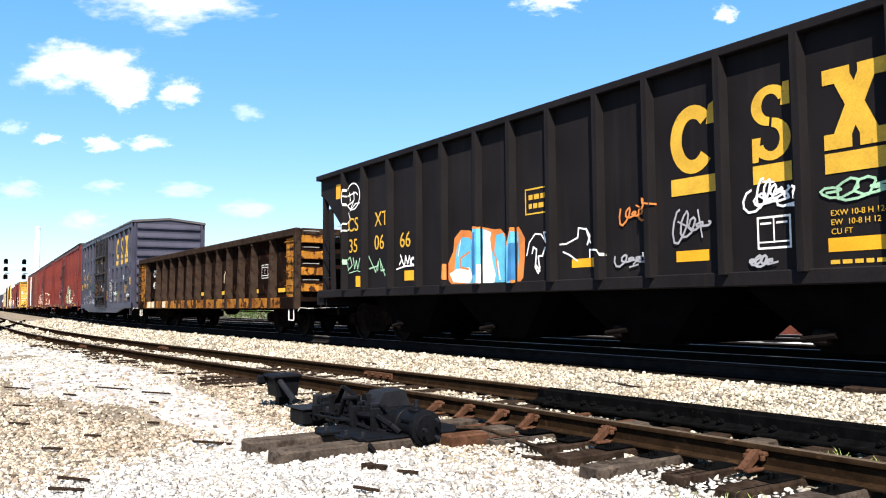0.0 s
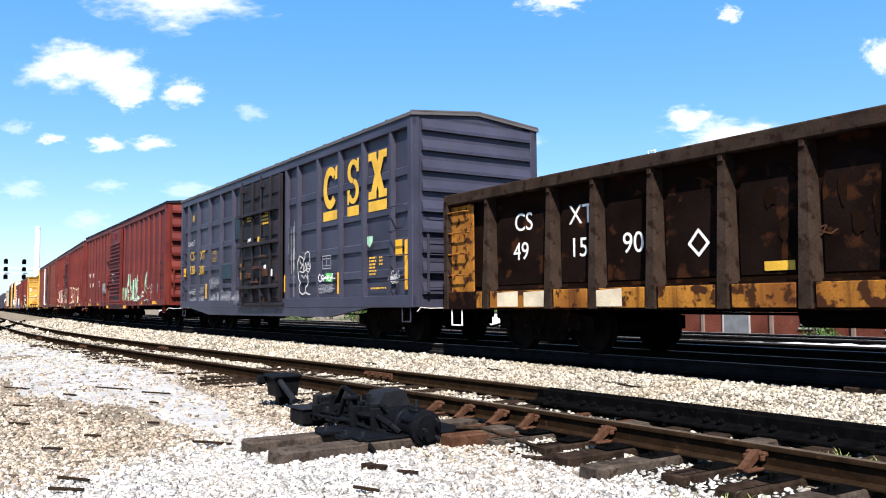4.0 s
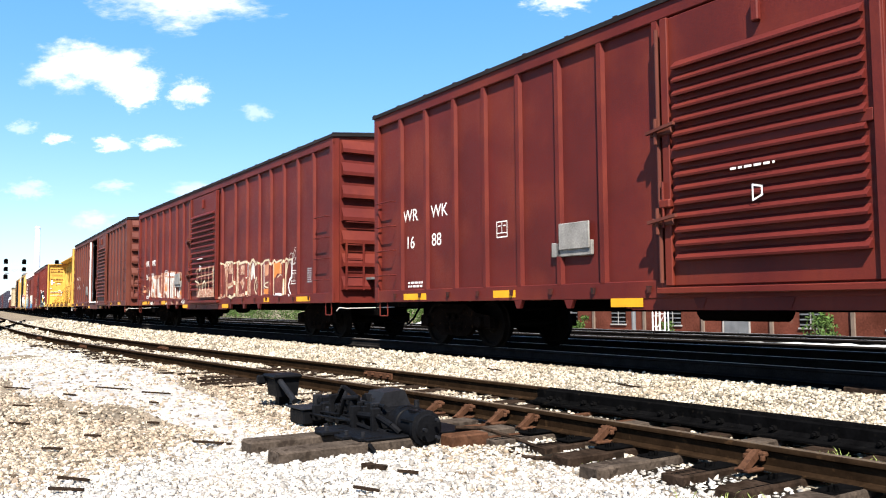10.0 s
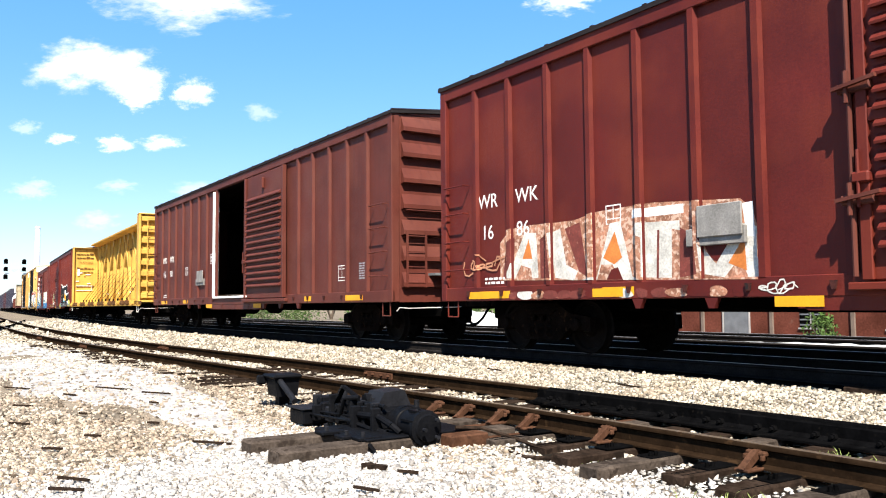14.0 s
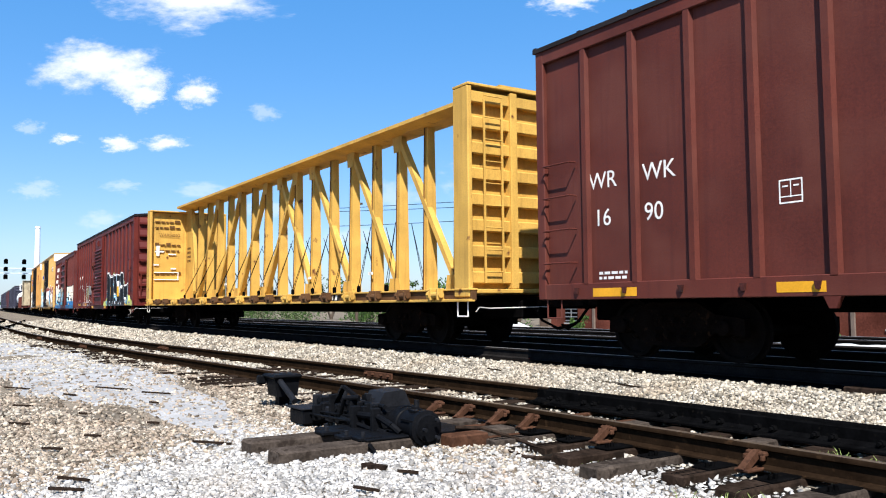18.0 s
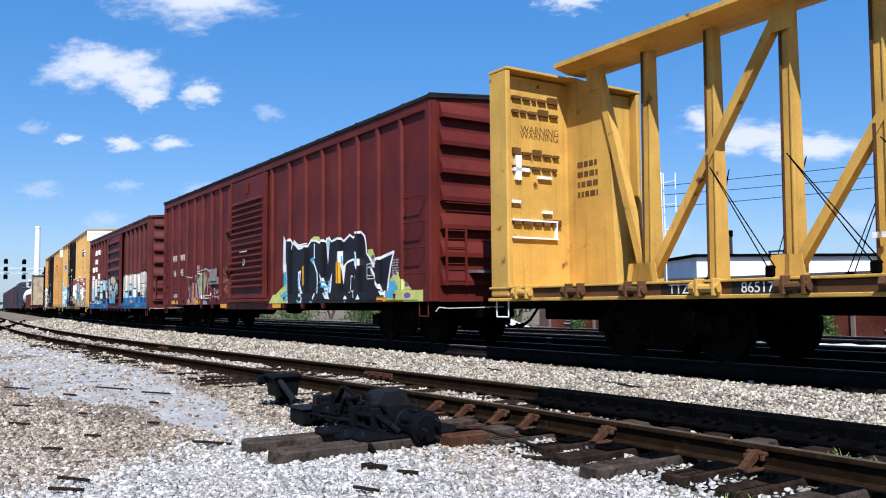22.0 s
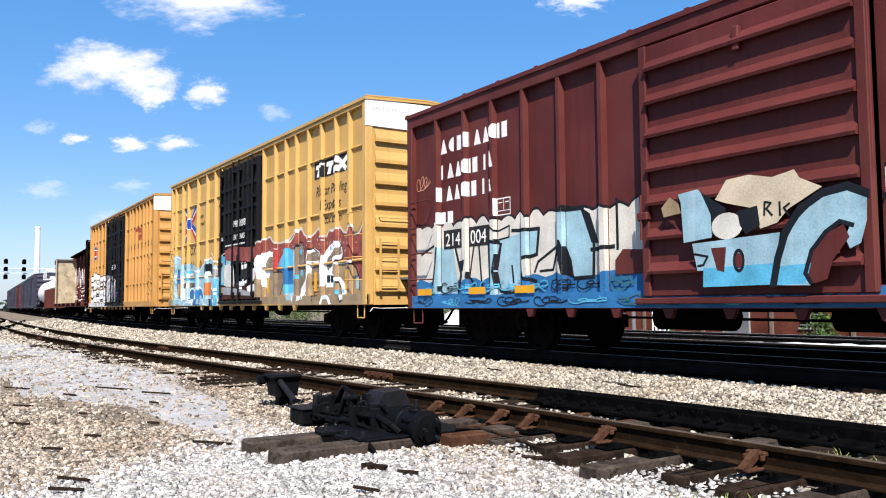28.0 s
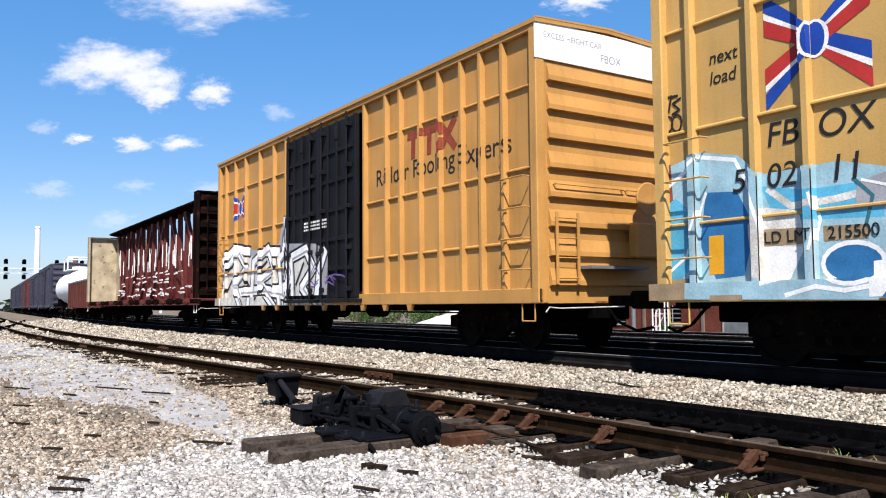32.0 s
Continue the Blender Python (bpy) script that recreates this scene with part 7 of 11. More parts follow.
        part("number_board", Geo().box(-6.85, -5.75, -1.585, -1.581, d0 + 0.03, d1 - 0.02), "letter_black", car)
        lettering("TTZX", 0.13, -7.82, d0 + 0.05, "letter_white", car, -1.588)
        lettering("865173", 0.13, -6.72, d0 + 0.05, "letter_white", car, -1.588)
        lettering("NSH75C", 0.10, 3.55, d0 + 0.06, "letter_brown", car, -1.584)
        part("logo_board", Geo().box(5.45, 6.45, -1.585, -1.581, d0 + 0.03, d1 - 0.02), "letter_black", car)
        for i in range(4):
            part("logo_bar", Geo().prism([(5.55 + 0.22 * i, d0 + 0.05), (5.67 + 0.22 * i, d0 + 0.05), (5.70 + 0.22 * i, d1 - 0.05), (5.60 + 0.22 * i, d1 - 0.05)], -1.589, -1.586, "y"), "letter_white", car)
    return car


def cp_boxcar():
    fr, L = -166.5, 15.05
    h = L / 2
    loc = [-6.5, -5.59, -4.75, -3.9, -3.03, -2.13, 2.85, 3.77, 4.7, 5.6, 6.5]
    car = boxcar("maroon boxcar with ridged door and large blue and white graffiti", fr, L, 0.72, 4.5, "maroon", [h - x for x in loc],
                 [(h - 1.84, h + 1.28, "bars", "maroon")], roof="maroon", rib_d=0.10, end_step=0.10)
    yp = -1.50
    st = strips_of(-h, -1.3, [r for r in loc if r < 0], 0.10, yp, -1.60) + [(-1.3, 1.85, -1.725)] + strips_of(1.86, h, [r for r in loc if r > 1.9], 0.10, yp, -1.60)
    rnd = random.Random(31)
    T = Paint(st)
    for x0, n, z in ((-6.45, 8, 3.62), (-6.50, 7, 3.14), (-6.54, 7, 2.72)):
        for i in range(n):
            x, hh, w = x0 + 0.27 * i, 0.27, (0.20, 0.17, 0.21, 0.18)[(i + n) % 4]
            k = (i * 3 + n) % 5
            if k in (0, 3):
                T.shape([(x, z), (x + w + 0.01, z), (x + w * 0.60, z + hh), (x + w * 0.40, z + hh)], "letter_white")
            elif k == 1:
                T.shape([(x + w - w * math.sin(a * math.pi / 8), z + hh / 2 - hh / 2 * math.cos(a * math.pi / 8)) for a in range(9)], "letter_white")
            elif k == 2:
                T.shape([(x + 0.06, z), (x + 0.12, z), (x + 0.12, z + hh), (x + 0.06, z + hh)], "letter_white")
            else:
                T.shape([(x, z), (x + 0.15, z), (x + 0.15, z + hh), (x, z + hh)], "letter_white")
    T.shape([(-6.5, 2.30), (-6.3, 2.30), (-6.3, 2.52), (-6.5, 2.52)], "letter_white")
    T.shape([(-6.23, 2.30), (-6.05, 2.30), (-6.05, 2.52), (-6.23, 2.52)], "letter_white")
    frame_box(T, -4.7, -4.35, 2.30, 2.58, "letter_white")
    T.scrawl(-7.3, -6.9, 3.0, 3.3, "spray_peach", rnd, 0.02, 3)
    small_lines(T, -0.2, 0.7, 2.52, 2.57, 1, "letter_white")
    T.put(car, "white block lettering shapes", "wordmark")
    G = Paint(st, (0.96, -1.601, 0.73))
    # ground coats: cream above, deep blue below with a ragged top
    def coat(x0, x1, z0, base, mat, amp):
        n = 40
        pts = [(x0, z0), (x1, z0)] + [(x1 - (x1 - x0) * i / n, base + amp * math.sin(i * 1.7) * rnd.uniform(0.3, 1)) for i in range(n + 1)]
        G.shape(pts, mat)
    for x0, x1, za, zb in ((-7.5, -1.32, 2.34, 2.20), (1.88, 7.5, 2.25, 2.3)):
        for lift, m in ((0.045, "spray_black"), (0.0, "spray_chalk")):
            scallops(G, x0, x1, 0.93, za - 0.08 + lift, zb - 0.08 + lift, m, random.Random(9), 0.36, 0.10)
        coat(x0, x1, 0.95, 1.24, "spray_blue", 0.06)
    G.shape([(-6.65, 1.86), (-6.07, 1.87), (-5.87, 0.99), (-6.76, 1.00)], "spray_ice")
    G.shape([(-4.99, 1.87), (-4.01, 1.95), (-3.96, 1.14), (-4.33, 0.82), (-4.88, 0.97)], "spray_ice")
    G.shape([(-4.01, 1.97), (-3.65, 1.98), (-3.69, 1.57), (-4.02, 1.49)], "spray_ice")
    G.shape([(-3.11, 2.23), (-2.60, 2.23), (-2.38, 1.68), (-2.42, 1.20), (-2.82, 1.20), (-3.12, 1.81)], "spray_ice")
    G.stroke([(-7.16, 1.76), (-6.61, 1.94), (-6.80, 1.02)], 0.05, "spray_black")
    G.stroke([(-6.49, 1.85), (-6.62, 1.05)], 0.05, "spray_black")
    G.stroke([(-6.17, 1.83), (-6.02, 1.92), (-5.81, 1.34), (-5.90, 1.01)], 0.06, "spray_black")
    G.shape([(-5.86, 1.58), (-5.57, 1.59), (-5.61, 1.39), (-5.81, 1.37)], "spray_black")
    G.stroke([(-5.27, 1.97), (-5.18, 1.17), (-5.10, 1.00)], 0.05, "spray_black")
    G.stroke([(-5.39, 1.88), (-5.54, 1.28), (-5.29, 1.03)], 0.045, "spray_black")
    G.stroke([(-4.67, 1.83), (-4.97, 1.90), (-4.94, 1.26), (-4.88, 0.97)], 0.06, "spray_black")
    G.stroke([(-4.62, 1.81), (-4.74, 1.35), (-4.64, 1.02), (-4.33, 0.96), (-4.11, 1.01), (-3.96, 1.23), (-4.05, 1.70), (-4.01, 1.99)], 0.07, "spray_black")
    G.stroke([(-4.31, 2.01), (-4.01, 1.99), (-3.62, 1.99), (-3.68, 1.58), (-3.98, 1.53), (-4.07, 1.24), (-3.70, 1.15)], 0.06, "spray_black")
    G.stroke([(-4.32, 1.43), (-4.28, 1.15)], 0.045, "spray_black")
    G.stroke([(-3.74, 1.30), (-3.65, 1.46), (-3.12, 1.71)], 0.045, "spray_black")
    G.stroke([(-3.60, 1.31), (-3.29, 1.32), (-3.19, 1.64)], 0.04, "spray_black")
    G.shape([(-3.18, 1.78), (-3.03, 1.76), (-2.87, 1.45), (-2.81, 1.16), (-3.01, 1.24)], "spray_black")
    G.stroke([(-3.17, 2.23), (-2.60, 2.22)], 0.07, "spray_black")
    G.shape([(-2.67, 2.24), (-2.46, 2.12), (-2.28, 1.67), (-2.43, 1.68)], "spray_black")
    G.stroke([(-2.38, 1.68), (-2.40, 1.18), (-2.82, 1.17)], 0.06, "spray_black")
    G.stroke([(-2.44, 1.58), (-1.98, 1.60)], 0.06, "spray_black")
    G.stroke([(-1.91, 2.27), (-1.91, 1.56)], 0.05, "spray_black")
    G.stroke([(-4.93, 2.19), (-4.69, 2.03), (-4.38, 2.10), (-4.39, 1.91), (-4.70, 1.88)], 0.03, "spray_black")
    G.begin()
    for k in range(13):
        x, top = 2.0 + 0.42 * k, 1.72 + 0.12 * math.sin(k * 2.1)
        G.shape([(x - 0.04, 1.22), (x, top - 0.15), (x + 0.14, top), (x + 0.30, top - 0.2), (x + 0.3, 1.22)], "spray_ice" if k % 3 else "spray_white")
        G.stroke([(x, 1.02), (x + 0.02, top - 0.18), (x + 0.14, top), (x + 0.28, top - 0.2), (x + 0.26 - 0.1 * (k % 2), 1.05)], 0.04, "spray_black")
        G.stroke([(x + 0.13, 1.1 + 0.2 * (k % 3)), (x + 0.15, top - 0.3)], 0.03, "spray_black")
        if k % 2:
            G.oval(x + 0.14, 1.45, 0.07, 0.16, "spray_black", 0.025)
    G.shape([(-1.95, 1.2), (-1.36, 1.2), (-1.36, 1.52), (-1.8, 1.55), (-1.95, 1.4)], "maroon")
    for i in range(9):
        x = -7.0 + 0.62 * i
        G.scrawl(x, x + 0.4, 0.98, 1.2, rnd.choice(("spray_black", "spray_teal", "spray_cyan")), rnd, 0.022, 2)
    # the door: a cream cloud, pale forms and one huge hooked ring
    G.shape([(-0.04, 2.03), (0.13, 2.25), (0.44, 2.27), (0.74, 2.20), (1.02, 2.25), (1.08, 2.15), (1.34, 2.02), (0.93, 1.82), (0.79, 1.68), (0.57, 1.63), (0.50, 1.87), (0.12, 1.97)], "spray_cream")
    G.shape([(-0.88, 2.01), (-0.74, 2.14), (-0.60, 2.05), (-0.56, 1.92), (-0.84, 1.89)], "spray_tan")
    G.shape([(-0.60, 2.16), (-0.29, 2.19), (-0.17, 2.04), (-0.09, 1.86), (-0.10, 1.58), (-0.53, 1.54), (-0.56, 2.05)], "spray_ice")
    G.shape([(-0.25, 2.15), (0.12, 1.91), (-0.10, 1.58), (-0.11, 1.86)], "spray_black")
    G.oval(0.12, 1.70, 0.22, 0.16, "spray_chalk")
    G.shape([(0.27, 1.86), (0.54, 1.90), (0.57, 1.67), (0.38, 1.58), (0.30, 1.69)], "spray_black")
    G.shape([(-0.40, 1.52), (0.82, 1.57), (0.75, 1.22), (-0.33, 1.18)], "spray_ice")
    G.shape([(-0.24, 1.21), (0.77, 1.23), (0.76, 0.99), (-0.25, 0.98)], "spray_cyan")
    G.shape([(-0.12, 1.45), (0.10, 1.45), (0.06, 1.15), (-0.04, 1.18)], "maroon")
    G.oval(0.27, 1.28, 0.06, 0.12, "spray_black", 0.04)
    G.oval(0.27, 1.28, 0.05, 0.09, "maroon")
    G.stroke([(-0.36, 1.39), (-0.17, 1.35), (-0.24, 1.25), (-0.32, 1.24)], 0.03, "spray_black")
    G.shape([(0.76, 0.98), (0.84, 1.39), (1.03, 1.69), (1.30, 1.91), (1.65, 1.96), (1.82, 1.85), (1.81, 1.62), (1.74, 1.39), (1.62, 1.34), (1.57, 1.46), (1.63, 1.57), (1.51, 1.61), (1.35, 1.48), (1.18, 1.25), (1.10, 1.07), (1.17, 0.97)], "spray_ice")
    G.shape([(1.12, 1.10), (1.22, 1.37), (1.38, 1.52), (1.56, 1.60), (1.62, 1.46), (1.43, 1.23), (1.36, 1.03), (1.20, 0.99)], "maroon")
    G.shape([(0.78, 1.19), (1.18, 1.21), (1.11, 0.99), (0.76, 0.98)], "spray_cyan")
    G.stroke([(0.71, 0.96), (0.78, 1.27), (0.89, 1.57), (1.08, 1.81), (1.34, 1.95), (1.62, 1.99), (1.87, 1.87)], 0.09, "spray_black")
    G.stroke([(1.17, 1.00), (1.11, 1.10), (1.19, 1.34), (1.36, 1.53), (1.52, 1.63), (1.66, 1.58)], 0.05, "spray_black")
    G.stroke([(0.63, 1.78), (0.64, 1.93), (0.72, 1.91), (0.66, 1.85), (0.73, 1.77)], 0.025, "spray_black")
    G.stroke([(0.83, 1.91), (0.83, 1.76)], 0.025, "spray_black")
    G.stroke([(0.95, 1.88), (0.88, 1.84), (0.94, 1.75)], 0.025, "spray_black")
    G.put(car, "white bubble graffiti over cream and blue")
    for x0, x1, words in ((-6.36, -5.72, "214"), (-5.56, -4.76, "004")):
        part("number_board", Geo().box(x0, x1, -1.509, -1.505, 1.82, 2.17), "letter_black", car)
        lettering(words, 0.25, x0 + 0.06, 1.87, "letter_white", car, -1.512, stretch=0.95)
    E = Paint([(-h, h, -1.602)])
    E.shape([(-7.5, 0.73), (7.5, 0.73), (7.5, 0.95), (-7.5, 0.95)], "spray_blue")
    for i in range(16):
        x = -7.2 + 0.9 * i
        E.scrawl(x, x + 0.6, 0.76, 0.92, rnd.choice(("spray_cyan", "spray_black", "spray_teal", "spray_black")), rnd, 0.018, 3)
    for x in (-5.4, -4.1, -7.1, 4.2):
        E.begin()
        E.shape([(x, 0.97), (x + 0.5, 0.97), (x + 0.5, 1.09), (x, 1.09)], "reflector")
    E.put(car, "blue sprayed sill")


def emblem(P, x0, x1, z0, z1):
    """A blue and red crossed-ribbon emblem."""
    cx, cz, w, hh = (x0 + x1) / 2, (z0 + z1) / 2, (x1 - x0) / 2, (z1 - z0) / 2
    for sx in (-1, 1):
        for sz in (-1, 1):
            top, low = ("mark_blue", "mark_red") if (sz > 0) == (sx > 0) or sx < 0 and sz > 0 else ("mark_red", "mark_blue")
            for off, m in ((0.20, top), (-0.02, "letter_white"), (-0.10, low)):
                P.shape([(cx + sx * 0.05, cz + sz * (0.10 + off * 0.4)), (cx + sx * w, cz + sz * (hh * 0.8 + off)), (cx + sx * w, cz + sz * (hh * 0.8 + off - 0.2)), (cx + sx * 0.05, cz + sz * (off * 0.4 - 0.05))], m)
    P.blob(cx, cz, 0.17, 0.22, "letter_white", random.Random(1), 16, 0.0, 2.0)
    P.blob(cx, cz, 0.12, 0.19, "mark_blue", random.Random(1), 16, 0.0, 2.0)


def ttx_boxcars():
    one = [7.02, 6.32, 5.53, 4.76, 3.99, 3.30, 2.55, 1.68, -1.95, -2.64, -3.52, -4.55, -5.72, -6.40, -7.30]
    two = [7.03, 6.39, 5.79, 5.05, 4.35, 3.59, 3.0, 2.05, -2.4, -3.26, -4.33, -5.49, -6.39, -7.25]
    for kind, front, L, mat, label, loc, dr in (("one", -183.3, 15.8, "ttx_yellow", "yellow high-cube boxcar with black doors and cyan graffiti", one, (-1.78, 1.55)),
                                                ("two", -201.5, 15.9, "ttx_ochre", "ochre high-cube boxcar with black doors and white graffiti", two, (-2.1, 1.85))):
        h = L / 2
        m = (dr[0] + dr[1]) / 2
        car = boxcar(label, front, L, 0.80, 5.32, mat, [h - x for x in loc], [(h - dr[1], h - m - 0.01, "plug", "door_black"), (h - m + 0.01, h - dr[0], "plug", "door_black")],
                     beads=[(z, 0.07) for z in (1.80, 3.0, 4.35)], bead_gap=0.02, end_ribs=8, end_top=4.72, roof=mat, chord=0.12, roof_rise=0.12, rib_d=0.10)
        part("end_band", Geo().cbox(h - 0.02, h + 0.012, -1.62, 1.62, 4.72, 5.34, 0.004), "white_paint", car, "white excess-height band")
        lettering("EXCESS HEIGHT CAR", 0.10, h + 0.014, 5.08, "spray_grey", car, -1.45, facing=90)
        lettering("FBOX 502110" if kind == "one" else "FBOX", 0.14, h + 0.014, 4.86, "spray_grey", car, -0.2, facing=90)
        yp = -1.50
        st = strips_of(-h, dr[0], [r for r in loc if r < dr[0]], 0.10, yp - 0.003, -1.60) + [(dr[0], dr[1], -1.70)] + strips_of(dr[1], h, [r for r in loc if r > dr[1]], 0.10, yp - 0.003, -1.60)
        rnd = random.Random(41 if kind == "one" else 43)
        T = Paint(st)
        G = Paint(st, (1.04, -1.601, 0.81))
        if kind == "one":
            emblem(T, -6.25, -4.98, 3.1, 4.34)
            for word, x, z, s in (("next", -7.05, 3.78, 0.17), ("load", -7.05, 3.52, 0.17), ("any", -4.45, 3.82, 0.17), ("road", -4.45, 3.56, 0.17), ("FB", -6.28, 2.60, 0.30), ("OX", -5.64, 2.60, 0.31),
                                  ("5", -6.75, 2.12, 0.29), ("02", -6.28, 2.12, 0.29), ("11", -5.52, 2.10, 0.30), ("0", -4.44, 2.08, 0.29)):
                over_ribs(word, s, x, z, "letter_black", car, -1.532 if z < 2.4 else -1.5065, loc, -1.629 if z < 2.4 else -1.605, slant=0.15)
            over_ribs("Railcar Pooling", 0.25, 5.08, 3.46, "letter_black", car, -1.5045, loc, -1.605, slant=0.2, stretch=0.82)
            over_ribs("Experts", 0.25, 5.50, 3.10, "letter_black", car, -1.5045, loc, -1.605, slant=0.2, stretch=0.9)
            over_ribs("ttx.com", 0.22, 5.55, 2.76, "letter_black", car, -1.5045, loc, -1.605, slant=0.2, stretch=1.0)
            over_ribs("LD LMT", 0.14, -6.33, 1.475, "letter_black", car, -1.532, loc, -1.629)
            over_ribs("215500", 0.14, -5.54, 1.475, "letter_black", car, -1.532, loc, -1.629)
            T.shape([(5.0, 3.90), (6.92, 3.90), (6.92, 4.32), (5.0, 4.32)], "letter_black")
            T.stroke([(6.36, 4.22), (6.72, 3.96)], 0.13, "letter_white")
            T.stroke([(6.82, 4.22), (6.28, 3.96)], 0.13, "letter_white")
            for x in (5.1, 5.7):
                T.shape([(x, 4.24), (x + 0.5, 4.24), (x + 0.46, 4.13), (x - 0.03, 4.13)], "letter_white")
                T.shape([(x + 0.12, 4.13), (x + 0.30, 4.13), (x + 0.22, 3.94), (x + 0.02, 3.94)], "letter_white")
            T.shape([(-7.05, 1.12), (-6.87, 1.12), (-6.87, 1.64), (-7.05, 1.64)], "reflector")
            lettering("1998-2008", 0.21, -0.62, 3.16, "letter_white", car, -1.712)
            lettering("TEN YEARS", 0.17, -0.60, 2.78, "letter_white", car, -1.712)
            small_lines(T, -1.2, 0.6, 2.60, 2.68, 1, "letter_white")
            # sprayed base: dusty red with a white ragged top, then coloured forms
            G.shape([(3.16, 0.73), (3.20, 2.46), (3.48, 2.47), (3.82, 2.65), (4.17, 2.78), (4.39, 2.58), (4.74, 2.48), (5.03, 2.58), (5.25, 2.68), (5.40, 2.45), (5.71, 2.46), (5.82, 2.59), (6.20, 2.53), (6.43, 2.61), (6.65, 2.47), (6.98, 2.45), (7.07, 2.61), (7.22, 2.38), (7.42, 2.42), (7.57, 2.58), (7.75, 2.37), (7.90, 2.51), (7.84, 0.73)], "spray_dust")
            G.shape([(3.16, 0.73), (3.18, 1.77), (4.95, 1.73), (6.17, 1.79), (6.71, 1.78), (7.04, 1.75), (7.27, 1.56), (7.38, 1.36), (7.87, 1.46), (7.84, 0.73)], "spray_tan")
            G.shape([(1.36, 0.85), (1.40, 2.55), (1.69, 2.65), (2.02, 2.71), (2.21, 2.57), (2.71, 2.48), (3.06, 2.49), (3.23, 2.46), (3.50, 2.58), (3.72, 2.67), (3.92, 2.56), (4.07, 2.73), (4.17, 2.75), (4.11, 0.83)], "spray_dust")
            G.shape([(1.36, 0.85), (1.38, 1.68), (2.19, 1.72), (2.92, 1.75), (3.48, 1.87), (4.14, 1.81), (4.11, 0.83)], "spray_tan")
            G.stroke([(3.20, 2.46), (3.48, 2.47), (3.82, 2.65), (4.17, 2.78), (4.39, 2.58), (4.74, 2.48), (5.03, 2.58), (5.25, 2.68), (5.40, 2.45), (5.71, 2.46), (5.82, 2.59), (6.20, 2.53), (6.43, 2.61)], 0.05, "spray_pale")
            G.stroke([(1.40, 2.55), (1.69, 2.65), (2.02, 2.71), (2.21, 2.57), (2.71, 2.48), (3.06, 2.49), (3.23, 2.46), (3.50, 2.58), (3.72, 2.67), (3.92, 2.56), (4.07, 2.73), (4.17, 2.75)], 0.05, "spray_pale")
            G.shape([(2.41, 2.37), (2.78, 2.36), (2.79, 1.78), (2.42, 1.81)], "spray_red")
            G.shape([(1.25, 2.06), (1.62, 2.26), (1.97, 2.31), (2.39, 2.25), (2.50, 2.03), (2.47, 1.73), (2.06, 1.70), (1.86, 1.25), (1.64, 1.39)], "spray_white")
            G.shape([(1.79, 2.05), (2.04, 2.16), (2.29, 2.12), (2.35, 1.92), (2.30, 1.74), (1.70, 1.80)], "spray_taupe")
            G.shape([(1.83, 1.57), (1.99, 1.56), (2.02, 1.15), (1.85, 1.17)], "reflector")
            G.shape([(2.54, 1.69), (3.04, 1.67), (3.09, 1.50), (2.93, 1.27), (2.77, 1.05), (2.52, 1.08), (2.57, 1.38)], "spray_taupe")
            G.stroke([(2.44, 1.71), (3.03, 1.69), (3.09, 1.51), (2.93, 1.29), (2.79, 1.08)], 0.035, "spray_black")
            G.shape([(2.68, 1.92), (2.83, 2.08), (3.11, 2.25), (3.38, 2.32), (3.73, 2.22), (3.94, 2.05), (3.93, 1.79), (3.86, 1.11), (3.20, 1.11), (3.10, 1.28), (3.09, 1.67), (2.77, 1.72)], "spray_cyan")
            G.shape([(3.20, 1.77), (3.81, 1.77), (3.84, 1.36), (3.25, 1.35)], "spray_blue")
            G.shape([(3.47, 0.93), (3.31, 1.11), (3.87, 1.16), (3.84, 0.93)], "spray_ice")
            G.shape([(3.94, 2.13), (4.08, 2.38), (4.26, 2.41), (4.38, 2.21), (4.42, 1.79), (4.41, 1.43), (4.07, 1.03), (3.91, 1.18)], "spray_taupe")
            G.stroke([(3.98, 2.26), (4.12, 2.42), (4.30, 2.38), (4.42, 2.14), (4.45, 1.75), (4.43, 1.51)], 0.04, "spray_black")
            G.stroke([(3.93, 2.19), (3.96, 1.75), (3.86, 1.11), (3.80, 0.93)], 0.07, "spray_white")
            G.oval(4.20, 2.16, 0.07, 0.08, "spray_cyan")
            G.oval(4.24, 1.62, 0.08, 0.08, "spray_cyan")
            G.oval(4.01, 1.53, 0.06, 0.06, "spray_cyan")
            G.shape([(4.59, 1.60), (4.69, 1.97), (4.79, 2.16), (4.99, 2.21), (5.36, 2.08), (5.53, 2.09), (5.44, 1.82), (4.90, 1.84), (4.81, 1.59), (4.66, 1.22), (4.44, 0.94), (4.07, 0.90), (4.22, 1.24), (4.46, 1.44)], "spray_white")
            G.shape([(4.73, 1.91), (4.83, 2.11), (5.07, 2.12), (5.36, 2.01), (5.37, 1.89), (4.96, 1.88)], "spray_taupe")
            G.shape([(4.85, 1.82), (5.47, 1.79), (5.50, 1.44), (5.45, 1.12), (4.87, 1.48)], "spray_taupe")
            G.stroke([(4.69, 2.18), (4.94, 2.21), (5.13, 2.12), (5.36, 2.03), (5.51, 2.13)], 0.035, "spray_black")
            G.stroke([(4.65, 1.56), (4.60, 1.33)], 0.05, "reflector")
            G.shape([(5.50, 1.79), (5.60, 2.06), (5.89, 2.22), (6.22, 2.30), (6.46, 2.28), (6.59, 2.06), (6.53, 1.87), (6.32, 1.85), (6.03, 1.68), (6.00, 1.49), (5.52, 1.22), (5.52, 1.50)], "spray_white")
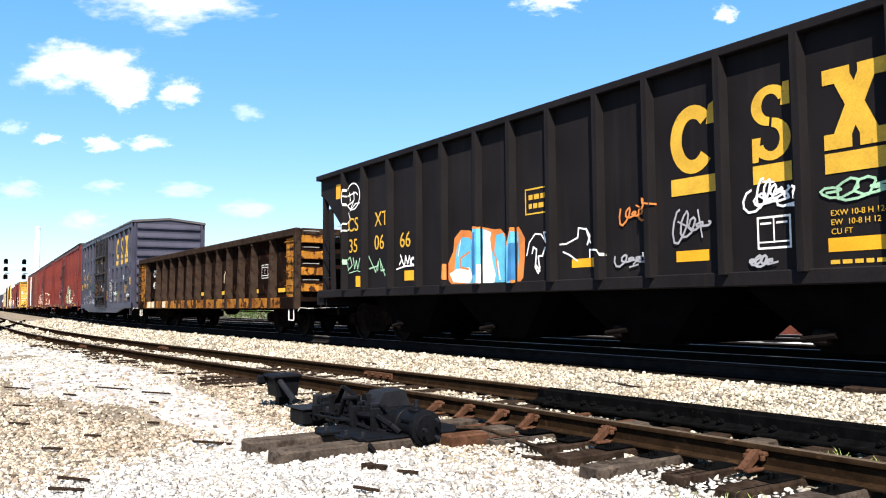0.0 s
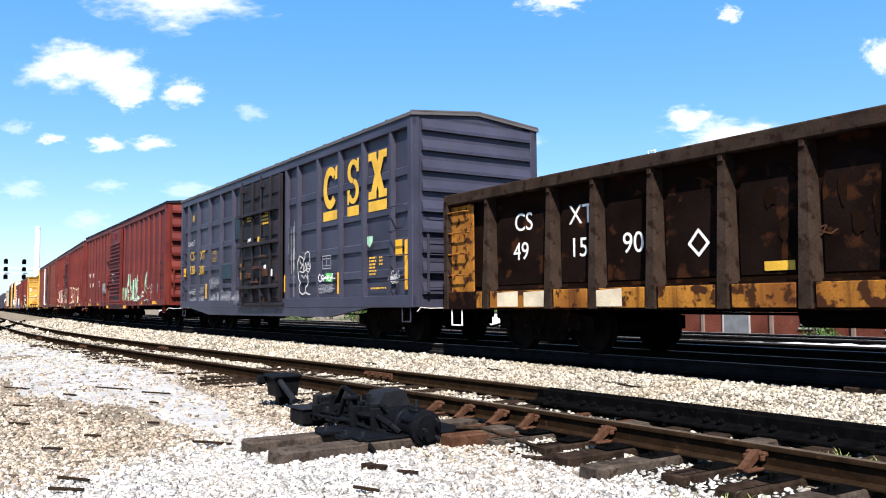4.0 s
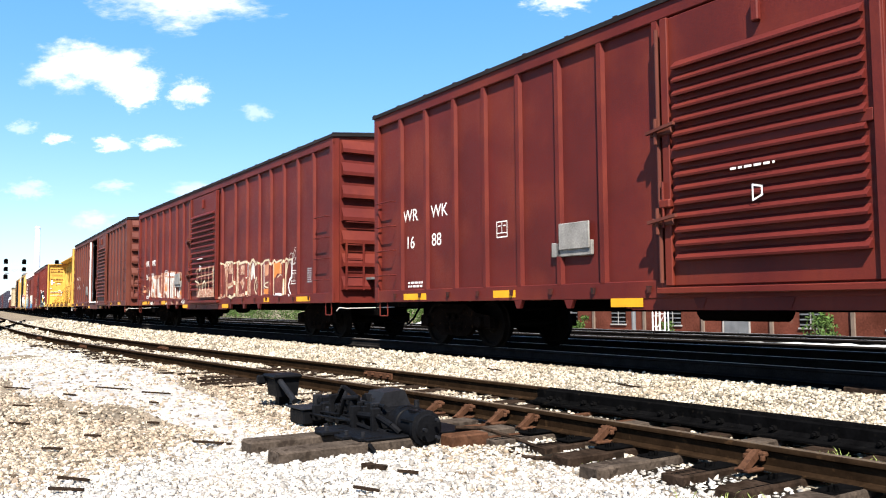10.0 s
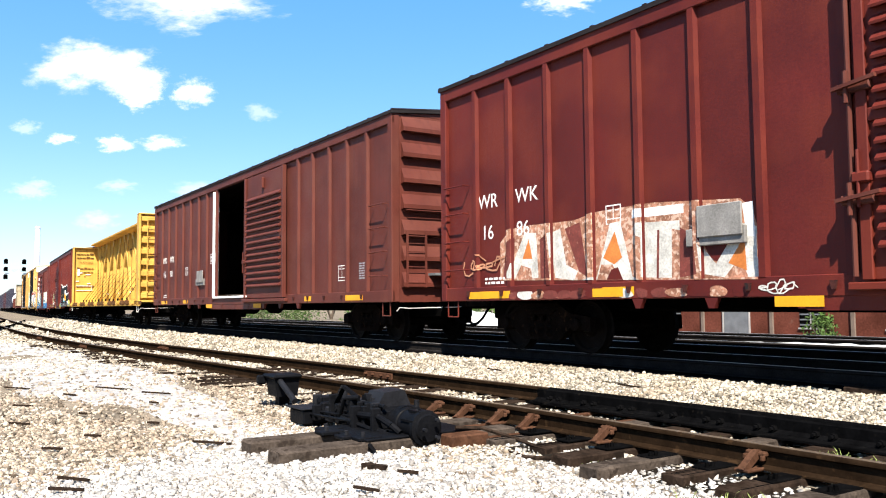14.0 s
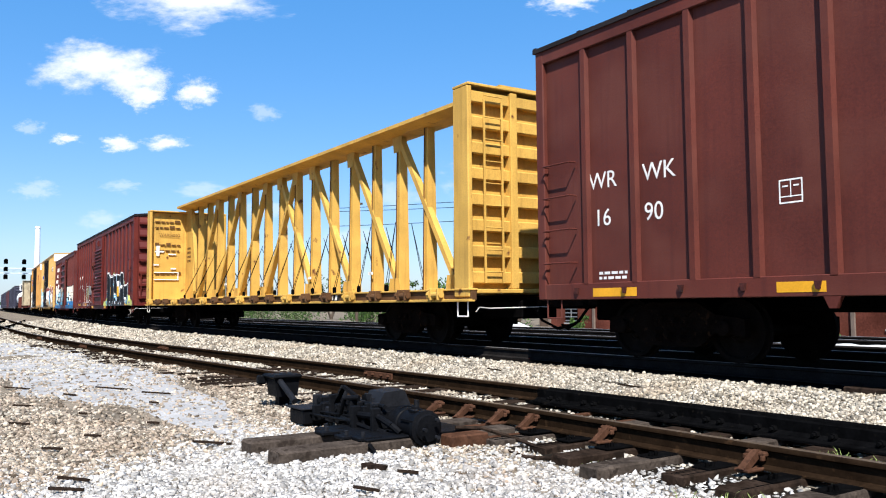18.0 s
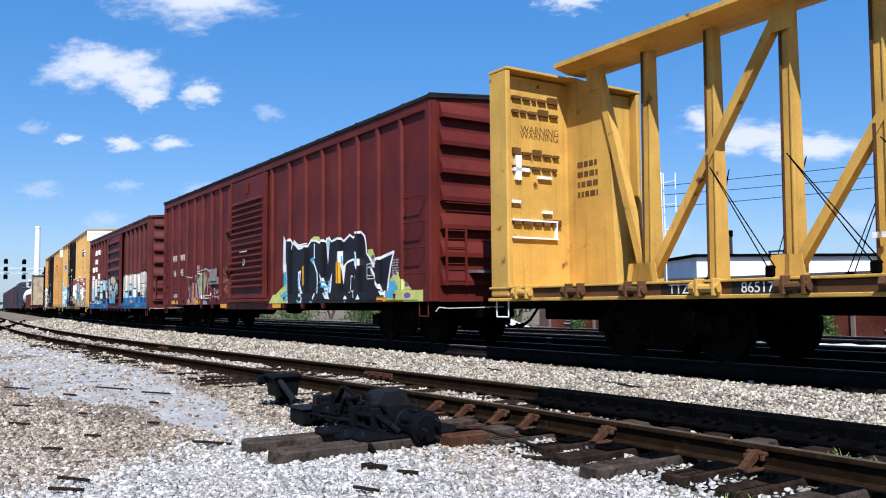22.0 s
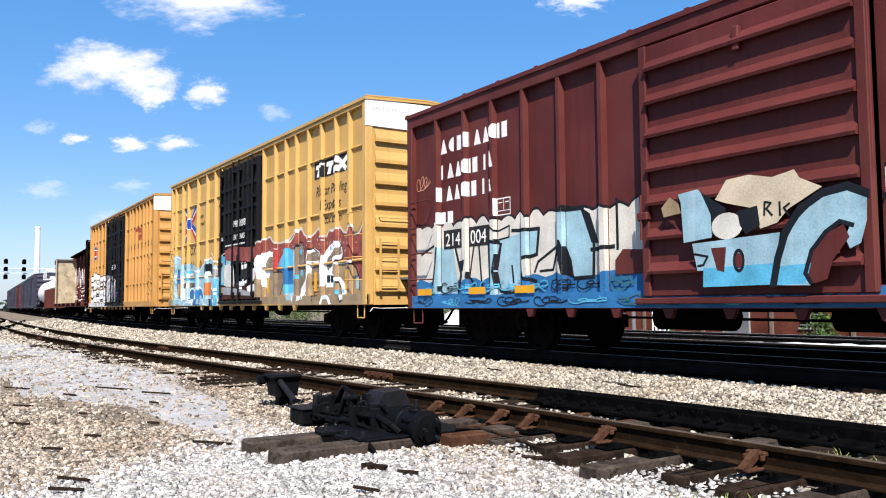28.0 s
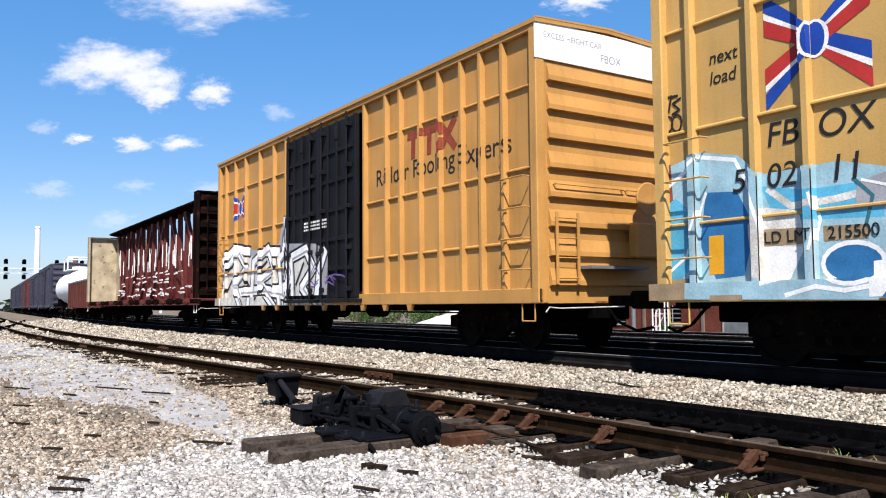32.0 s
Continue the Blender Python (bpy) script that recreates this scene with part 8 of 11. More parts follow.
            G.shape([(5.69, 1.77), (5.77, 1.92), (6.07, 2.07), (6.31, 2.20), (6.49, 2.18), (6.53, 1.99), (6.20, 1.91), (6.02, 1.73), (5.79, 1.61)], "spray_taupe")
            G.stroke([(6.00, 1.62), (6.04, 1.88), (6.23, 2.10), (6.41, 2.19)], 0.06, "spray_white")
            G.stroke([(6.41, 2.28), (6.56, 2.12), (6.60, 1.95), (6.50, 1.83), (6.36, 1.84)], 0.04, "spray_black")
            G.stroke([(6.23, 1.77), (6.57, 1.78), (7.07, 1.78)], 0.06, "spray_white")
            G.shape([(4.87, 1.48), (5.44, 1.44), (5.41, 0.93), (4.85, 0.94)], "spray_tan")
            G.stroke([(4.89, 1.34), (5.39, 1.36)], 0.1, "letter_brown")
            G.stroke([(4.94, 1.21), (5.36, 1.23)], 0.04, "letter_brown")
            G.stroke([(4.98, 1.11), (5.37, 1.13)], 0.04, "letter_brown")
            G.stroke([(5.03, 1.02), (5.37, 1.04)], 0.04, "letter_brown")
            G.shape([(5.69, 1.55), (6.14, 1.53), (6.12, 1.22), (5.69, 1.22)], "spray_white")
            G.shape([(5.73, 1.51), (5.92, 1.51), (5.91, 1.33), (5.73, 1.33)], "letter_black")
            G.shape([(5.94, 1.50), (6.11, 1.50), (6.10, 1.33), (5.94, 1.33)], "letter_black")
            G.shape([(5.48, 0.82), (5.62, 1.02), (5.90, 1.06), (6.05, 0.97), (6.15, 0.83), (6.03, 0.81), (5.89, 0.95), (5.68, 0.93), (5.59, 0.82)], "spray_white")
            G.oval(6.28, 1.31, 0.05, 0.08, "spray_cyan")
            G.oval(6.37, 1.10, 0.04, 0.05, "spray_cyan")
            G.oval(5.94, 2.15, 0.04, 0.05, "spray_cyan")
            G.shape([(6.23, 1.42), (6.42, 1.46), (6.66, 1.32), (6.78, 1.13), (6.74, 0.94), (6.60, 0.88), (6.54, 0.98), (6.50, 1.19), (6.37, 1.34)], "spray_white")
            G.oval(6.60, 1.12, 0.04, 0.05, "spray_cyan")
            G.stroke([(6.37, 1.34), (6.50, 1.19), (6.54, 0.98), (6.60, 0.88), (6.71, 0.91)], 0.035, "spray_black")
            G.stroke([(4.34, 0.92), (4.52, 1.16), (4.65, 1.46)], 0.03, "spray_black")
            G.stroke([(4.98, 1.14), (5.07, 0.91)], 0.03, "spray_black")
            G.oval(4.88, 1.83, 0.07, 0.04, "letter_brown")
            G.shape([(4.78, 1.89), (4.98, 1.89), (4.96, 1.74), (4.80, 1.74)], "spray_white")
            G.stroke([(4.82, 1.85), (4.95, 1.84)], 0.03, "letter_black")
            G.stroke([(4.81, 1.80), (4.94, 1.80)], 0.03, "letter_black")
            G.shape([(6.72, 1.60), (6.88, 1.61), (6.86, 1.15), (6.71, 1.14)], "reflector")
            G.stroke([(7.04, 1.75), (7.27, 1.62), (7.38, 1.42), (7.40, 1.14)], 0.035, "spray_black")
            G.shape([(7.25, 1.48), (7.38, 1.42), (7.39, 1.16), (7.25, 1.16)], "spray_ice")
            G.stroke([(7.64, 1.50), (7.75, 1.58), (7.83, 1.52), (7.85, 1.33)], 0.07, "spray_white")
            G.shape([(7.71, 1.43), (7.84, 1.46), (7.85, 1.27), (7.75, 1.27)], "spray_cyan")
            G.stroke([(6.43, 2.61), (6.65, 2.47), (6.98, 2.45), (7.07, 2.61), (7.22, 2.38), (7.42, 2.42), (7.57, 2.58), (7.75, 2.37), (7.90, 2.51)], 0.05, "spray_pale")
            for i in range(150):
                G.blob(rnd.uniform(1.7, 7.3), rnd.uniform(1.88, 2.42), 0.014, 0.014, "spray_pale", rnd, 6)
            G.begin()
            G.shape([(-7.70, 0.85), (-7.69, 2.36), (-7.05, 2.47), (-6.28, 2.29), (-5.39, 2.31), (-4.59, 2.10), (-3.85, 2.26), (-3.18, 2.32), (-2.93, 2.21), (-2.46, 2.08), (-2.03, 2.20), (-2.07, 0.81)], "spray_ice")
            G.shape([(-7.98, 2.46), (-7.67, 2.59), (-7.19, 2.69), (-6.66, 2.57), (-6.39, 2.34), (-6.15, 2.17), (-5.78, 2.07), (-5.43, 2.08), (-5.10, 2.11), (-4.90, 2.13), (-4.96, 0.81), (-8.03, 0.84)], "spray_ice")
            G.shape([(-8.00, 2.57), (-7.69, 2.61), (-7.66, 2.06), (-7.97, 1.99)], "spray_dust")
            G.shape([(-7.98, 1.97), (-7.62, 2.15), (-7.38, 1.95), (-7.33, 1.28), (-7.60, 1.05), (-8.01, 1.21)], "spray_cyan")
            G.shape([(-7.14, 2.17), (-6.68, 2.13), (-6.45, 1.68), (-6.61, 1.11), (-7.02, 1.08), (-7.25, 1.51)], "spray_blue")
            G.shape([(-6.35, 2.15), (-5.78, 2.04), (-5.19, 2.05), (-4.90, 2.04), (-4.92, 1.66), (-5.71, 1.70), (-6.17, 1.74)], "spray_cyan")
            G.shape([(-6.55, 1.71), (-6.34, 1.90), (-5.88, 1.82), (-5.79, 1.38), (-6.27, 1.02), (-6.51, 1.11)], "spray_pale")
            G.stroke([(-7.78, 2.29), (-7.21, 2.63), (-6.70, 2.52), (-6.47, 2.08), (-6.33, 1.65)], 0.05, "spray_white")
            G.stroke([(-7.95, 1.06), (-7.47, 1.38), (-7.14, 2.16)], 0.04, "spray_white")
            G.stroke([(-6.25, 2.10), (-5.97, 1.88), (-5.44, 1.90), (-4.91, 1.97)], 0.08, "spray_pale")
            G.shape([(-6.34, 1.44), (-5.81, 1.41), (-6.01, 1.05), (-6.35, 0.98)], "spray_white")
            G.oval(-5.27, 1.20, 0.33, 0.21, "spray_blue")
            G.oval(-5.27, 1.20, 0.34, 0.22, "spray_white", 0.05)
            G.stroke([(-6.01, 0.87), (-5.65, 0.96), (-5.32, 0.91), (-5.00, 0.96)], 0.05, "spray_white")
            G.stroke([(-5.70, 1.99), (-5.62, 1.69), (-5.72, 1.37)], 0.04, "spray_white")
            G.shape([(-7.11, 1.62), (-6.89, 1.62), (-6.90, 1.14), (-7.12, 1.14)], "reflector")
            G.shape([(-6.35, 1.64), (-5.77, 1.62), (-5.78, 1.44), (-6.35, 1.44)], "spray_tan")
            G.shape([(-5.59, 1.62), (-5.08, 1.60), (-5.09, 1.45), (-5.59, 1.45)], "spray_tan")
            G.shape([(-8.03, 1.09), (-7.43, 1.10), (-7.44, 0.83), (-8.03, 0.82)], "spray_tan")
            G.shape([(-7.05, 0.88), (-6.58, 0.88), (-6.58, 0.80), (-7.05, 0.80)], "spray_tan")
            G.shape([(-4.90, 2.12), (-4.51, 2.04), (-4.60, 1.81), (-5.23, 1.76), (-5.19, 2.05)], "spray_grey")
            G.shape([(-2.94, 2.11), (-2.23, 2.00), (-2.03, 2.04), (-2.04, 1.76), (-2.71, 1.73), (-2.92, 1.87)], "spray_grey")
            G.shape([(-3.84, 1.76), (-3.75, 2.10), (-3.38, 2.23), (-3.06, 2.18), (-2.89, 1.95), (-2.97, 1.72), (-3.19, 1.93), (-3.45, 1.98), (-3.66, 1.73)], "spray_black")
            G.shape([(-3.66, 1.73), (-3.45, 1.96), (-3.19, 1.93), (-3.07, 1.73)], "spray_white")
            G.shape([(-2.59, 1.68), (-2.27, 1.57), (-2.21, 0.93), (-2.38, 0.81), (-2.61, 0.85)], "spray_cyan")
            G.shape([(-5.05, 1.21), (-4.58, 1.25), (-4.56, 0.85), (-5.06, 0.84)], "spray_white")
            G.shape([(-4.93, 0.84), (-4.53, 1.34), (-4.23, 1.42), (-3.95, 1.23), (-4.03, 0.83)], "spray_blue")
            G.shape([(-4.54, 0.87), (-4.34, 1.19), (-4.17, 1.14), (-4.20, 0.87)], "spray_ice")
            G.stroke([(-4.68, 1.39), (-4.42, 1.45), (-4.13, 1.37), (-3.94, 1.14), (-4.09, 0.85)], 0.045, "spray_white")
            G.stroke([(-3.88, 1.09), (-3.62, 0.86), (-3.29, 0.83)], 0.03, "spray_white")
            G.shape([(-3.66, 1.57), (-3.14, 1.59), (-3.15, 1.16), (-3.61, 1.17)], "spray_orange")
            G.shape([(-3.80, 1.58), (-3.65, 1.59), (-3.58, 1.13), (-3.75, 0.95)], "spray_white")
            G.shape([(-3.11, 1.37), (-2.78, 1.10), (-2.67, 0.82), (-3.04, 0.82)], "spray_blue")
            G.shape([(-3.09, 1.11), (-2.91, 1.07), (-2.88, 0.82), (-3.07, 0.82)], "spray_black")
            G.stroke([(-3.11, 1.39), (-2.78, 1.15), (-2.61, 0.85)], 0.035, "spray_white")
            G.stroke([(-2.47, 1.59), (-2.62, 1.27), (-2.47, 0.93)], 0.03, "spray_white")
            G.shape([(-2.20, 1.25), (-2.06, 1.32), (-2.07, 0.82), (-2.20, 0.82)], "spray_white")
            G.stroke([(-4.52, 1.98), (-4.07, 2.17), (-3.65, 2.31), (-3.18, 2.39), (-2.99, 2.29), (-2.70, 2.04), (-2.24, 1.96), (-2.03, 2.04)], 0.05, "spray_white")
            G.stroke([(-3.11, 2.56), (-2.81, 2.28), (-2.34, 2.19), (-2.03, 2.28)], 0.04, "spray_white")
            G.stroke([(-5.23, 2.10), (-5.03, 1.89), (-5.11, 1.60)], 0.04, "spray_teal")
            G.stroke([(-5.14, 2.07), (-4.83, 1.97), (-4.52, 2.01)], 0.03, "spray_white")
            T.stroke([(-7.97, 3.52), (-7.86, 3.56), (-7.79, 3.43), (-7.90, 3.35), (-7.97, 3.50)], 0.035, "letter_black")
            T.stroke([(-7.74, 3.51), (-7.56, 3.50)], 0.035, "letter_black")
            T.stroke([(-7.66, 3.52), (-7.71, 3.31)], 0.035, "letter_black")
            T.stroke([(-7.51, 3.46), (-7.64, 3.41), (-7.53, 3.31), (-7.65, 3.27)], 0.03, "letter_black")
            T.stroke([(-7.99, 3.30), (-7.97, 3.06), (-7.85, 3.14), (-7.98, 3.29)], 0.035, "letter_black")
            T.oval(-7.72, 3.15, 0.07, 0.10, "letter_black", 0.03)
            T.oval(-7.58, 3.14, 0.08, 0.11, "letter_black", 0.03)
            # swoop over the near door leaf, rust below it
            D = Paint([(dr[0], dr[1], -1.695)])
            scallops(D, dr[0], dr[1], 1.0, 1.42, 1.30, "door_rust", rnd, 0.5, 0.16)
            D.shape([(-1.69, 2.27), (-1.51, 2.36), (-1.21, 2.32), (-1.16, 1.43), (-1.72, 1.46)], "spray_cyan")
            D.shape([(-1.70, 2.07), (-1.41, 2.23), (-1.33, 1.51), (-1.72, 1.53)], "spray_ice")
            D.shape([(-1.16, 2.32), (-0.88, 2.27), (-0.64, 2.11), (-0.75, 2.03), (-1.12, 2.03)], "spray_ice")
            D.shape([(-1.14, 2.00), (-0.84, 2.06), (-0.69, 1.95), (-0.55, 1.53), (-0.53, 1.36), (-1.13, 1.39)], "spray_pale")
            D.shape([(-0.62, 2.00), (-0.49, 2.03), (-0.37, 1.52), (-0.49, 1.46)], "spray_black")
            D.shape([(-0.51, 2.09), (-0.41, 1.93), (-0.33, 1.45), (-0.43, 1.44)], "spray_white")
            D.stroke([(-1.69, 2.34), (-1.30, 2.42), (-0.88, 2.39), (-0.66, 2.29), (-0.53, 2.16)], 0.03, "spray_pale")
            D.shape([(-1.69, 1.38), (-0.56, 1.36), (-0.74, 1.19), (-1.65, 1.19)], "spray_tan")
            D.shape([(0.24, 2.06), (0.35, 2.07), (0.34, 1.90), (0.25, 1.89)], "spray_white")
            D.shape([(0.46, 2.05), (0.64, 2.06), (0.58, 1.92), (0.40, 1.91)], "spray_white")
            D.shape([(0.67, 2.02), (0.78, 2.02), (0.75, 1.93), (0.66, 1.93)], "spray_white")
            D.shape([(-0.10, 1.49), (0.25, 1.51), (0.21, 1.42), (-0.10, 1.39)], "spray_white")
            D.shape([(0.35, 1.57), (0.49, 1.59), (0.45, 1.47), (0.33, 1.46)], "spray_white")
            D.shape([(0.57, 1.52), (0.75, 1.56), (0.73, 1.46), (0.58, 1.44)], "spray_white")
            D.shape([(-0.02, 1.36), (0.32, 1.37), (0.34, 1.29), (-0.04, 1.27)], "spray_white")
            D.shape([(-1.67, 2.94), (-1.44, 2.93), (-1.44, 2.81), (-1.68, 2.83)], "spray_white")
            D.shape([(-1.26, 2.50), (-0.60, 2.60), (0.10, 2.54), (1.05, 2.48), (1.56, 2.47), (1.55, 2.02), (-1.17, 2.20)], "spray_dust")
            D.shape([(-1.33, 2.06), (-0.79, 2.07), (-0.47, 1.94), (-0.40, 1.38), (-1.28, 1.42)], "spray_pale")
            D.shape([(1.11, 1.83), (1.48, 1.90), (1.50, 1.67), (1.25, 1.50), (1.11, 1.56)], "spray_white")
            D.shape([(0.72, 1.34), (1.10, 1.42), (1.47, 1.40), (1.46, 1.13), (0.80, 1.15)], "spray_white")
            D.shape([(-1.38, 1.38), (0.24, 1.29), (1.03, 1.19), (1.02, 1.09), (-1.38, 1.15)], "spray_grey")
            D.shape([(0.23, 2.04), (0.77, 2.04), (0.76, 1.60), (0.22, 1.57)], "letter_black")
            D.shape([(0.26, 2.00), (0.45, 2.00), (0.45, 1.88), (0.29, 1.87)], "spray_white")
            D.shape([(0.52, 2.01), (0.74, 2.01), (0.70, 1.89), (0.52, 1.88)], "spray_white")
            D.shape([(-0.00, 1.52), (0.57, 1.52), (0.54, 1.39), (0.01, 1.39)], "spray_white")
            D.shape([(-0.62, 1.55), (-0.52, 1.55), (-0.52, 2.02), (-0.62, 2.02)], "reflector")
            D.put(car, "pale blue swoop and rust on the black door")
            for x in (-4.75, -1.95, 5.0, 6.85):
                T.begin()
                T.shape([(x, 1.14), (x + 0.16, 1.14), (x + 0.16, 1.62), (x, 1.62)], "reflector")
            G.put(car, "cyan, white and red graffiti along the lower side")
        else:
            emblem(T, -6.7, -5.5, 3.2, 4.3)
            T.stroke([(5.0, 4.22), (5.48, 3.72)], 0.16, "mark_rust")
            T.stroke([(5.48, 4.22), (5.0, 3.72)], 0.16, "mark_rust")
            for x in (3.8, 4.4):
                T.shape([(x, 4.25), (x + 0.5, 4.25), (x + 0.47, 4.1), (x - 0.02, 4.1)], "mark_rust")
                T.shape([(x + 0.14, 4.1), (x + 0.30, 4.1), (x + 0.28, 3.7), (x + 0.12, 3.7)], "mark_rust")
            over_ribs("Railcar Pooling Experts", 0.37, 2.45, 3.33, "letter_black", car, -1.5045, loc, -1.605, stretch=1.0)
            G.shape([(-8.21, 0.62), (-8.05, 1.95), (-7.02, 2.49), (-4.48, 2.39), (-3.02, 2.46), (-2.75, 3.10), (-2.35, 3.01), (-2.02, 2.40), (-0.23, 2.28), (0.47, 2.05), (0.42, 0.64)], "spray_grey")
            G.shape([(-7.82, 0.64), (-7.66, 1.78), (-6.12, 2.24), (-4.10, 2.23), (-2.51, 2.22), (-0.79, 2.12), (0.10, 1.75), (0.05, 0.66)], "spray_pale")
            G.stroke([(-7.82, 0.73), (-7.38, 1.92), (-6.30, 2.45), (-5.52, 1.91), (-6.54, 1.44), (-5.74, 0.73)], 0.36, "spray_black")
            G.stroke([(-7.67, 2.21), (-6.57, 2.55), (-5.28, 2.39)], 0.36, "spray_black")
            G.stroke([(-5.16, 0.70), (-4.95, 2.04), (-3.81, 2.38), (-3.36, 1.79), (-4.47, 1.50), (-3.13, 0.76)], 0.36, "spray_black")
            G.stroke([(-4.10, 2.32), (-3.02, 2.25)], 0.36, "spray_black")
            G.stroke([(-2.72, 0.70), (-3.01, 2.02), (-2.34, 2.34), (-1.82, 1.71), (-2.26, 0.81)], 0.36, "spray_black")
            G.stroke([(-3.14, 1.23), (-1.82, 1.33)], 0.36, "spray_black")
            G.stroke([(-1.56, 0.73), (-1.70, 2.01), (-0.79, 2.17), (-0.33, 1.69), (-1.02, 1.24), (-0.11, 0.70)], 0.36, "spray_black")
            G.stroke([(-2.67, 2.23), (-2.48, 3.08)], 0.36, "spray_black")
            G.stroke([(-6.09, 1.21), (-4.08, 1.25), (-2.49, 1.09)], 0.36, "spray_black")
            G.stroke([(-0.22, 0.80), (-0.00, 1.63), (0.32, 2.06)], 0.36, "spray_black")
            G.stroke([(-7.82, 0.73), (-7.38, 1.92), (-6.30, 2.45), (-5.52, 1.91), (-6.54, 1.44), (-5.74, 0.73)], 0.24, "spray_white")
            G.stroke([(-7.67, 2.21), (-6.57, 2.55), (-5.28, 2.39)], 0.24, "spray_white")
            G.stroke([(-5.16, 0.70), (-4.95, 2.04), (-3.81, 2.38), (-3.36, 1.79), (-4.47, 1.50), (-3.13, 0.76)], 0.24, "spray_white")
            G.stroke([(-4.10, 2.32), (-3.02, 2.25)], 0.24, "spray_white")
            G.stroke([(-2.72, 0.70), (-3.01, 2.02), (-2.34, 2.34), (-1.82, 1.71), (-2.26, 0.81)], 0.24, "spray_white")
            G.stroke([(-3.14, 1.23), (-1.82, 1.33)], 0.24, "spray_white")
            G.stroke([(-1.56, 0.73), (-1.70, 2.01), (-0.79, 2.17), (-0.33, 1.69), (-1.02, 1.24), (-0.11, 0.70)], 0.24, "spray_white")
            G.stroke([(-2.67, 2.23), (-2.48, 3.08)], 0.24, "spray_white")
            G.stroke([(-6.09, 1.21), (-4.08, 1.25), (-2.49, 1.09)], 0.24, "spray_white")
            G.stroke([(-0.22, 0.80), (-0.00, 1.63), (0.32, 2.06)], 0.24, "spray_white")
            G.stroke([(-7.67, 0.69), (-7.23, 1.87), (-6.17, 2.39), (-5.39, 1.86), (-6.40, 1.40), (-5.61, 0.69)], 0.06, "spray_grey")
            G.stroke([(-5.04, 0.66), (-4.83, 1.99), (-3.69, 2.33), (-3.25, 1.75), (-4.35, 1.46), (-3.03, 0.72)], 0.06, "spray_grey")
            G.stroke([(-2.62, 0.66), (-2.91, 1.97), (-2.24, 2.30), (-1.72, 1.66), (-2.16, 0.77)], 0.06, "spray_grey")
            G.stroke([(-1.47, 0.69), (-1.60, 1.97), (-0.71, 2.13), (-0.25, 1.66), (-0.93, 1.20), (-0.03, 0.67)], 0.06, "spray_grey")
            G.stroke([(-5.96, 1.17), (-3.97, 1.20), (-2.39, 1.05)], 0.06, "spray_grey")
            G.stroke([(-7.35, 1.16), (-6.81, 1.57)], 0.09, "spray_black")
            G.stroke([(-4.61, 0.98), (-4.08, 1.32)], 0.09, "spray_black")
            G.stroke([(-2.53, 1.35), (-2.34, 1.85)], 0.09, "spray_black")
            G.stroke([(-1.38, 1.32), (-0.91, 1.84)], 0.09, "spray_black")
            G.stroke([(-7.19, 1.92), (-6.38, 2.06)], 0.09, "spray_black")
            G.stroke([(-4.47, 1.81), (-3.87, 2.03)], 0.09, "spray_black")
            G.stroke([(-0.78, 0.87), (-0.44, 1.06)], 0.09, "spray_black")
            G.stroke([(-5.85, 1.78), (-5.34, 1.41)], 0.09, "spray_black")
            G.stroke([(-1.94, 0.80), (-1.75, 1.33)], 0.09, "spray_black")
            for i in range(8):
                x, z = rnd.uniform(-0.6, 1.2), rnd.uniform(1.0, 1.6)
                G.stroke([(x, z), (x + 0.25, z + rnd.uniform(-0.2, 0.3)), (x + 0.5, z + rnd.uniform(-0.1, 0.1))], 0.035, "spray_violet")
            small_lines(T, -0.9, 0.4, 2.60, 2.85, 3, "letter_white")
            G.put(car, "black and white tangled graffiti")
        T.put(car, "emblem and reflector strips", "marking")


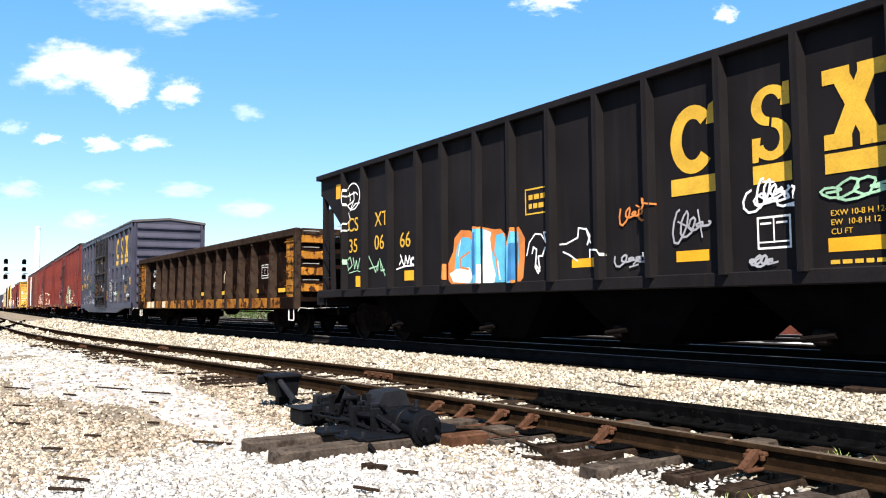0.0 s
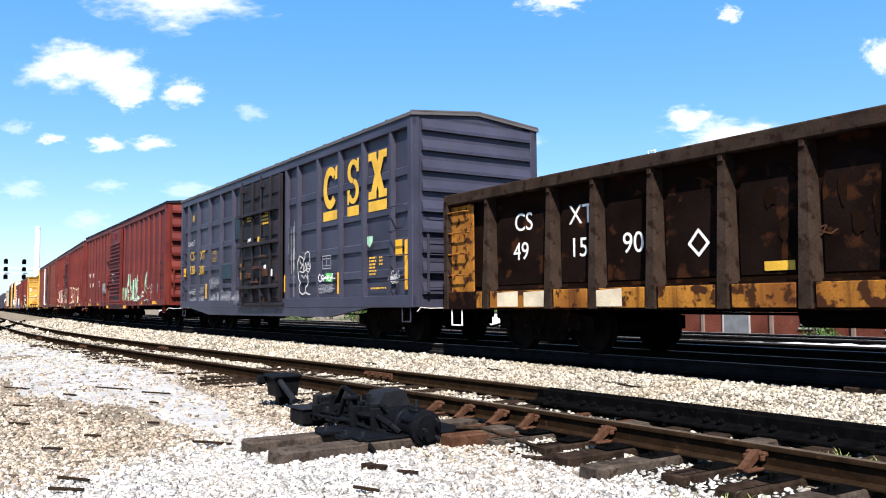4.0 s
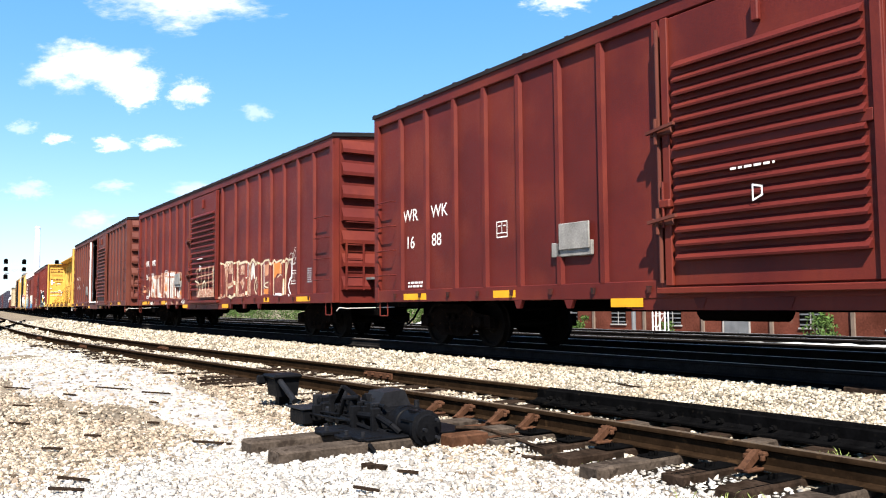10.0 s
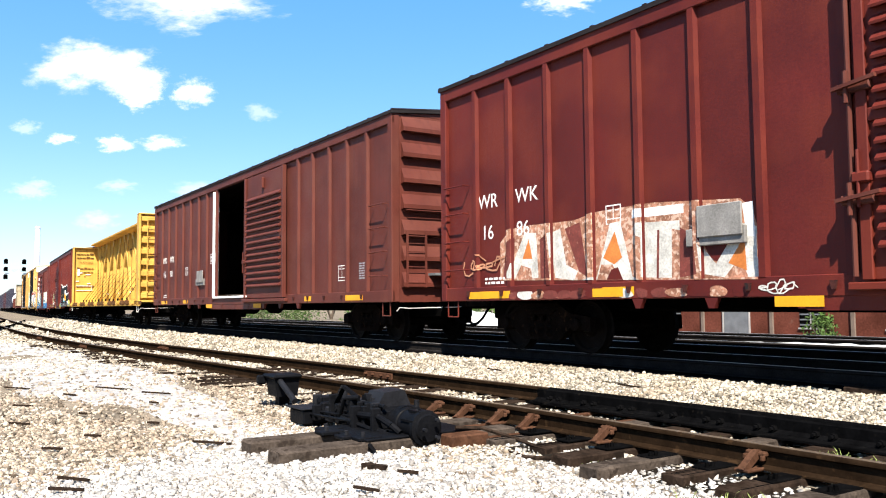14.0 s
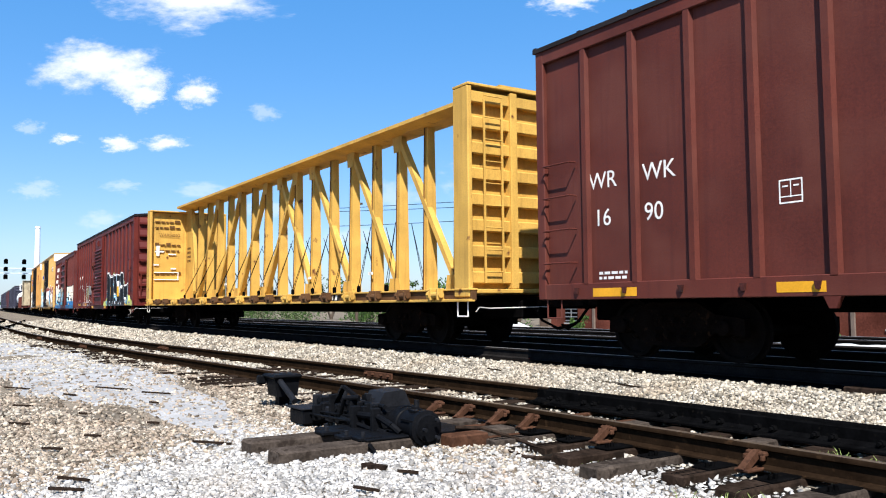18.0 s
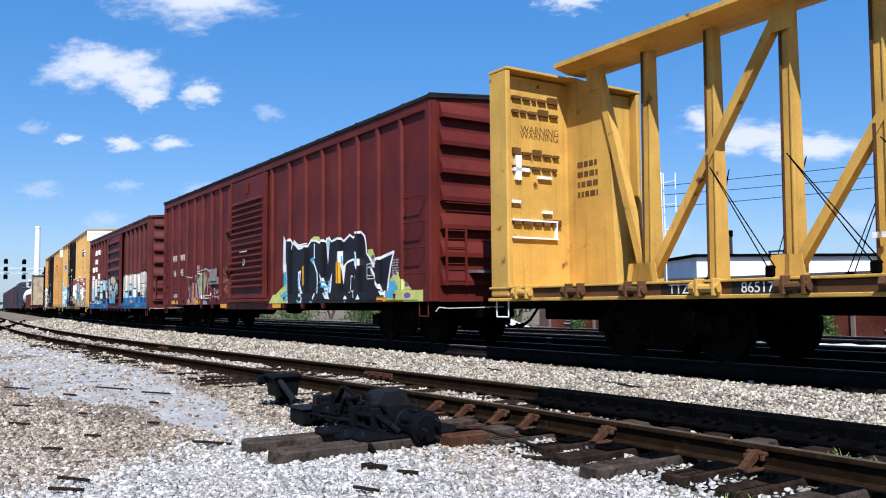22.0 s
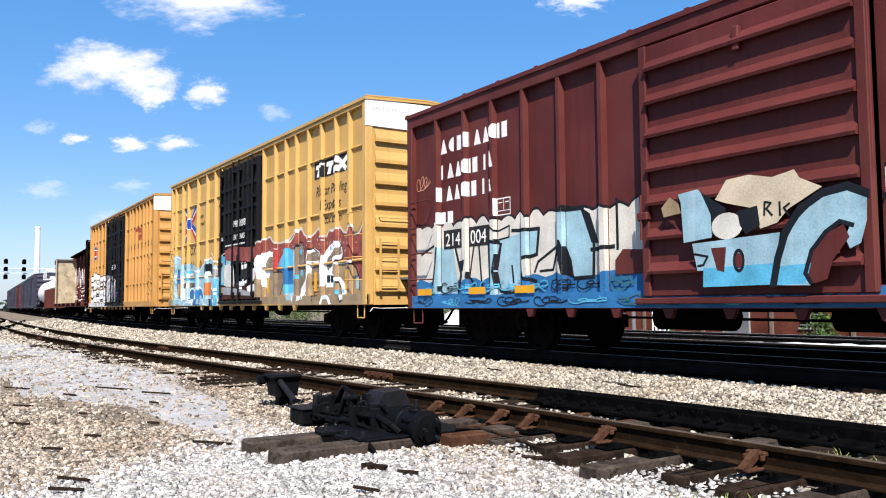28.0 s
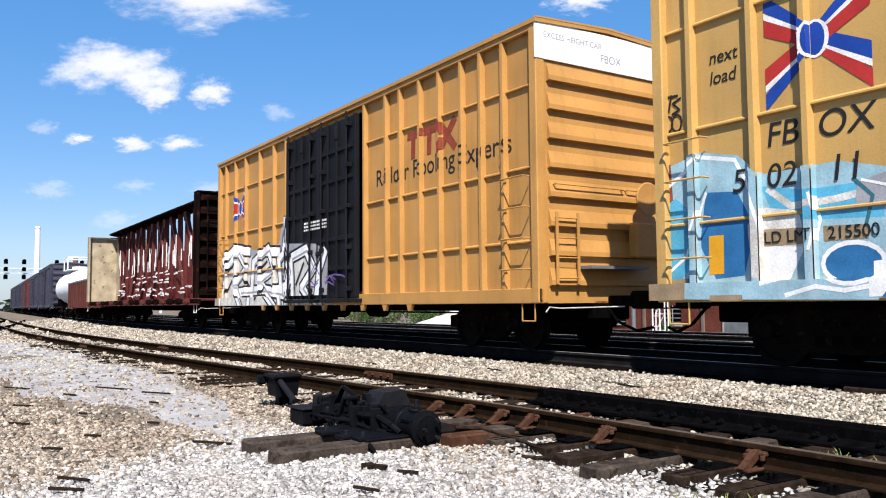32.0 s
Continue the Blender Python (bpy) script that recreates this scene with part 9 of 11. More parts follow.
def tail():
    car = centerbeam("maroon", "gondola_dark", -219.4, 22.3, "dark red centerbeam flatcar with pale bulkhead and white wrap scraps", "bulkhead_pale")
    rnd = random.Random(9)
    for i in range(130):
        x = rnd.uniform(-9.3, 9.3)
        k = round((x + 9.13) / 1.192)
        x = -9.13 + 1.192 * k + rnd.uniform(-0.3, 0.3)
        if i % 3:
            z, w, tall = rnd.choice((1.35, 1.6, 1.95, 2.25)) + rnd.uniform(-0.08, 0.08), rnd.uniform(0.12, 0.42), rnd.uniform(0.03, 0.09)
        else:
            z, w, tall = rnd.uniform(2.4, 3.0), rnd.uniform(0.02, 0.05), rnd.uniform(0.4, 1.1)
        lean = rnd.uniform(-0.06, 0.06)
        part("wrap_scrap", Geo().prism([(x - w, z), (x + w, z + lean), (x + w * 0.8, z + lean + tall), (x - w * 0.9, z + tall * 0.8)], -0.24, -0.215, "y"), "letter_white", car)
    part("center_panel", Geo().box(-9.6, 9.6, -0.02, 0.02, 1.08, 3.2), "boxcar_red", car)
    g2 = car_root("gondola_car", "plain brown open gondola car with weathered sides", "gondola", -243.3, 11.2)
    for y0, y1 in ((-1.55, -1.48), (1.48, 1.55)):
        part("side_wall", Geo().cbox(-5.6, 5.6, y0, y1, 0.75, 2.40, 0.01), "boxcar_rust", g2)
        part("top_chord", Geo().cbox(-5.65, 5.65, y0 - 0.04, y1 + 0.04, 2.40, 2.50, 0.01), "steel_pale", g2)
    for x in (-5.55, 5.55):
        part("end_wall", Geo().cbox(x - 0.04, x + 0.04, -1.48, 1.48, 0.75, 2.40, 0.01), "boxcar_rust", g2)
    part("floor", Geo().box(-5.5, 5.5, -1.48, 1.48, 0.80, 0.95), "boxcar_rust", g2)
    for i in range(9):
        part("side_post", Geo().cbox(-5.0 + 1.25 * i - 0.06, -5.0 + 1.25 * i + 0.06, -1.62, -1.551, 0.78, 2.38, 0.01), "boxcar_rust", g2)
    underframe(g2, 11.2, 0.9)
    tk = car_root("tank_car", "white tank car with a top platform", "tank car", -256.2, 13.0)
    part("tank", Geo().lathe([(-6.3, 0.3), (-6.1, 1.0), (-5.8, 1.35), (5.8, 1.35), (6.1, 1.0), (6.3, 0.3)], "x", 24).move(Matrix.Translation((0, 0, 2.35))), "white_paint", tk, smooth=True)
    part("dome", Geo().rod((0, 0, 3.6), (0, 0, 4.05), 0.6, 16), "white_paint", tk)
    pl = part("platform", Geo().box(-1.6, 1.6, -1.1, 1.1, 3.72, 3.78), "white_paint", tk)
    for x, y in ((-1.55, -1.05), (1.55, -1.05), (-1.55, 1.05), (1.55, 1.05)):
        part("rail_post", Geo().rod((x, y, 3.78), (x, y, 4.75), 0.04, 6), "white_paint", pl)
    part("hand_rail", Geo().path([(-1.55, -1.05, 4.72), (1.55, -1.05, 4.72), (1.55, 1.05, 4.72), (-1.55, 1.05, 4.72), (-1.55, -1.05, 4.72)], 0.05, 6), "white_paint", pl)
    for x in (-4.5, 4.5):
        part("saddle", Geo().cbox(x - 0.5, x + 0.5, -1.2, 1.2, 0.95, 1.5, 0.03), "under_black", tk)
    underframe(tk, 13.0, 1.0)
    for i in range(6):
        boxcar("dark weathered boxcar far down the train", -271.0 - 18.0 * i, 16.2, 0.8, 4.5 if i else 4.6, "navy_black" if i != 2 else "maroon", (2, 4, 6, 10, 12, 14), [(7, 9, "bars", "navy_black")])


make_train()


# ---------------------------------------------------------------- turnout, ties and switch machine
def tie(parent, x, y0, y1, z, mat="tie_wood", w=0.23, seed=0):
    rnd = random.Random(seed)
    g = Geo().cbox(x - w / 2, x + w / 2, y0, y1, z - 0.17, z, 0.012)
    g.v = [(a + rnd.uniform(-0.006, 0.006), b + rnd.uniform(-0.012, 0.012), c + rnd.uniform(-0.006, 0.006)) for a, b, c in g.v]
    o = part("tie", g, mat, parent)
    # splits along the grain
    s = Geo()
    for i in range(3):
        xx = x + rnd.uniform(-0.08, 0.08)
        s.box(xx - 0.003, xx + 0.003, y0 + 0.02, y0 + rnd.uniform(0.25, 0.6), z - 0.02, z + 0.002)
    part("split", s, "oily_shade", o)
    return o


def rail_brace(parent, x, y, lean, mat="rust"):
    """A cast brace that props the rail: a foot, a leaning strut and a hooked head."""
    g = Geo().cbox(x - 0.065, x + 0.065, y - 0.14, y + 0.09, 0.005, 0.03, 0.008)
    g.prism([(y - 0.15, 0.03), (y - 0.06, 0.03), (y + 0.07, 0.115), (y + 0.07, 0.145), (y + 0.02, 0.145)], x - 0.028, x + 0.028, "x")
    g.cbox(x - 0.085, x + 0.085, y + 0.02, y + 0.07, 0.10, 0.14, 0.012)
    g.cbox(x - 0.085, x - 0.055, y - 0.01, y + 0.03, 0.075, 0.115, 0.008)
    g.cbox(x + 0.055, x + 0.085, y - 0.01, y + 0.03, 0.075, 0.115, 0.008)
    return part("rail_brace", g, mat, parent)


def slide_plate(parent, x, y):
    g = Geo().cbox(x - 0.08, x + 0.08, y - 0.28, y + 0.12, 0.003, 0.022, 0.005)
    p = part("slide_plate", g, "rail_dark", parent)
    for dy in (-0.24, -0.18):
        part("bolt", Geo().rod((x + 0.03, y + dy, 0.02), (x + 0.03, y + dy, 0.055), 0.016, 6), "rail_dark", p)
    return p


def make_turnout():
    t = tagged(new("turnout"), "turnout with dark greased switch rails on long timber ties", "turnout", "", "structure")
    rnd = random.Random(5)
    # long switch ties, ends showing out of the gravel
    for i, x in enumerate((-1.5, -2.0, -2.5, -3.0, -3.42, -3.93, -4.46, -4.93, -5.40, -5.92)):
        tie(t, x, 4.34 + rnd.uniform(-0.16, 0.16), 7.4, 0.008 - (0.012 if i > 6 else 0), "tie_wood" if i % 3 else "tie_grey", 0.21, i)
        slide_plate(t, x, 5.05)
    for i, x in enumerate((-7.6, -8.1, -8.6, -9.1)):
        tie(t, x, 4.3, 7.3, -0.004, "tie_wood", 0.23, 40 + i)
    for x, y in ((-7.55, 4.86), (-7.10, 4.95), (-6.57, 4.99), (-6.14, 5.03), (-5.16, 5.05), (-3.70, 5.06)):
        rail_brace(t, x, y, 0)
    # bolted dark switch rail along the far stock rail
    bl = [(x, near_smooth(x) + 0.75 - 0.085 - 0.02 * max(0, x + 7.5), 0.012) for x in [-7.7 + 0.6 * i for i in range(24)]]
    blade = part("switch_rail", sweep([(-0.075, 0.0), (0.03, 0.0), (0.03, 0.150), (0.022, 0.158), (-0.022, 0.158), (-0.03, 0.148), (-0.03, 0.06), (-0.075, 0.03)], bl), "rail_dark", t)
    part("reinforcing_bar", sweep([(-0.20, 0.004), (-0.08, 0.004), (-0.08, 0.028), (-0.20, 0.022)], bl), "rail_dark", blade)
    bolt = Geo().rod((0, 0.0, 0), (0, -0.045, 0), 0.032, 6).rod((0, -0.045, 0), (0, -0.075, 0), 0.018, 6).mesh("bolt", M["rail_dark"])
    x = -7.45
    k = 0
    while x < 3.0:
        yy = near_smooth(x) + 0.75 - 0.085 - 0.02 * max(0, x + 7.5) - 0.03
        part("bolt", bolt, "", blade, at=(x, yy, 0.075))
        x += 0.16 if k % 2 == 0 else 0.40
        k += 1
    for x in (-7.5, -7.2, -6.6, -6.1):
        yy = near_smooth(x) + 0.6
        part("clip", Geo().cbox(x - 0.10, x + 0.10, yy - 0.14, yy - 0.02, 0.02, 0.06, 0.012), "rail_dark", blade)
    # the other switch rail against the near stock rail
    bn = [(x, near_smooth(x) - 0.75 + 0.055 + 0.006 * max(0, x + 6.2), 0.012) for x in [-6.3 + 0.6 * i for i in range(22)]]
    part("switch_rail", sweep([(-0.015, 0.0), (0.07, 0.0), (0.07, 0.02), (0.018, 0.05), (0.018, 0.148), (-0.012, 0.155)], bn), "rail_dark", t)
    # throw rods under the rails
    for x in (-6.02, -6.68):
        part("throw_rod", Geo().cbox(x - 0.035, x + 0.035, 4.1, 6.6, -0.035, 0.0, 0.008), "rust", t)
    part("tie_bar_end", Geo().cbox(-6.18, -5.98, 4.02, 4.42, -0.09, 0.045, 0.015), "rust", t, "rusty bar end beside the motor")
    # pipe and cable
    part("cable", Geo().path([(-6.2, 4.2, 0.08), (-6.15, 4.45, 0.06), (-5.95, 4.6, 0.0), (-5.6, 4.62, -0.04), (-5.3, 4.55, -0.06)], 0.018, 6), "tie_wood", t)
    part("cable", Geo().path([(-5.6, 4.35, -0.07), (-5.3, 4.28, -0.06), (-5.05, 4.4, -0.05)], 0.02, 6), "tie_wood", t)
    # ties of the plain track, mostly buried
    for i in range(62):
        x = -9.7 - 0.55 * i
        yc = near_smooth(x)
        tie(t, x + rnd.uniform(-0.04, 0.04), yc - 1.45 + rnd.uniform(-0.3, 0.2), yc + 1.28, 0.014 + rnd.uniform(-0.016, 0.012), "tie_wood", 0.22, 100 + i)
    # joint bars on the rails
    for x, off in ((-11.5, 0.75), (-25.0, -0.75), (-22.5, 0.75), (-33.0, -0.75)):
        yy = near_smooth(x) + off - 0.028
        j = part("joint_bar", Geo().cbox(x - 0.45, x + 0.45, yy - 0.02, yy + 0.012, 0.035, 0.13, 0.008), "rust", t)
        for dx in (-0.36, -0.14, 0.14, 0.36):
            part("bolt", Geo().rod((x + dx, yy - 0.015, 0.085), (x + dx, yy - 0.07, 0.085), 0.024, 6), "rust", j)


make_turnout()


def make_switch_machine():
    m = thing("switch_machine", "black power switch machine with a round motor on two timber ties", "switch machine", at=(-6.9, 3.85, 0.03))
    ox, oy, oz = 6.9, -3.85, -0.03

    def put(name, g, mat="machine_black", parent=m, label="", smooth=False):
        g.v = [(a + ox, b + oy, c + oz) for a, b, c in g.v]
        return part(name, g, mat, parent, label, smooth=smooth)

    # motor drum with end cap and bolts
    drum = put("motor", Geo().lathe([(-6.62, 0.05), (-6.60, 0.12), (-6.44, 0.125), (-6.43, 0.150), (-6.38, 0.150), (-6.37, 0.138), (-6.14, 0.138), (-6.13, 0.155),
                                     (-6.08, 0.155), (-6.07, 0.125), (-6.05, 0.115), (-6.045, 0.03)], "x", 28).move(Matrix.Translation((-0.07, 3.86, 0.11))), smooth=True)
    for a in (60, 180, 300):
        c, s = math.cos(radians(a)), math.sin(radians(a))
        put("cap_bolt", Geo().rod((-6.06, 3.86 + 0.085 * c, 0.115 + 0.085 * s), (-6.02, 3.86 + 0.085 * c, 0.115 + 0.085 * s), 0.018, 8), "machine_grey", drum)
    for i in range(4):
        a = radians(25 + 45 * i)
        put("cooling_fin", Geo().bar((-6.36, 3.86 - 0.142 * math.cos(a), 0.115 + 0.142 * math.sin(a)), (-6.16, 3.86 - 0.142 * math.cos(a), 0.115 + 0.142 * math.sin(a)), 0.03, 0.02), "machine_black", drum)
    # gear case with a raised lid
    case = put("gear_case", Geo().cbox(-7.15, -6.66, 3.66, 4.14, 0.03, 0.235, 0.03))
    put("lid", Geo().prism([(3.72, 0.235), (3.80, 0.37), (4.02, 0.385), (4.09, 0.235)], -7.10, -6.80, "x"), "machine_grey", case, "worn grey case lid")
    put("hinge", Geo().rod((-7.05, 3.70, 0.26), (-6.62, 3.70, 0.26), 0.022, 8), parent=case)
    for x in (-7.0, -6.85, -6.7):
        put("latch", Geo().cbox(x - 0.025, x + 0.025, 3.62, 3.67, 0.12, 0.28, 0.01), parent=case)
        put("bolt", Geo().rod((x, 3.665, 0.16), (x, 3.62, 0.16), 0.022, 6), "machine_grey", case)
    neck = put("motor_neck", Geo().lathe([(-6.66, 0.10), (-6.60, 0.10), (-6.58, 0.13), (-6.52, 0.13)], "x", 18).move(Matrix.Translation((0, 3.88, 0.14))))
    put("conduit", Geo().path([(-6.95, 3.58, 0.17), (-6.6, 3.62, 0.18), (-6.42, 3.66, 0.12), (-6.34, 3.70, 0.06)], 0.03, 8))
    put("conduit", Geo().path([(-7.3, 3.6, 0.10), (-7.1, 3.56, 0.10), (-6.7, 3.6, 0.06), (-6.5, 3.66, 0.05)], 0.022, 8))
    # long cover over the lock rods, with plates
    cov = put("rod_cover", Geo().cbox(-8.45, -7.16, 3.86, 4.16, 0.10, 0.20, 0.015), "machine_grey", label="grey cover plate over the lock rods")
    put("cover_edge", Geo().cbox(-8.48, -7.14, 3.82, 3.858, 0.07, 0.205, 0.008), parent=cov)
    put("lever_box", Geo().cbox(-8.22, -7.86, 3.44, 3.72, -0.03, 0.12, 0.015))
    put("lever_box_lid", Geo().cbox(-8.24, -7.84, 3.42, 3.74, 0.121, 0.138, 0.006), "machine_grey")
    for i, (x, y, h) in enumerate(((-7.95, 3.70, 0.24), (-7.80, 3.66, 0.20), (-7.62, 3.74, 0.27), (-7.45, 3.66, 0.22), (-7.30, 3.72, 0.30))):
        put("lock_post", Geo().cbox(x - 0.045, x + 0.045, y - 0.05, y + 0.06, 0.02, h, 0.015).rod((x, y - 0.06, h - 0.05), (x, y + 0.07, h - 0.05), 0.03, 8))
    put("lock_rod", Geo().rod((-8.0, 3.76, 0.13), (-7.15, 3.76, 0.13), 0.022, 8), "wheel_steel")
    put("hand_lever", Geo().path([(-7.35, 3.60, 0.10), (-7.20, 3.58, 0.30), (-7.05, 3.66, 0.31)], 0.022, 8))
    rnd = random.Random(17)
    for i in range(14):
        x, y = -8.0 + 0.105 * i, 3.60 + rnd.uniform(-0.05, 0.16)
        hgt = rnd.uniform(0.10, 0.30)
        put("bracket", Geo().cbox(x - rnd.uniform(0.015, 0.04), x + rnd.uniform(0.015, 0.04), y - 0.04, y + 0.05, 0.02, hgt, 0.008), "machine_black" if i % 3 else "machine_grey")
    for i in range(9):
        x, y = -7.95 + 0.2 * i, 3.74 + rnd.uniform(-0.1, 0.3)
        put("nut", Geo().rod((x, y, 0.19 + 0.06 * (i % 2)), (x, y, 0.25 + 0.06 * (i % 2)), 0.026, 6), "machine_grey")
    for i in range(4):
        y = 3.50 + 0.07 * i
        put("link_rod", Geo().rod((-8.3, y, 0.07 + 0.02 * i), (-7.0, y + 0.06, 0.10 + 0.03 * i), 0.014, 6), "machine_black")
    put("crank_arm", Geo().bar((-7.55, 3.66, 0.22), (-7.30, 3.62, 0.40), 0.05, 0.03))
    put("crank_arm", Geo().bar((-7.30, 3.62, 0.40), (-7.16, 3.70, 0.30), 0.045, 0.03))
    put("case_ridge", Geo().prism([(-7.12, 0.25), (-6.98, 0.25), (-7.02, 0.34), (-7.10, 0.33)], 3.72, 4.08, "y"), "machine_black")
    # bed plates on the ties, with straps
    put("bed_plate", Geo().cbox(-7.15, -6.22, 3.30, 4.4, 0.032, 0.052, 0.006))
    for x0, y in ((-7.02, 3.34), (-6.84, 3.26), (-6.52, 3.30), (-6.36, 3.38)):
        put("foot_plate", Geo().cbox(x0 - 0.09, x0 + 0.09, y - 0.12, y + 0.10, 0.033, 0.062, 0.006))
        put("bolt", Geo().rod((x0, y - 0.04, 0.06), (x0, y - 0.04, 0.10), 0.02, 6), "machine_grey")
    put("strap", Geo().bar((-6.18, 3.30, 0.03), (-6.10, 3.42, -0.15), 0.06, 0.02))
    for i, x in enumerate((-6.32, -6.93)):
        g = Geo().cbox(x - 0.12, x + 0.12, 2.50, 4.9, -0.15, 0.03, 0.015)
        rnd = random.Random(i)
        g.v = [(a + rnd.uniform(-0.008, 0.008), b + rnd.uniform(-0.01, 0.01), c + rnd.uniform(-0.006, 0.006)) for a, b, c in g.v]
        put("timber", g, "tie_grey", label="weathered grey-brown timber tie")
    # low indicator stand beyond it
    st = thing("indicator_stand", "black low switch indicator stand with a boxy head", "switch stand", at=(-9.45, 3.86, -0.02))
    part("pedestal", Geo().cbox(-0.07, 0.07, -0.07, 0.07, 0.0, 0.14, 0.015), "machine_black", st)
    part("base_plate", Geo().cbox(-0.30, 0.18, -0.20, 0.16, -0.02, 0.02, 0.01), "machine_black", st)
    hd = part("head", Geo().prism([(-0.13, 0.13), (0.13, 0.13), (0.16, 0.34), (-0.16, 0.34)], -0.13, 0.15, "x"), "machine_black", st)
    part("cap", Geo().cbox(-0.19, 0.20, -0.19, 0.18, 0.341, 0.39, 0.02), "machine_black", hd)
    part("lug", Geo().cbox(-0.24, -0.15, -0.25, -0.14, 0.26, 0.37, 0.02), "machine_black", hd)
    part("arm", Geo().rod((0.14, -0.10, 0.33), (0.62, -0.10, 0.12), 0.035, 8), "machine_grey", st)


make_switch_machine()


# ---------------------------------------------------------------- gravel, debris, weeds
def make_stones():
    rng = np.random.default_rng(3)
    pts = []
    cube = np.array([(-1, -1, -1), (1, -1, -1), (1, 1, -1), (-1, 1, -1), (-1, -1, 1), (1, -1, 1), (1, 1, 1), (-1, 1, 1)], float)
    quads = np.array([(0, 3, 2, 1), (4, 5, 6, 7), (0, 1, 5, 4), (1, 2, 6, 5), (2, 3, 7, 6), (3, 0, 4, 7)])
    # bands by distance from the yard's near corner: (from, to, stones a square metre, half size)
    bands = ((2.2, 6.5, 1150, 0.0148), (6.5, 9.5, 1000, 0.0148), (9.5, 14.0, 590, 0.0175), (14.0, 22.0, 250, 0.023), (22.0, 42.0, 75, 0.032), (42.0, 80.0, 12, 0.055))
    for d0, d1, dens, half in bands:
        n = int(dens * (d1 * d1 - d0 * d0) * math.pi * 0.36)
        r = np.sqrt(rng.uniform(d0 * d0, d1 * d1, n))
        a = rng.uniform(math.radians(112), math.radians(180), n)
        x, y = r * np.cos(a), r * np.sin(a)
        keep = (y > 0.05) & (y < 8.72 + 0.0325 * (np.sqrt((x + 44) ** 2 + 36) - (x + 44)))
        yc = np.array([near_smooth(v) for v in x[keep]])
        x, y = x[keep], y[keep]
        d = np.abs(np.abs(y - yc) - 0.75)
        ok = (d > 0.10)
        inner = (np.abs(y - yc) < 0.75) & (x > -8.5) | (y > 4.15) & (y < 5.2) & (x > -6.6)
        ok &= ~(inner & (rng.uniform(0, 1, len(x)) < np.where(y > 5.2, 0.8, 0.55)))
        lit_or_dusty = ((x + 20.0) / 11.5) ** 2 + ((y - 2.5) / 1.75) ** 2 < 1.0
        ok &= ~(lit_or_dusty & (rng.uniform(0, 1, len(x)) < 0.82))
        pts.append(np.stack([x[ok], y[ok], np.clip(rng.lognormal(-0.05, 0.36, ok.sum()), 0.45, 2.1) * half], 1))
    # the yard round about, strewn more thinly
    n = 36000
    r, a = np.sqrt(rng.uniform(0.4, 150.0, n)), rng.uniform(-math.pi, math.pi, n)
    x, y = r * np.cos(a), r * np.sin(a)
    ok = (y < 8.7) & ~((r > 2.2) & (np.degrees(a) > 112))
    ok &= ~((np.abs(np.abs(y - 5.95) - 0.75) < 0.14))
    pts.append(np.stack([x[ok], y[ok], np.clip(rng.lognormal(-0.05, 0.36, ok.sum()), 0.45, 2.1) * 0.024], 1))
    P = np.concatenate(pts)
    # drop those inside ties and machine
    bad = (P[:, 1] > 2.45) & (P[:, 1] < 4.9) & ((np.abs(P[:, 0] + 6.32) < 0.13) | (np.abs(P[:, 0] + 6.93) < 0.13))
    P = P[~bad]
    n = len(P)
    z = np.array([ground_z(a, b) for a, b in P[:, :2]])
    sc = P[:, 2][:, None] * np.stack([rng.uniform(0.8, 1.3, n), rng.uniform(0.6, 1.1, n), rng.uniform(0.45, 0.85, n)], 1)
    v = cube[None] * rng.uniform(0.45, 1.0, (n, 8, 3)) * sc[:, None, :]
    ang = rng.uniform(0, 6.28, n)
    tilt = rng.normal(0, 0.65, n)
    c, s = np.cos(tilt)[:, None], np.sin(tilt)[:, None]
    v = np.stack([v[..., 0] * c - v[..., 2] * s, v[..., 1], v[..., 0] * s + v[..., 2] * c], -1)
    c, s = np.cos(ang)[:, None], np.sin(ang)[:, None]
    v = np.stack([v[..., 0] * c - v[..., 1] * s, v[..., 0] * s + v[..., 1] * c, v[..., 2]], -1)
    v += np.stack([P[:, 0], P[:, 1], z + P[:, 2] * rng.uniform(0.0, 0.5, n)], 1)[:, None, :]
    f = (quads[None] + 8 * np.arange(n)[:, None, None]).reshape(-1)
    me = bpy.data.meshes.new("gravel")
    me.vertices.add(8 * n)
    me.vertices.foreach_set("co", v.reshape(-1))
    me.loops.add(len(f))
    me.loops.foreach_set("vertex_index", f.astype(np.int32))
    me.polygons.add(6 * n)
    me.polygons.foreach_set("loop_start", np.arange(0, 24 * n, 4, dtype=np.int32))
    me.update(calc_edges=True)
    # fresh white stone in front, trodden brown gravel farther into the yard
    for key in ("stone", "stone_white", "stone_tan"):
        me.materials.append(M[key])
    far = np.hypot(P[:, 0], P[:, 1]) + 0.9 * np.sin(P[:, 0] * 0.9 + P[:, 1] * 1.7) + rng.normal(0, 0.55, n)
    kind = np.where((P[:, 1] < 4.6) & (far > 7.6) & (far < 17.0), 2, np.where((P[:, 1] < 4.9) & (far < 7.6), 1, 0))
    kind = np.where((kind == 2) & (rng.uniform(0, 1, n) < 0.25), 0, kind)
    me.polygons.foreach_set("material_index", np.repeat(kind, 6).astype(np.int32))
    tagged(new("gravel", me), "loose pale limestone gravel, sharp-edged", "gravel", "", "stuff")


make_stones()


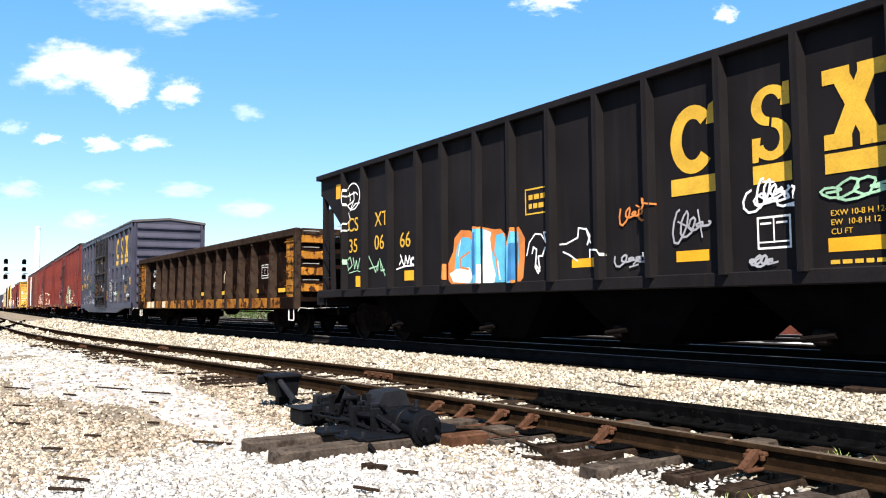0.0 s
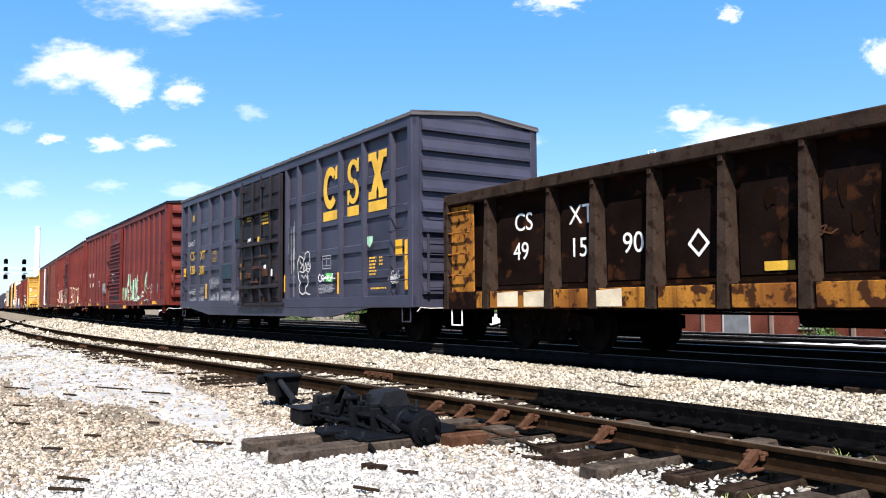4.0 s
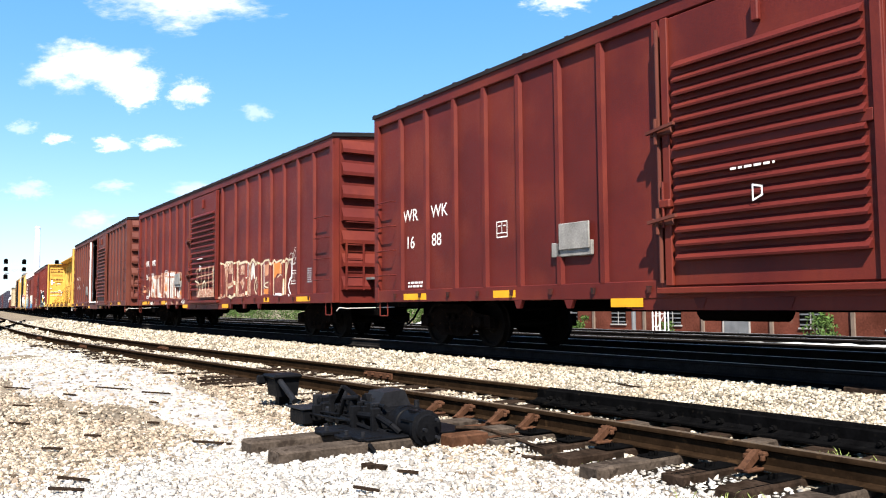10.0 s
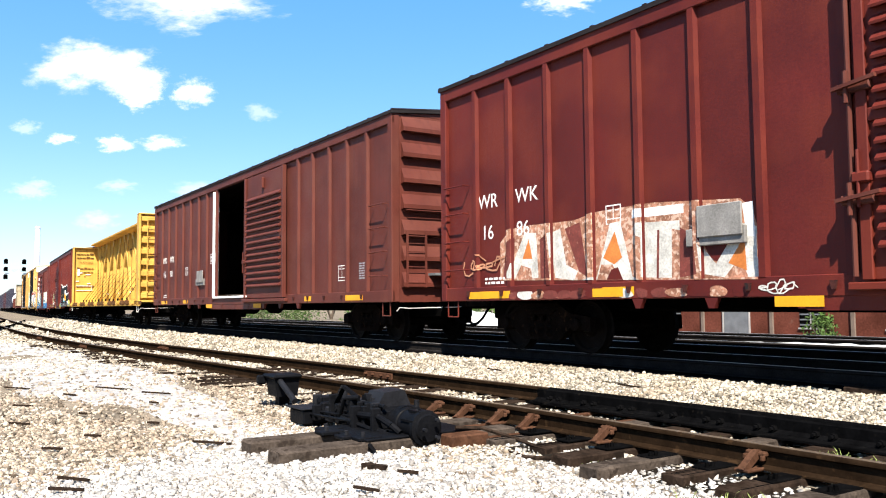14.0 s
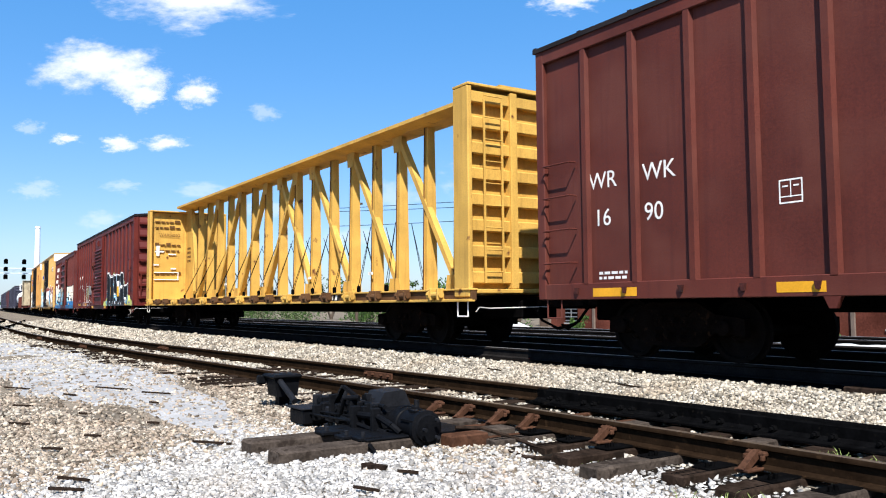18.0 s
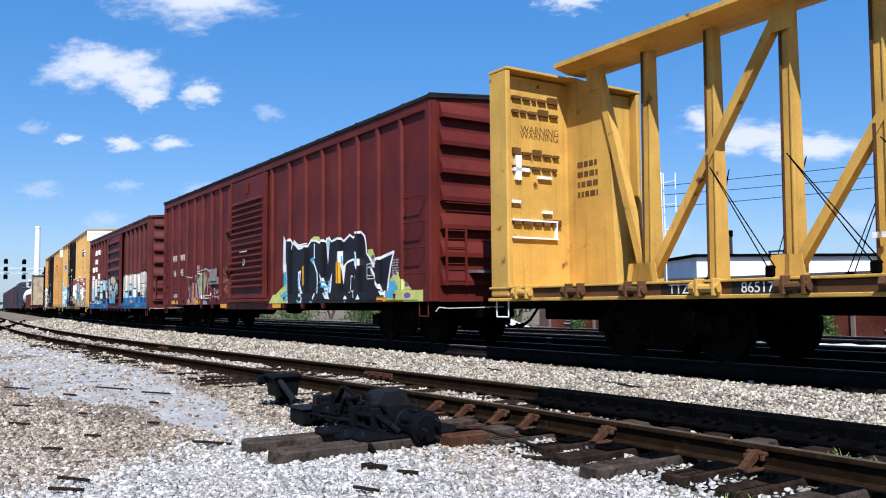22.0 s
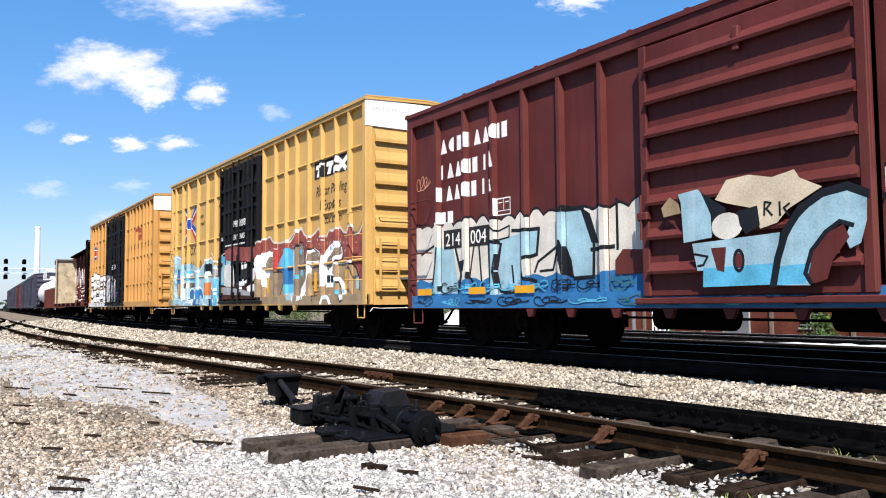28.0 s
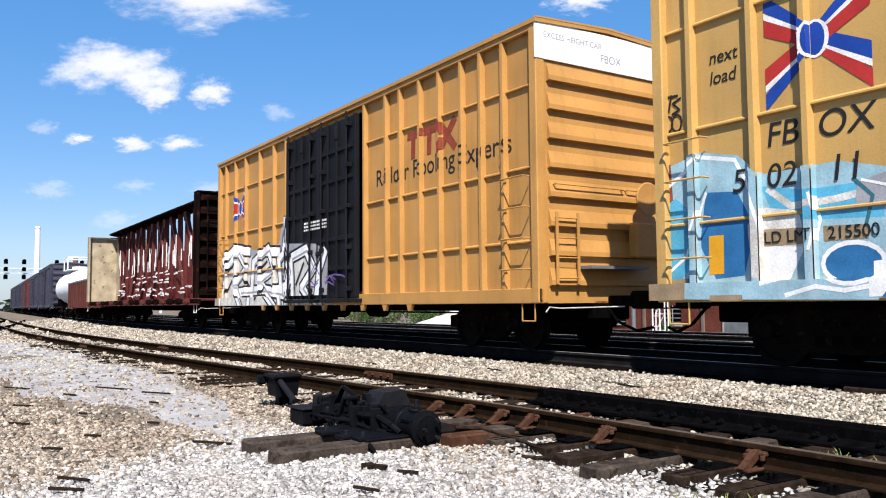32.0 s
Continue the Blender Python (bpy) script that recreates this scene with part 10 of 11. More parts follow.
def make_oily_ground():
    """Dark greasy soil between the rails of the turnout and round the tie ends."""
    for x0, x1, y0, y1 in ((-8.2, 8.0, 5.28, 6.62), (-5.9, 4.0, 4.42, 5.08)):
        g = Geo()
        nx, ny = 60, 8
        v = []
        for i in range(nx + 1):
            for j in range(ny + 1):
                x, t = x0 + (x1 - x0) * i / nx, j / ny
                wob = 0.10 * noise.noise(Vector((x * 1.7, t * 3, 4.0))) + 0.05 * noise.noise(Vector((x * 5, t, 9.0)))
                y = y0 + (y1 - y0) * t + (wob if 0 < t < 1 or y0 < 5 else 0)
                edge = min(i, nx - i, j, ny - j) == 0
                v.append((x, y, ground_z(x, y) + (-0.03 if edge else 0.012)))
        f = [(i * (ny + 1) + j, (i + 1) * (ny + 1) + j, (i + 1) * (ny + 1) + j + 1, i * (ny + 1) + j + 1) for i in range(nx) for j in range(ny)]
        g.add(v, f)
        built_in("oily_ground", g, "greasy_soil", "dark greasy soil in the turnout", smooth=True)


paint("greasy_soil", (0.0152, 0.0124, 0.0097), 0.95, grain=0.3, scale=2.0, fine=26.0, bump=1.0, spots=(0.0897, 0.0724, 0.0552), spot_at=0.60, spec=0.0)
make_oily_ground()


def make_dust():
    """A pale patch of limestone dust where vehicles have crossed the yard."""
    g = Geo()
    n, k = 48, 8
    v = [(-20.0, 2.5, ground_z(-20.0, 2.5) + 0.012)]
    for j in range(1, k + 1):
        for i in range(n):
            a = 2 * math.pi * i / n
            r = j / k * (1 + 0.16 * math.sin(3 * a + 0.5) + 0.10 * math.sin(7 * a) + 0.06 * math.sin(13 * a))
            x, y = -20.0 + 11.5 * r * math.cos(a), 2.5 + 1.65 * r * math.sin(a)
            v.append((x, y, ground_z(x, y) + 0.012 - 0.02 * (j == k)))
    f = [(0, 1 + i, 1 + (i + 1) % n) for i in range(n)]
    for j in range(k - 1):
        f += [(1 + j * n + i, 1 + (j + 1) * n + i, 1 + (j + 1) * n + (i + 1) % n, 1 + j * n + (i + 1) % n) for i in range(n)]
    g.add(v, f)
    built_in("dust_patch", g, "dust_pale", "pale patch of limestone dust on the gravel", smooth=True)


make_dust()


def make_debris():
    rnd = random.Random(8)
    # dark splinters and sticks lying on the gravel
    for x, y, l, a in ((-6.5, 1.05, 0.32, 50), (-6.15, 0.95, 0.30, 62), (-7.4, 2.35, 0.45, 55), (-12.6, 2.55, 0.7, 52), (-11.0, 1.2, 0.3, 60), (-12.2, 1.9, 0.25, 48),
                       (-9.5, 1.0, 0.3, 57), (-10.5, 2.6, 0.18, 40), (-5.2, 3.1, 0.2, 50), (-8.3, 1.5, 0.2, 64), (-4.9, 2.6, 0.25, 35), (-13.6, 1.4, 0.5, 55), (-11.6, 2.9, 0.5, 58),
                       (-7.9, 1.1, 0.22, 66), (-14.0, 7.6, 0.5, 30), (-10.5, 7.9, 0.4, 20), (-7.6, 7.9, 0.45, 15), (-8.9, 2.2, 0.16, 60), (-10.0, 1.7, 0.14, 45)):
        o = thing("wood_splinter", "dark weathered splinter of tie wood on gravel", "debris", "splinters on the gravel", pose(x, y, ground_z(x, y) + 0.045, 0, 4, a))
        l *= 0.8
        g = Geo().prism([(-l / 2, -0.004), (l * 0.2, -0.010), (l / 2, -0.002), (l * 0.3, 0.009), (-l * 0.35, 0.007)], -0.018, 0.004, "z")
        part("splinter", g, "tie_wood", o)
    ch = thing("tie_chunk", "broken dark chunk of rotten tie", "debris", "", pose(-5.55, 3.02, ground_z(-5.5, 3.0) + 0.03, 0, 0, 20))
    part("chunk", Geo().prism([(-0.12, -0.03), (0.0, -0.05), (0.12, -0.02), (0.09, 0.04), (-0.02, 0.02), (-0.09, 0.05)], -0.05, 0.015, "z"), "tie_wood", ch)
    tie_old = thing("discarded_tie", "old grey tie lying beside the main track", "tie", "", pose(-3.95, 8.82, 0.17, 0, 0, 4))
    part("timber", Geo().cbox(-1.2, 1.2, -0.11, 0.11, -0.08, 0.09, 0.015), "tie_wood", tie_old)
    # tufts of grass between the switch rails and by the ties
    for x, y, k, h in ((-4.6, 5.85, 26, 0.10), (-4.15, 5.9, 22, 0.09), (-3.55, 5.95, 60, 0.13), (-3.3, 5.9, 30, 0.10), (-2.85, 5.8, 18, 0.10), (-2.5, 5.85, 16, 0.11),
                       (-4.75, 4.55, 9, 0.08), (-3.35, 4.15, 22, 0.12), (-3.15, 4.3, 16, 0.12), (-2.95, 4.45, 14, 0.10), (-5.0, 5.75, 10, 0.07)):
        g = Geo()
        for i in range(k):
            bx, by = rnd.gauss(0, 0.11), rnd.gauss(0, 0.06)
            a, l, w = rnd.uniform(0, 6.28), h * rnd.uniform(0.5, 1.2), 0.004
            dx, dy = math.cos(a), math.sin(a)
            tipx, tipy = bx + dx * l * 0.6, by + dy * l * 0.6
            mx, my = bx + dx * l * 0.2, by + dy * l * 0.2
            g.add([(bx - dy * w, by + dx * w, 0), (bx + dy * w, by - dx * w, 0), (mx + dy * w, my - dx * w, l * 0.6), (mx - dy * w, my + dx * w, l * 0.6), (tipx, tipy, l * 0.85)],
                  [(0, 1, 2, 3), (3, 2, 4)])
        tagged(part("grass_tuft", g, "grass", at=(x, y, ground_z(x, y) - 0.01)), "small tuft of green weeds between the rails", "grass", "weeds by the turnout")


make_debris()


# ---------------------------------------------------------------- background
def facing(u, v, d):
    """A place d metres away, by its tangents right and up from the view's middle line."""
    return POSE @ Vector((u * d, v * d, -d))


def make_background():
    # white limestone heap
    g = Geo()
    n, k = 72, 22
    v = []
    for j in range(k + 1):
        for i in range(n):
            a = 2 * math.pi * i / n
            r = 1 - j / k
            wob = 1 + 0.10 * math.sin(3 * a + 1) + 0.06 * math.sin(7 * a)
            q = Vector((math.cos(a) * r * 3, math.sin(a) * r * 3, 2))
            h = (1 - r ** 1.25) * (1 + 0.16 * noise.noise(q) + 0.09 * noise.noise(q * 4))
            v.append((8.4 * r * wob * math.cos(a), 5.0 * r * wob * math.sin(a), 2.15 * min(h, 0.93 + 0.02 * math.sin(5 * a)) - 0.05))
    f = [(j * n + i, j * n + (i + 1) % n, (j + 1) * n + (i + 1) % n, (j + 1) * n + i) for j in range(k) for i in range(n)]
    g.add(v, f)
    tagged(part("limestone_mound", g, "pile_white", at=(-57.0, 40.0, -1.31), smooth=True), "heap of white crushed limestone behind the tracks", "mound", "", "")
    # long brick building
    b = thing("brick_building", "long low red brick building with concrete pilasters", "building", at=(-14.0, 43.0, -1.31))
    part("wall", Geo().box(-36, 60, 0, 0.4, 0, 3.9), "brick_wall", b)
    part("wall", Geo().box(-36, -35.6, 0.4, 14, 0, 3.9), "brick_wall", b)
    part("roof", Geo().box(-36.2, 60.2, -0.2, 14.2, 3.9, 4.1), "roof_grey", b)
    rnd = random.Random(4)
    pil = Geo().cbox(-0.12, 0.12, -0.14, -0.001, 0, 3.88, 0.02).mesh("pilaster", M["pier_brown"])
    for i in range(19):
        part("pilaster", pil, "", b, at=(-35.8 + 5.0 * i, 0, 0))
    for i in range(18):
        x = -33.3 + 5.0 * i
        kind = i % 4
        if kind == 3:
            d = part("loading_door", Geo().cbox(x - 0.9, x + 0.9, -0.06, -0.001, 0.0, 2.3, 0.02), "steel_grey", b)
            part("door_frame", Geo().cbox(x - 1.0, x - 0.9, -0.10, -0.001, 0, 2.4, 0.01).cbox(x + 0.9, x + 1.0, -0.10, -0.001, 0, 2.4, 0.01), "concrete", d)
        else:
            w = part("window", Geo().cbox(x - 0.7, x + 0.7, -0.03, -0.001, 1.0, 2.3, 0.01), "under_black", b)
            part("window_frame", Geo().cbox(x - 0.78, x + 0.78, -0.09, -0.001, 0.9, 0.999, 0.01).cbox(x - 0.03, x + 0.03, -0.06, -0.031, 1.0, 2.3, 0.005), "concrete", w)
            for q in range(4):
                part("louvre", Geo().box(x - 0.68, x + 0.68, -0.055, -0.031, 1.12 + 0.3 * q, 1.20 + 0.3 * q), "steel_grey", w)
    # white shed behind, its long side running away to the right
    s = thing("white_shed", "long white metal shed with a dark roof edge", "building")
    p0, p1 = Vector((-42.6, 52.0)), Vector((-24.0, 84.0))
    d = (p1 - p0).normalized()
    nrm = Vector((-d.y, d.x))
    q = [p0, p1, p1 + nrm * 18, p0 + nrm * 18]
    z0, z1 = -1.31, 4.75
    part("wall", Geo().prism([(a.x, a.y) for a in q], z0, z1, "z"), "white_wall", s)
    e = [p0 - d * 0.3 - nrm * 0.3, p1 + d * 0.3 - nrm * 0.3, p1 + d * 0.3 + nrm * 18.3, p0 - d * 0.3 + nrm * 18.3]
    part("roof_edge", Geo().prism([(a.x, a.y) for a in e], z1, z1 + 0.22, "z"), "under_black", s)
    # brown gabled hall beside it
    c = thing("brown_hall", "brown metal hall with a low gable", "building", at=(-62.0, 58.0, -1.31))
    part("wall", Geo().prism([(-7, 0), (7, 0), (7, 5.4), (0, 6.3), (-7, 5.9)], 0, 12, "y"), "brown_wall", c)
    part("roof", Geo().prism([(-7.2, 5.92), (0, 6.32), (7.2, 5.42), (7.2, 5.56), (0, 6.46), (-7.2, 6.06)], -0.3, 12.3, "y"), "under_black", c)
    # bushes and trees
    for x, y, hgt, wid, sd in ((-76, 43, 2.4, 3.2, 1), (-70, 44, 2.2, 3.0, 2), (-82, 44, 2.6, 3.4, 3), (-88, 46, 3.0, 3.4, 4), (-95, 60, 6.0, 4.0, 5), (-87, 62, 6.8, 4.2, 6), (-79, 63, 5.6, 3.8, 7),
                               (-71, 62, 6.2, 3.4, 8), (-110, 64, 6.5, 4.5, 9), (-45.0, 41.5, 1.5, 1.2, 10), (-26.0, 41.8, 1.7, 1.8, 11), (-19.5, 41.6, 1.3, 1.6, 12), (-130, 62, 7, 5, 13), (-66, 47, 3.4, 4.4, 28), (-73, 48, 3.6, 4.6, 29), (-80, 49, 3.4, 4.6, 30), (-61, 47, 3.0, 3.6, 31), (-92, 40, 2.2, 4.0, 21), (-101, 42, 2.6, 4.4, 22), (-112, 43, 2.4, 4.6, 23), (-124, 46, 3.0, 5.0, 24), (-138, 48, 3.2, 5.4, 25), (-155, 52, 3.6, 6.0, 26), (-176, 56, 4.0, 6.5, 27), (-36.6, 41.6, 1.2, 1.0, 14)):
        bush(x, y, hgt, wid, sd)
    # three-aspect mast signal with ladder
    sg = thing("mast_signal", "railway mast signal with three black oval heads and a white ladder", "signal", at=(-19.1, 20.1, -0.9))
    part("mast", Geo().rod((0, 0, 0), (0, 0, 6.9), 0.07, 10), "steel_grey", sg)
    for z in (3.25, 4.6, 5.8):
        pts = [(0.30 * math.cos(t * math.pi / 10), 0.48 * math.sin(t * math.pi / 10)) for t in range(20)]
        h = part("signal_head", Geo().prism([(a, z + b2) for a, b2 in pts], -0.22, -0.16, "y").move(pose(0, 0, 0, 0, 0, 38)), "under_black", sg)
        part("lamp_housing", Geo().rod((0, -0.15, z + 0.1), (0, 0.15, z + 0.1), 0.16, 12).move(pose(0, 0, 0, 0, 0, 38)), "machine_grey", h)
        part("cage", Geo().path([(0.1, 0.1, z - 0.4), (0.65, 0.1, z - 0.4), (0.65, 0.1, z + 0.45), (0.1, 0.1, z + 0.45)], 0.025, 6), "white_paint", h)
    lad = Geo()
    for dx in (0.55, 0.85):
        lad.rod((dx, 0.3, 0), (dx, 0.3, 7.1), 0.025, 6)
    for i in range(21):
        lad.rod((0.55, 0.3, 0.3 + 0.34 * i), (0.85, 0.3, 0.3 + 0.34 * i), 0.014, 5)
    part("ladder", lad, "white_paint", sg)
    # lattice mast
    lt = thing("lattice_mast", "slim grey lattice mast with antennas", "mast", at=(-27.0, 30.5, -1.31))
    for a, b2 in ((-0.3, -0.3), (0.3, -0.3), (0, 0.3)):
        part("leg", Geo().rod((a, b2, 0), (a * 0.6, b2 * 0.6, 8.8), 0.03, 6), "white_paint", lt)
    for i in range(11):
        z = 0.4 + 0.78 * i
        part("lacing", Geo().rod((-0.28, -0.28, z), (0.28, -0.28, z + 0.78), 0.018, 5).rod((0.28, -0.28, z), (-0.28, -0.28, z), 0.018, 5), "white_paint", lt)
    for z in (6.0, 7.2, 8.3):
        part("antenna", Geo().rod((-0.9, 0, z), (0.9, 0, z), 0.025, 5).rod((0.9, 0, z - 0.4), (0.9, 0, z + 0.4), 0.025, 5), "white_paint", lt)
    # dark stack and sign frame far behind
    st = thing("dark_stack", "dark steel chimney stack on the roofs", "chimney", at=facing(0.350, -0.02, 96))
    st.location.z = -1.3
    part("shaft", Geo().rod((0, 0, 0), (0, 0, 10.6), 0.62, 16), "steel_dark", st)
    part("rim", Geo().rod((0, 0, 10.2), (0, 0, 10.9), 0.70, 16), "under_black", st)
    sf = thing("sign_frame", "blue steel frame with a small unreadable sign on a roof", "sign", at=facing(0.416, -0.02, 130))
    sf.location.z = -1.3
    for dx in (-2.0, 2.0):
        part("post", Geo().rod((dx, 0, 0), (dx, 0, 10.6), 0.16, 8), "sign_blue", sf)
    part("beam", Geo().box(-2.2, 2.2, -0.15, 0.15, 10.4, 10.7).box(-2.2, 2.2, -0.15, 0.15, 8.4, 8.7), "sign_blue", sf)
    for i in range(6):
        part("bar", Geo().box(-1.7 + 0.6 * i, -1.3 + 0.6 * i, -0.1, 0.1, 8.95, 10.1), "sign_blue", sf)
    tw = thing("office_block", "distant blue-grey glass office block", "building", at=(-12.0, 190.0, -1.3))
    part("wall", Geo().box(-8, 12, 0, 14, 0, 19), "glass_block", tw)
    for i in range(5):
        part("window_band", Geo().box(-8.1, 12.1, -0.1, -0.001, 2 + 3.4 * i, 3.6 + 3.4 * i), "sign_blue", tw)
    # slender white chimney
    ch = thing("white_chimney", "tall slim white industrial chimney far off", "chimney", at=facing(-0.5003, -0.07, 430))
    ch.location.z = -1.0
    part("shaft", Geo().rod((0, 0, 0), (0, 0, 44.6), 1.75, 18, 1.15), "chimney_white", ch, smooth=True)
    part("rim", Geo().rod((0, 0, 44.3), (0, 0, 45.2), 1.35, 18), "chimney_white", ch)
    c2 = thing("brick_chimney", "distant short brick chimney", "chimney", at=facing(-0.4525, -0.05, 420))
    c2.location.z = -1.0
    part("shaft", Geo().rod((0, 0, 0), (0, 0, 27.5), 1.5, 14, 1.2), "brick_red", c2)
    # signal bridge over the tracks; distance haze is put into its steel's pale colour
    br = thing("signal_bridge", "steel signal bridge across the tracks with hooded heads", "signal bridge", at=(-150, 8.0, 0))
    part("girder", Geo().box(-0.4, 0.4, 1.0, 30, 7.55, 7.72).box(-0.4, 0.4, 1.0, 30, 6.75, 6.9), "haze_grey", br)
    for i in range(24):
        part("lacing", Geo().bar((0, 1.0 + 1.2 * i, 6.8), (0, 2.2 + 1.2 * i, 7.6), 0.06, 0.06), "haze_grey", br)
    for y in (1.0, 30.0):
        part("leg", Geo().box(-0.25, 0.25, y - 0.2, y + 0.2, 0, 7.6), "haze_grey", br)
    for y in (5.25, 7.9, 12.8, 16.7):
        for z, hh in ((8.75, 0.42), (7.5, 0.36), (6.25, 0.42)):
            arch = [(y - 0.30, z - hh), (y + 0.30, z - hh)] + [(y + 0.30 * math.cos(math.pi * k / 8), z + hh - 0.3 + 0.3 * math.sin(math.pi * k / 8)) for k in range(9)]
            h = part("signal_head", Geo().prism(arch, 0.41, 0.75, "x"), "under_black", br)
            part("hood", Geo().cbox(0.751, 1.0, y - 0.28, y + 0.28, z + 0.1, z + 0.3, 0.05), "under_black", h)
    # poles and wires
    for i, (u, d, hgt) in enumerate(((-0.106, 85, 13.5), (0.62, 70, 14.0))):
        p = thing("utility_pole", "dark wooden utility pole behind the yard", "utility pole", "poles", facing(u, -0.04, d))
        p.location.z = -1.3
        part("pole", Geo().rod((0, 0, 0), (0, 0, hgt), 0.16, 8, 0.11), "bark", p)
        part("crossarm", Geo().box(-1.2, 1.2, -0.08, 0.08, hgt - 0.6, hgt - 0.4), "bark", p)
    for i, (va, vb) in enumerate(((0.050, 0.120), (0.028, 0.088), (0.046, 0.100))):
        a, b2 = facing(-0.13, va, 85), facing(0.75, vb + 0.012, 70)
        w = Geo()
        last = a
        for k2 in range(1, 17):
            t = k2 / 16
            q2 = a.lerp(b2, t) - Vector((0, 0, 1.5 * 4 * t * (1 - t) * 0.5))
            w.rod(last, q2, 0.03, 5)
            last = q2
        tagged(part("power_line", w, "under_black"), "thin sagging black power line across the sky", "cable", "power lines")
    # far tree line and low roofs at the horizon
    rnd = random.Random(12)
    far = Geo()
    for i in range(900):
        a = rnd.uniform(60, 200)
        r = rnd.uniform(700, 900)
        x, y, z, s2 = r * math.cos(radians(a)), r * math.sin(radians(a)), rnd.uniform(0, 7), rnd.uniform(4, 9)
        far.add([(x + s2 * rnd.uniform(-1, 1), y + s2 * rnd.uniform(-1, 1), z + s2 * rnd.uniform(-0.5, 0.6)) for _ in range(6)], [(0, 1, 2), (2, 3, 4), (4, 5, 0), (0, 2, 4), (1, 3, 5)])
    tagged(part("far_woods", far, "far_leaf"), "distant low line of woods", "woods", "", "stuff")


paint("brick_wall", (0.105, 0.034, 0.023), 0.9, grain=0.25, scale=0.5, fine=9.0, spots=(0.14, 0.07, 0.05), spot_at=0.64, spec=0.0)
paint("pier_brown", (0.16, 0.12, 0.095), 0.9, grain=0.2, scale=0.8)
paint("brown_wall", (0.0897, 0.0587, 0.0414), 0.85, grain=0.12, scale=0.4)
paint("steel_dark", (0.0345, 0.0345, 0.0379), 0.7, grain=0.2, scale=0.8)
paint("sign_blue", (0.0207, 0.0414, 0.0966), 0.6, grain=0.12, scale=1.0)
paint("glass_block", (0.0966, 0.1311, 0.1656), 0.4, grain=0.12, scale=0.2)
paint("chimney_white", (0.80, 0.82, 0.84), 0.7, grain=0.05, scale=0.1)
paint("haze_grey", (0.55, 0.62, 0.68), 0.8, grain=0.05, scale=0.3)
paint("far_leaf", (0.06, 0.10, 0.05), 0.9, grain=0.2, scale=0.05)


def bush(x, y, hgt, wid, seed):
    rnd = random.Random(seed)
    tall = hgt > 4
    b = thing("tree" if tall else "bush", "green leafy tree behind the yard" if tall else "low green scrub bush by the building", "tree" if tall else "bush", "", (x, y, -1.33))
    st = Geo()
    for i in range(5):
        a = rnd.uniform(0, 6.28)
        st.rod((0.05 * i, 0, 0), (wid * 0.3 * math.cos(a), wid * 0.3 * math.sin(a), hgt * rnd.uniform(0.5, 0.8)), 0.03 * hgt, 6, 0.012 * hgt)
    part("trunk" if tall else "stem", st, "bark", b)
    g = Geo()
    clumps = [(rnd.gauss(0, wid * 0.28), rnd.gauss(0, wid * 0.28), hgt * rnd.uniform(0.2 if not tall else 0.35, 0.95), wid * rnd.uniform(0.12, 0.26)) for _ in range(26)]
    for cx, cy, cz, r in clumps:
        for _ in range(34):
            d = Vector((rnd.gauss(0, 1), rnd.gauss(0, 1), rnd.gauss(0, 1))).normalized() * r * rnd.uniform(0.5, 1.1)
            p = Vector((cx, cy, cz)) + d
            u = Vector((rnd.gauss(0, 1), rnd.gauss(0, 1), rnd.gauss(0, 1))).normalized()
            w = u.orthogonal().normalized()
            s = 0.03 * hgt * rnd.uniform(0.7, 1.5) + 0.05
            g.add([tuple(p - u * s), tuple(p + w * s * 0.45), tuple(p + u * s), tuple(p - w * s * 0.45)], [(0, 1, 2, 3)])
    part("crown", g, "leaf", b)


make_background()

# ---------------------------------------------------------------- clouds
CLOUDS = []


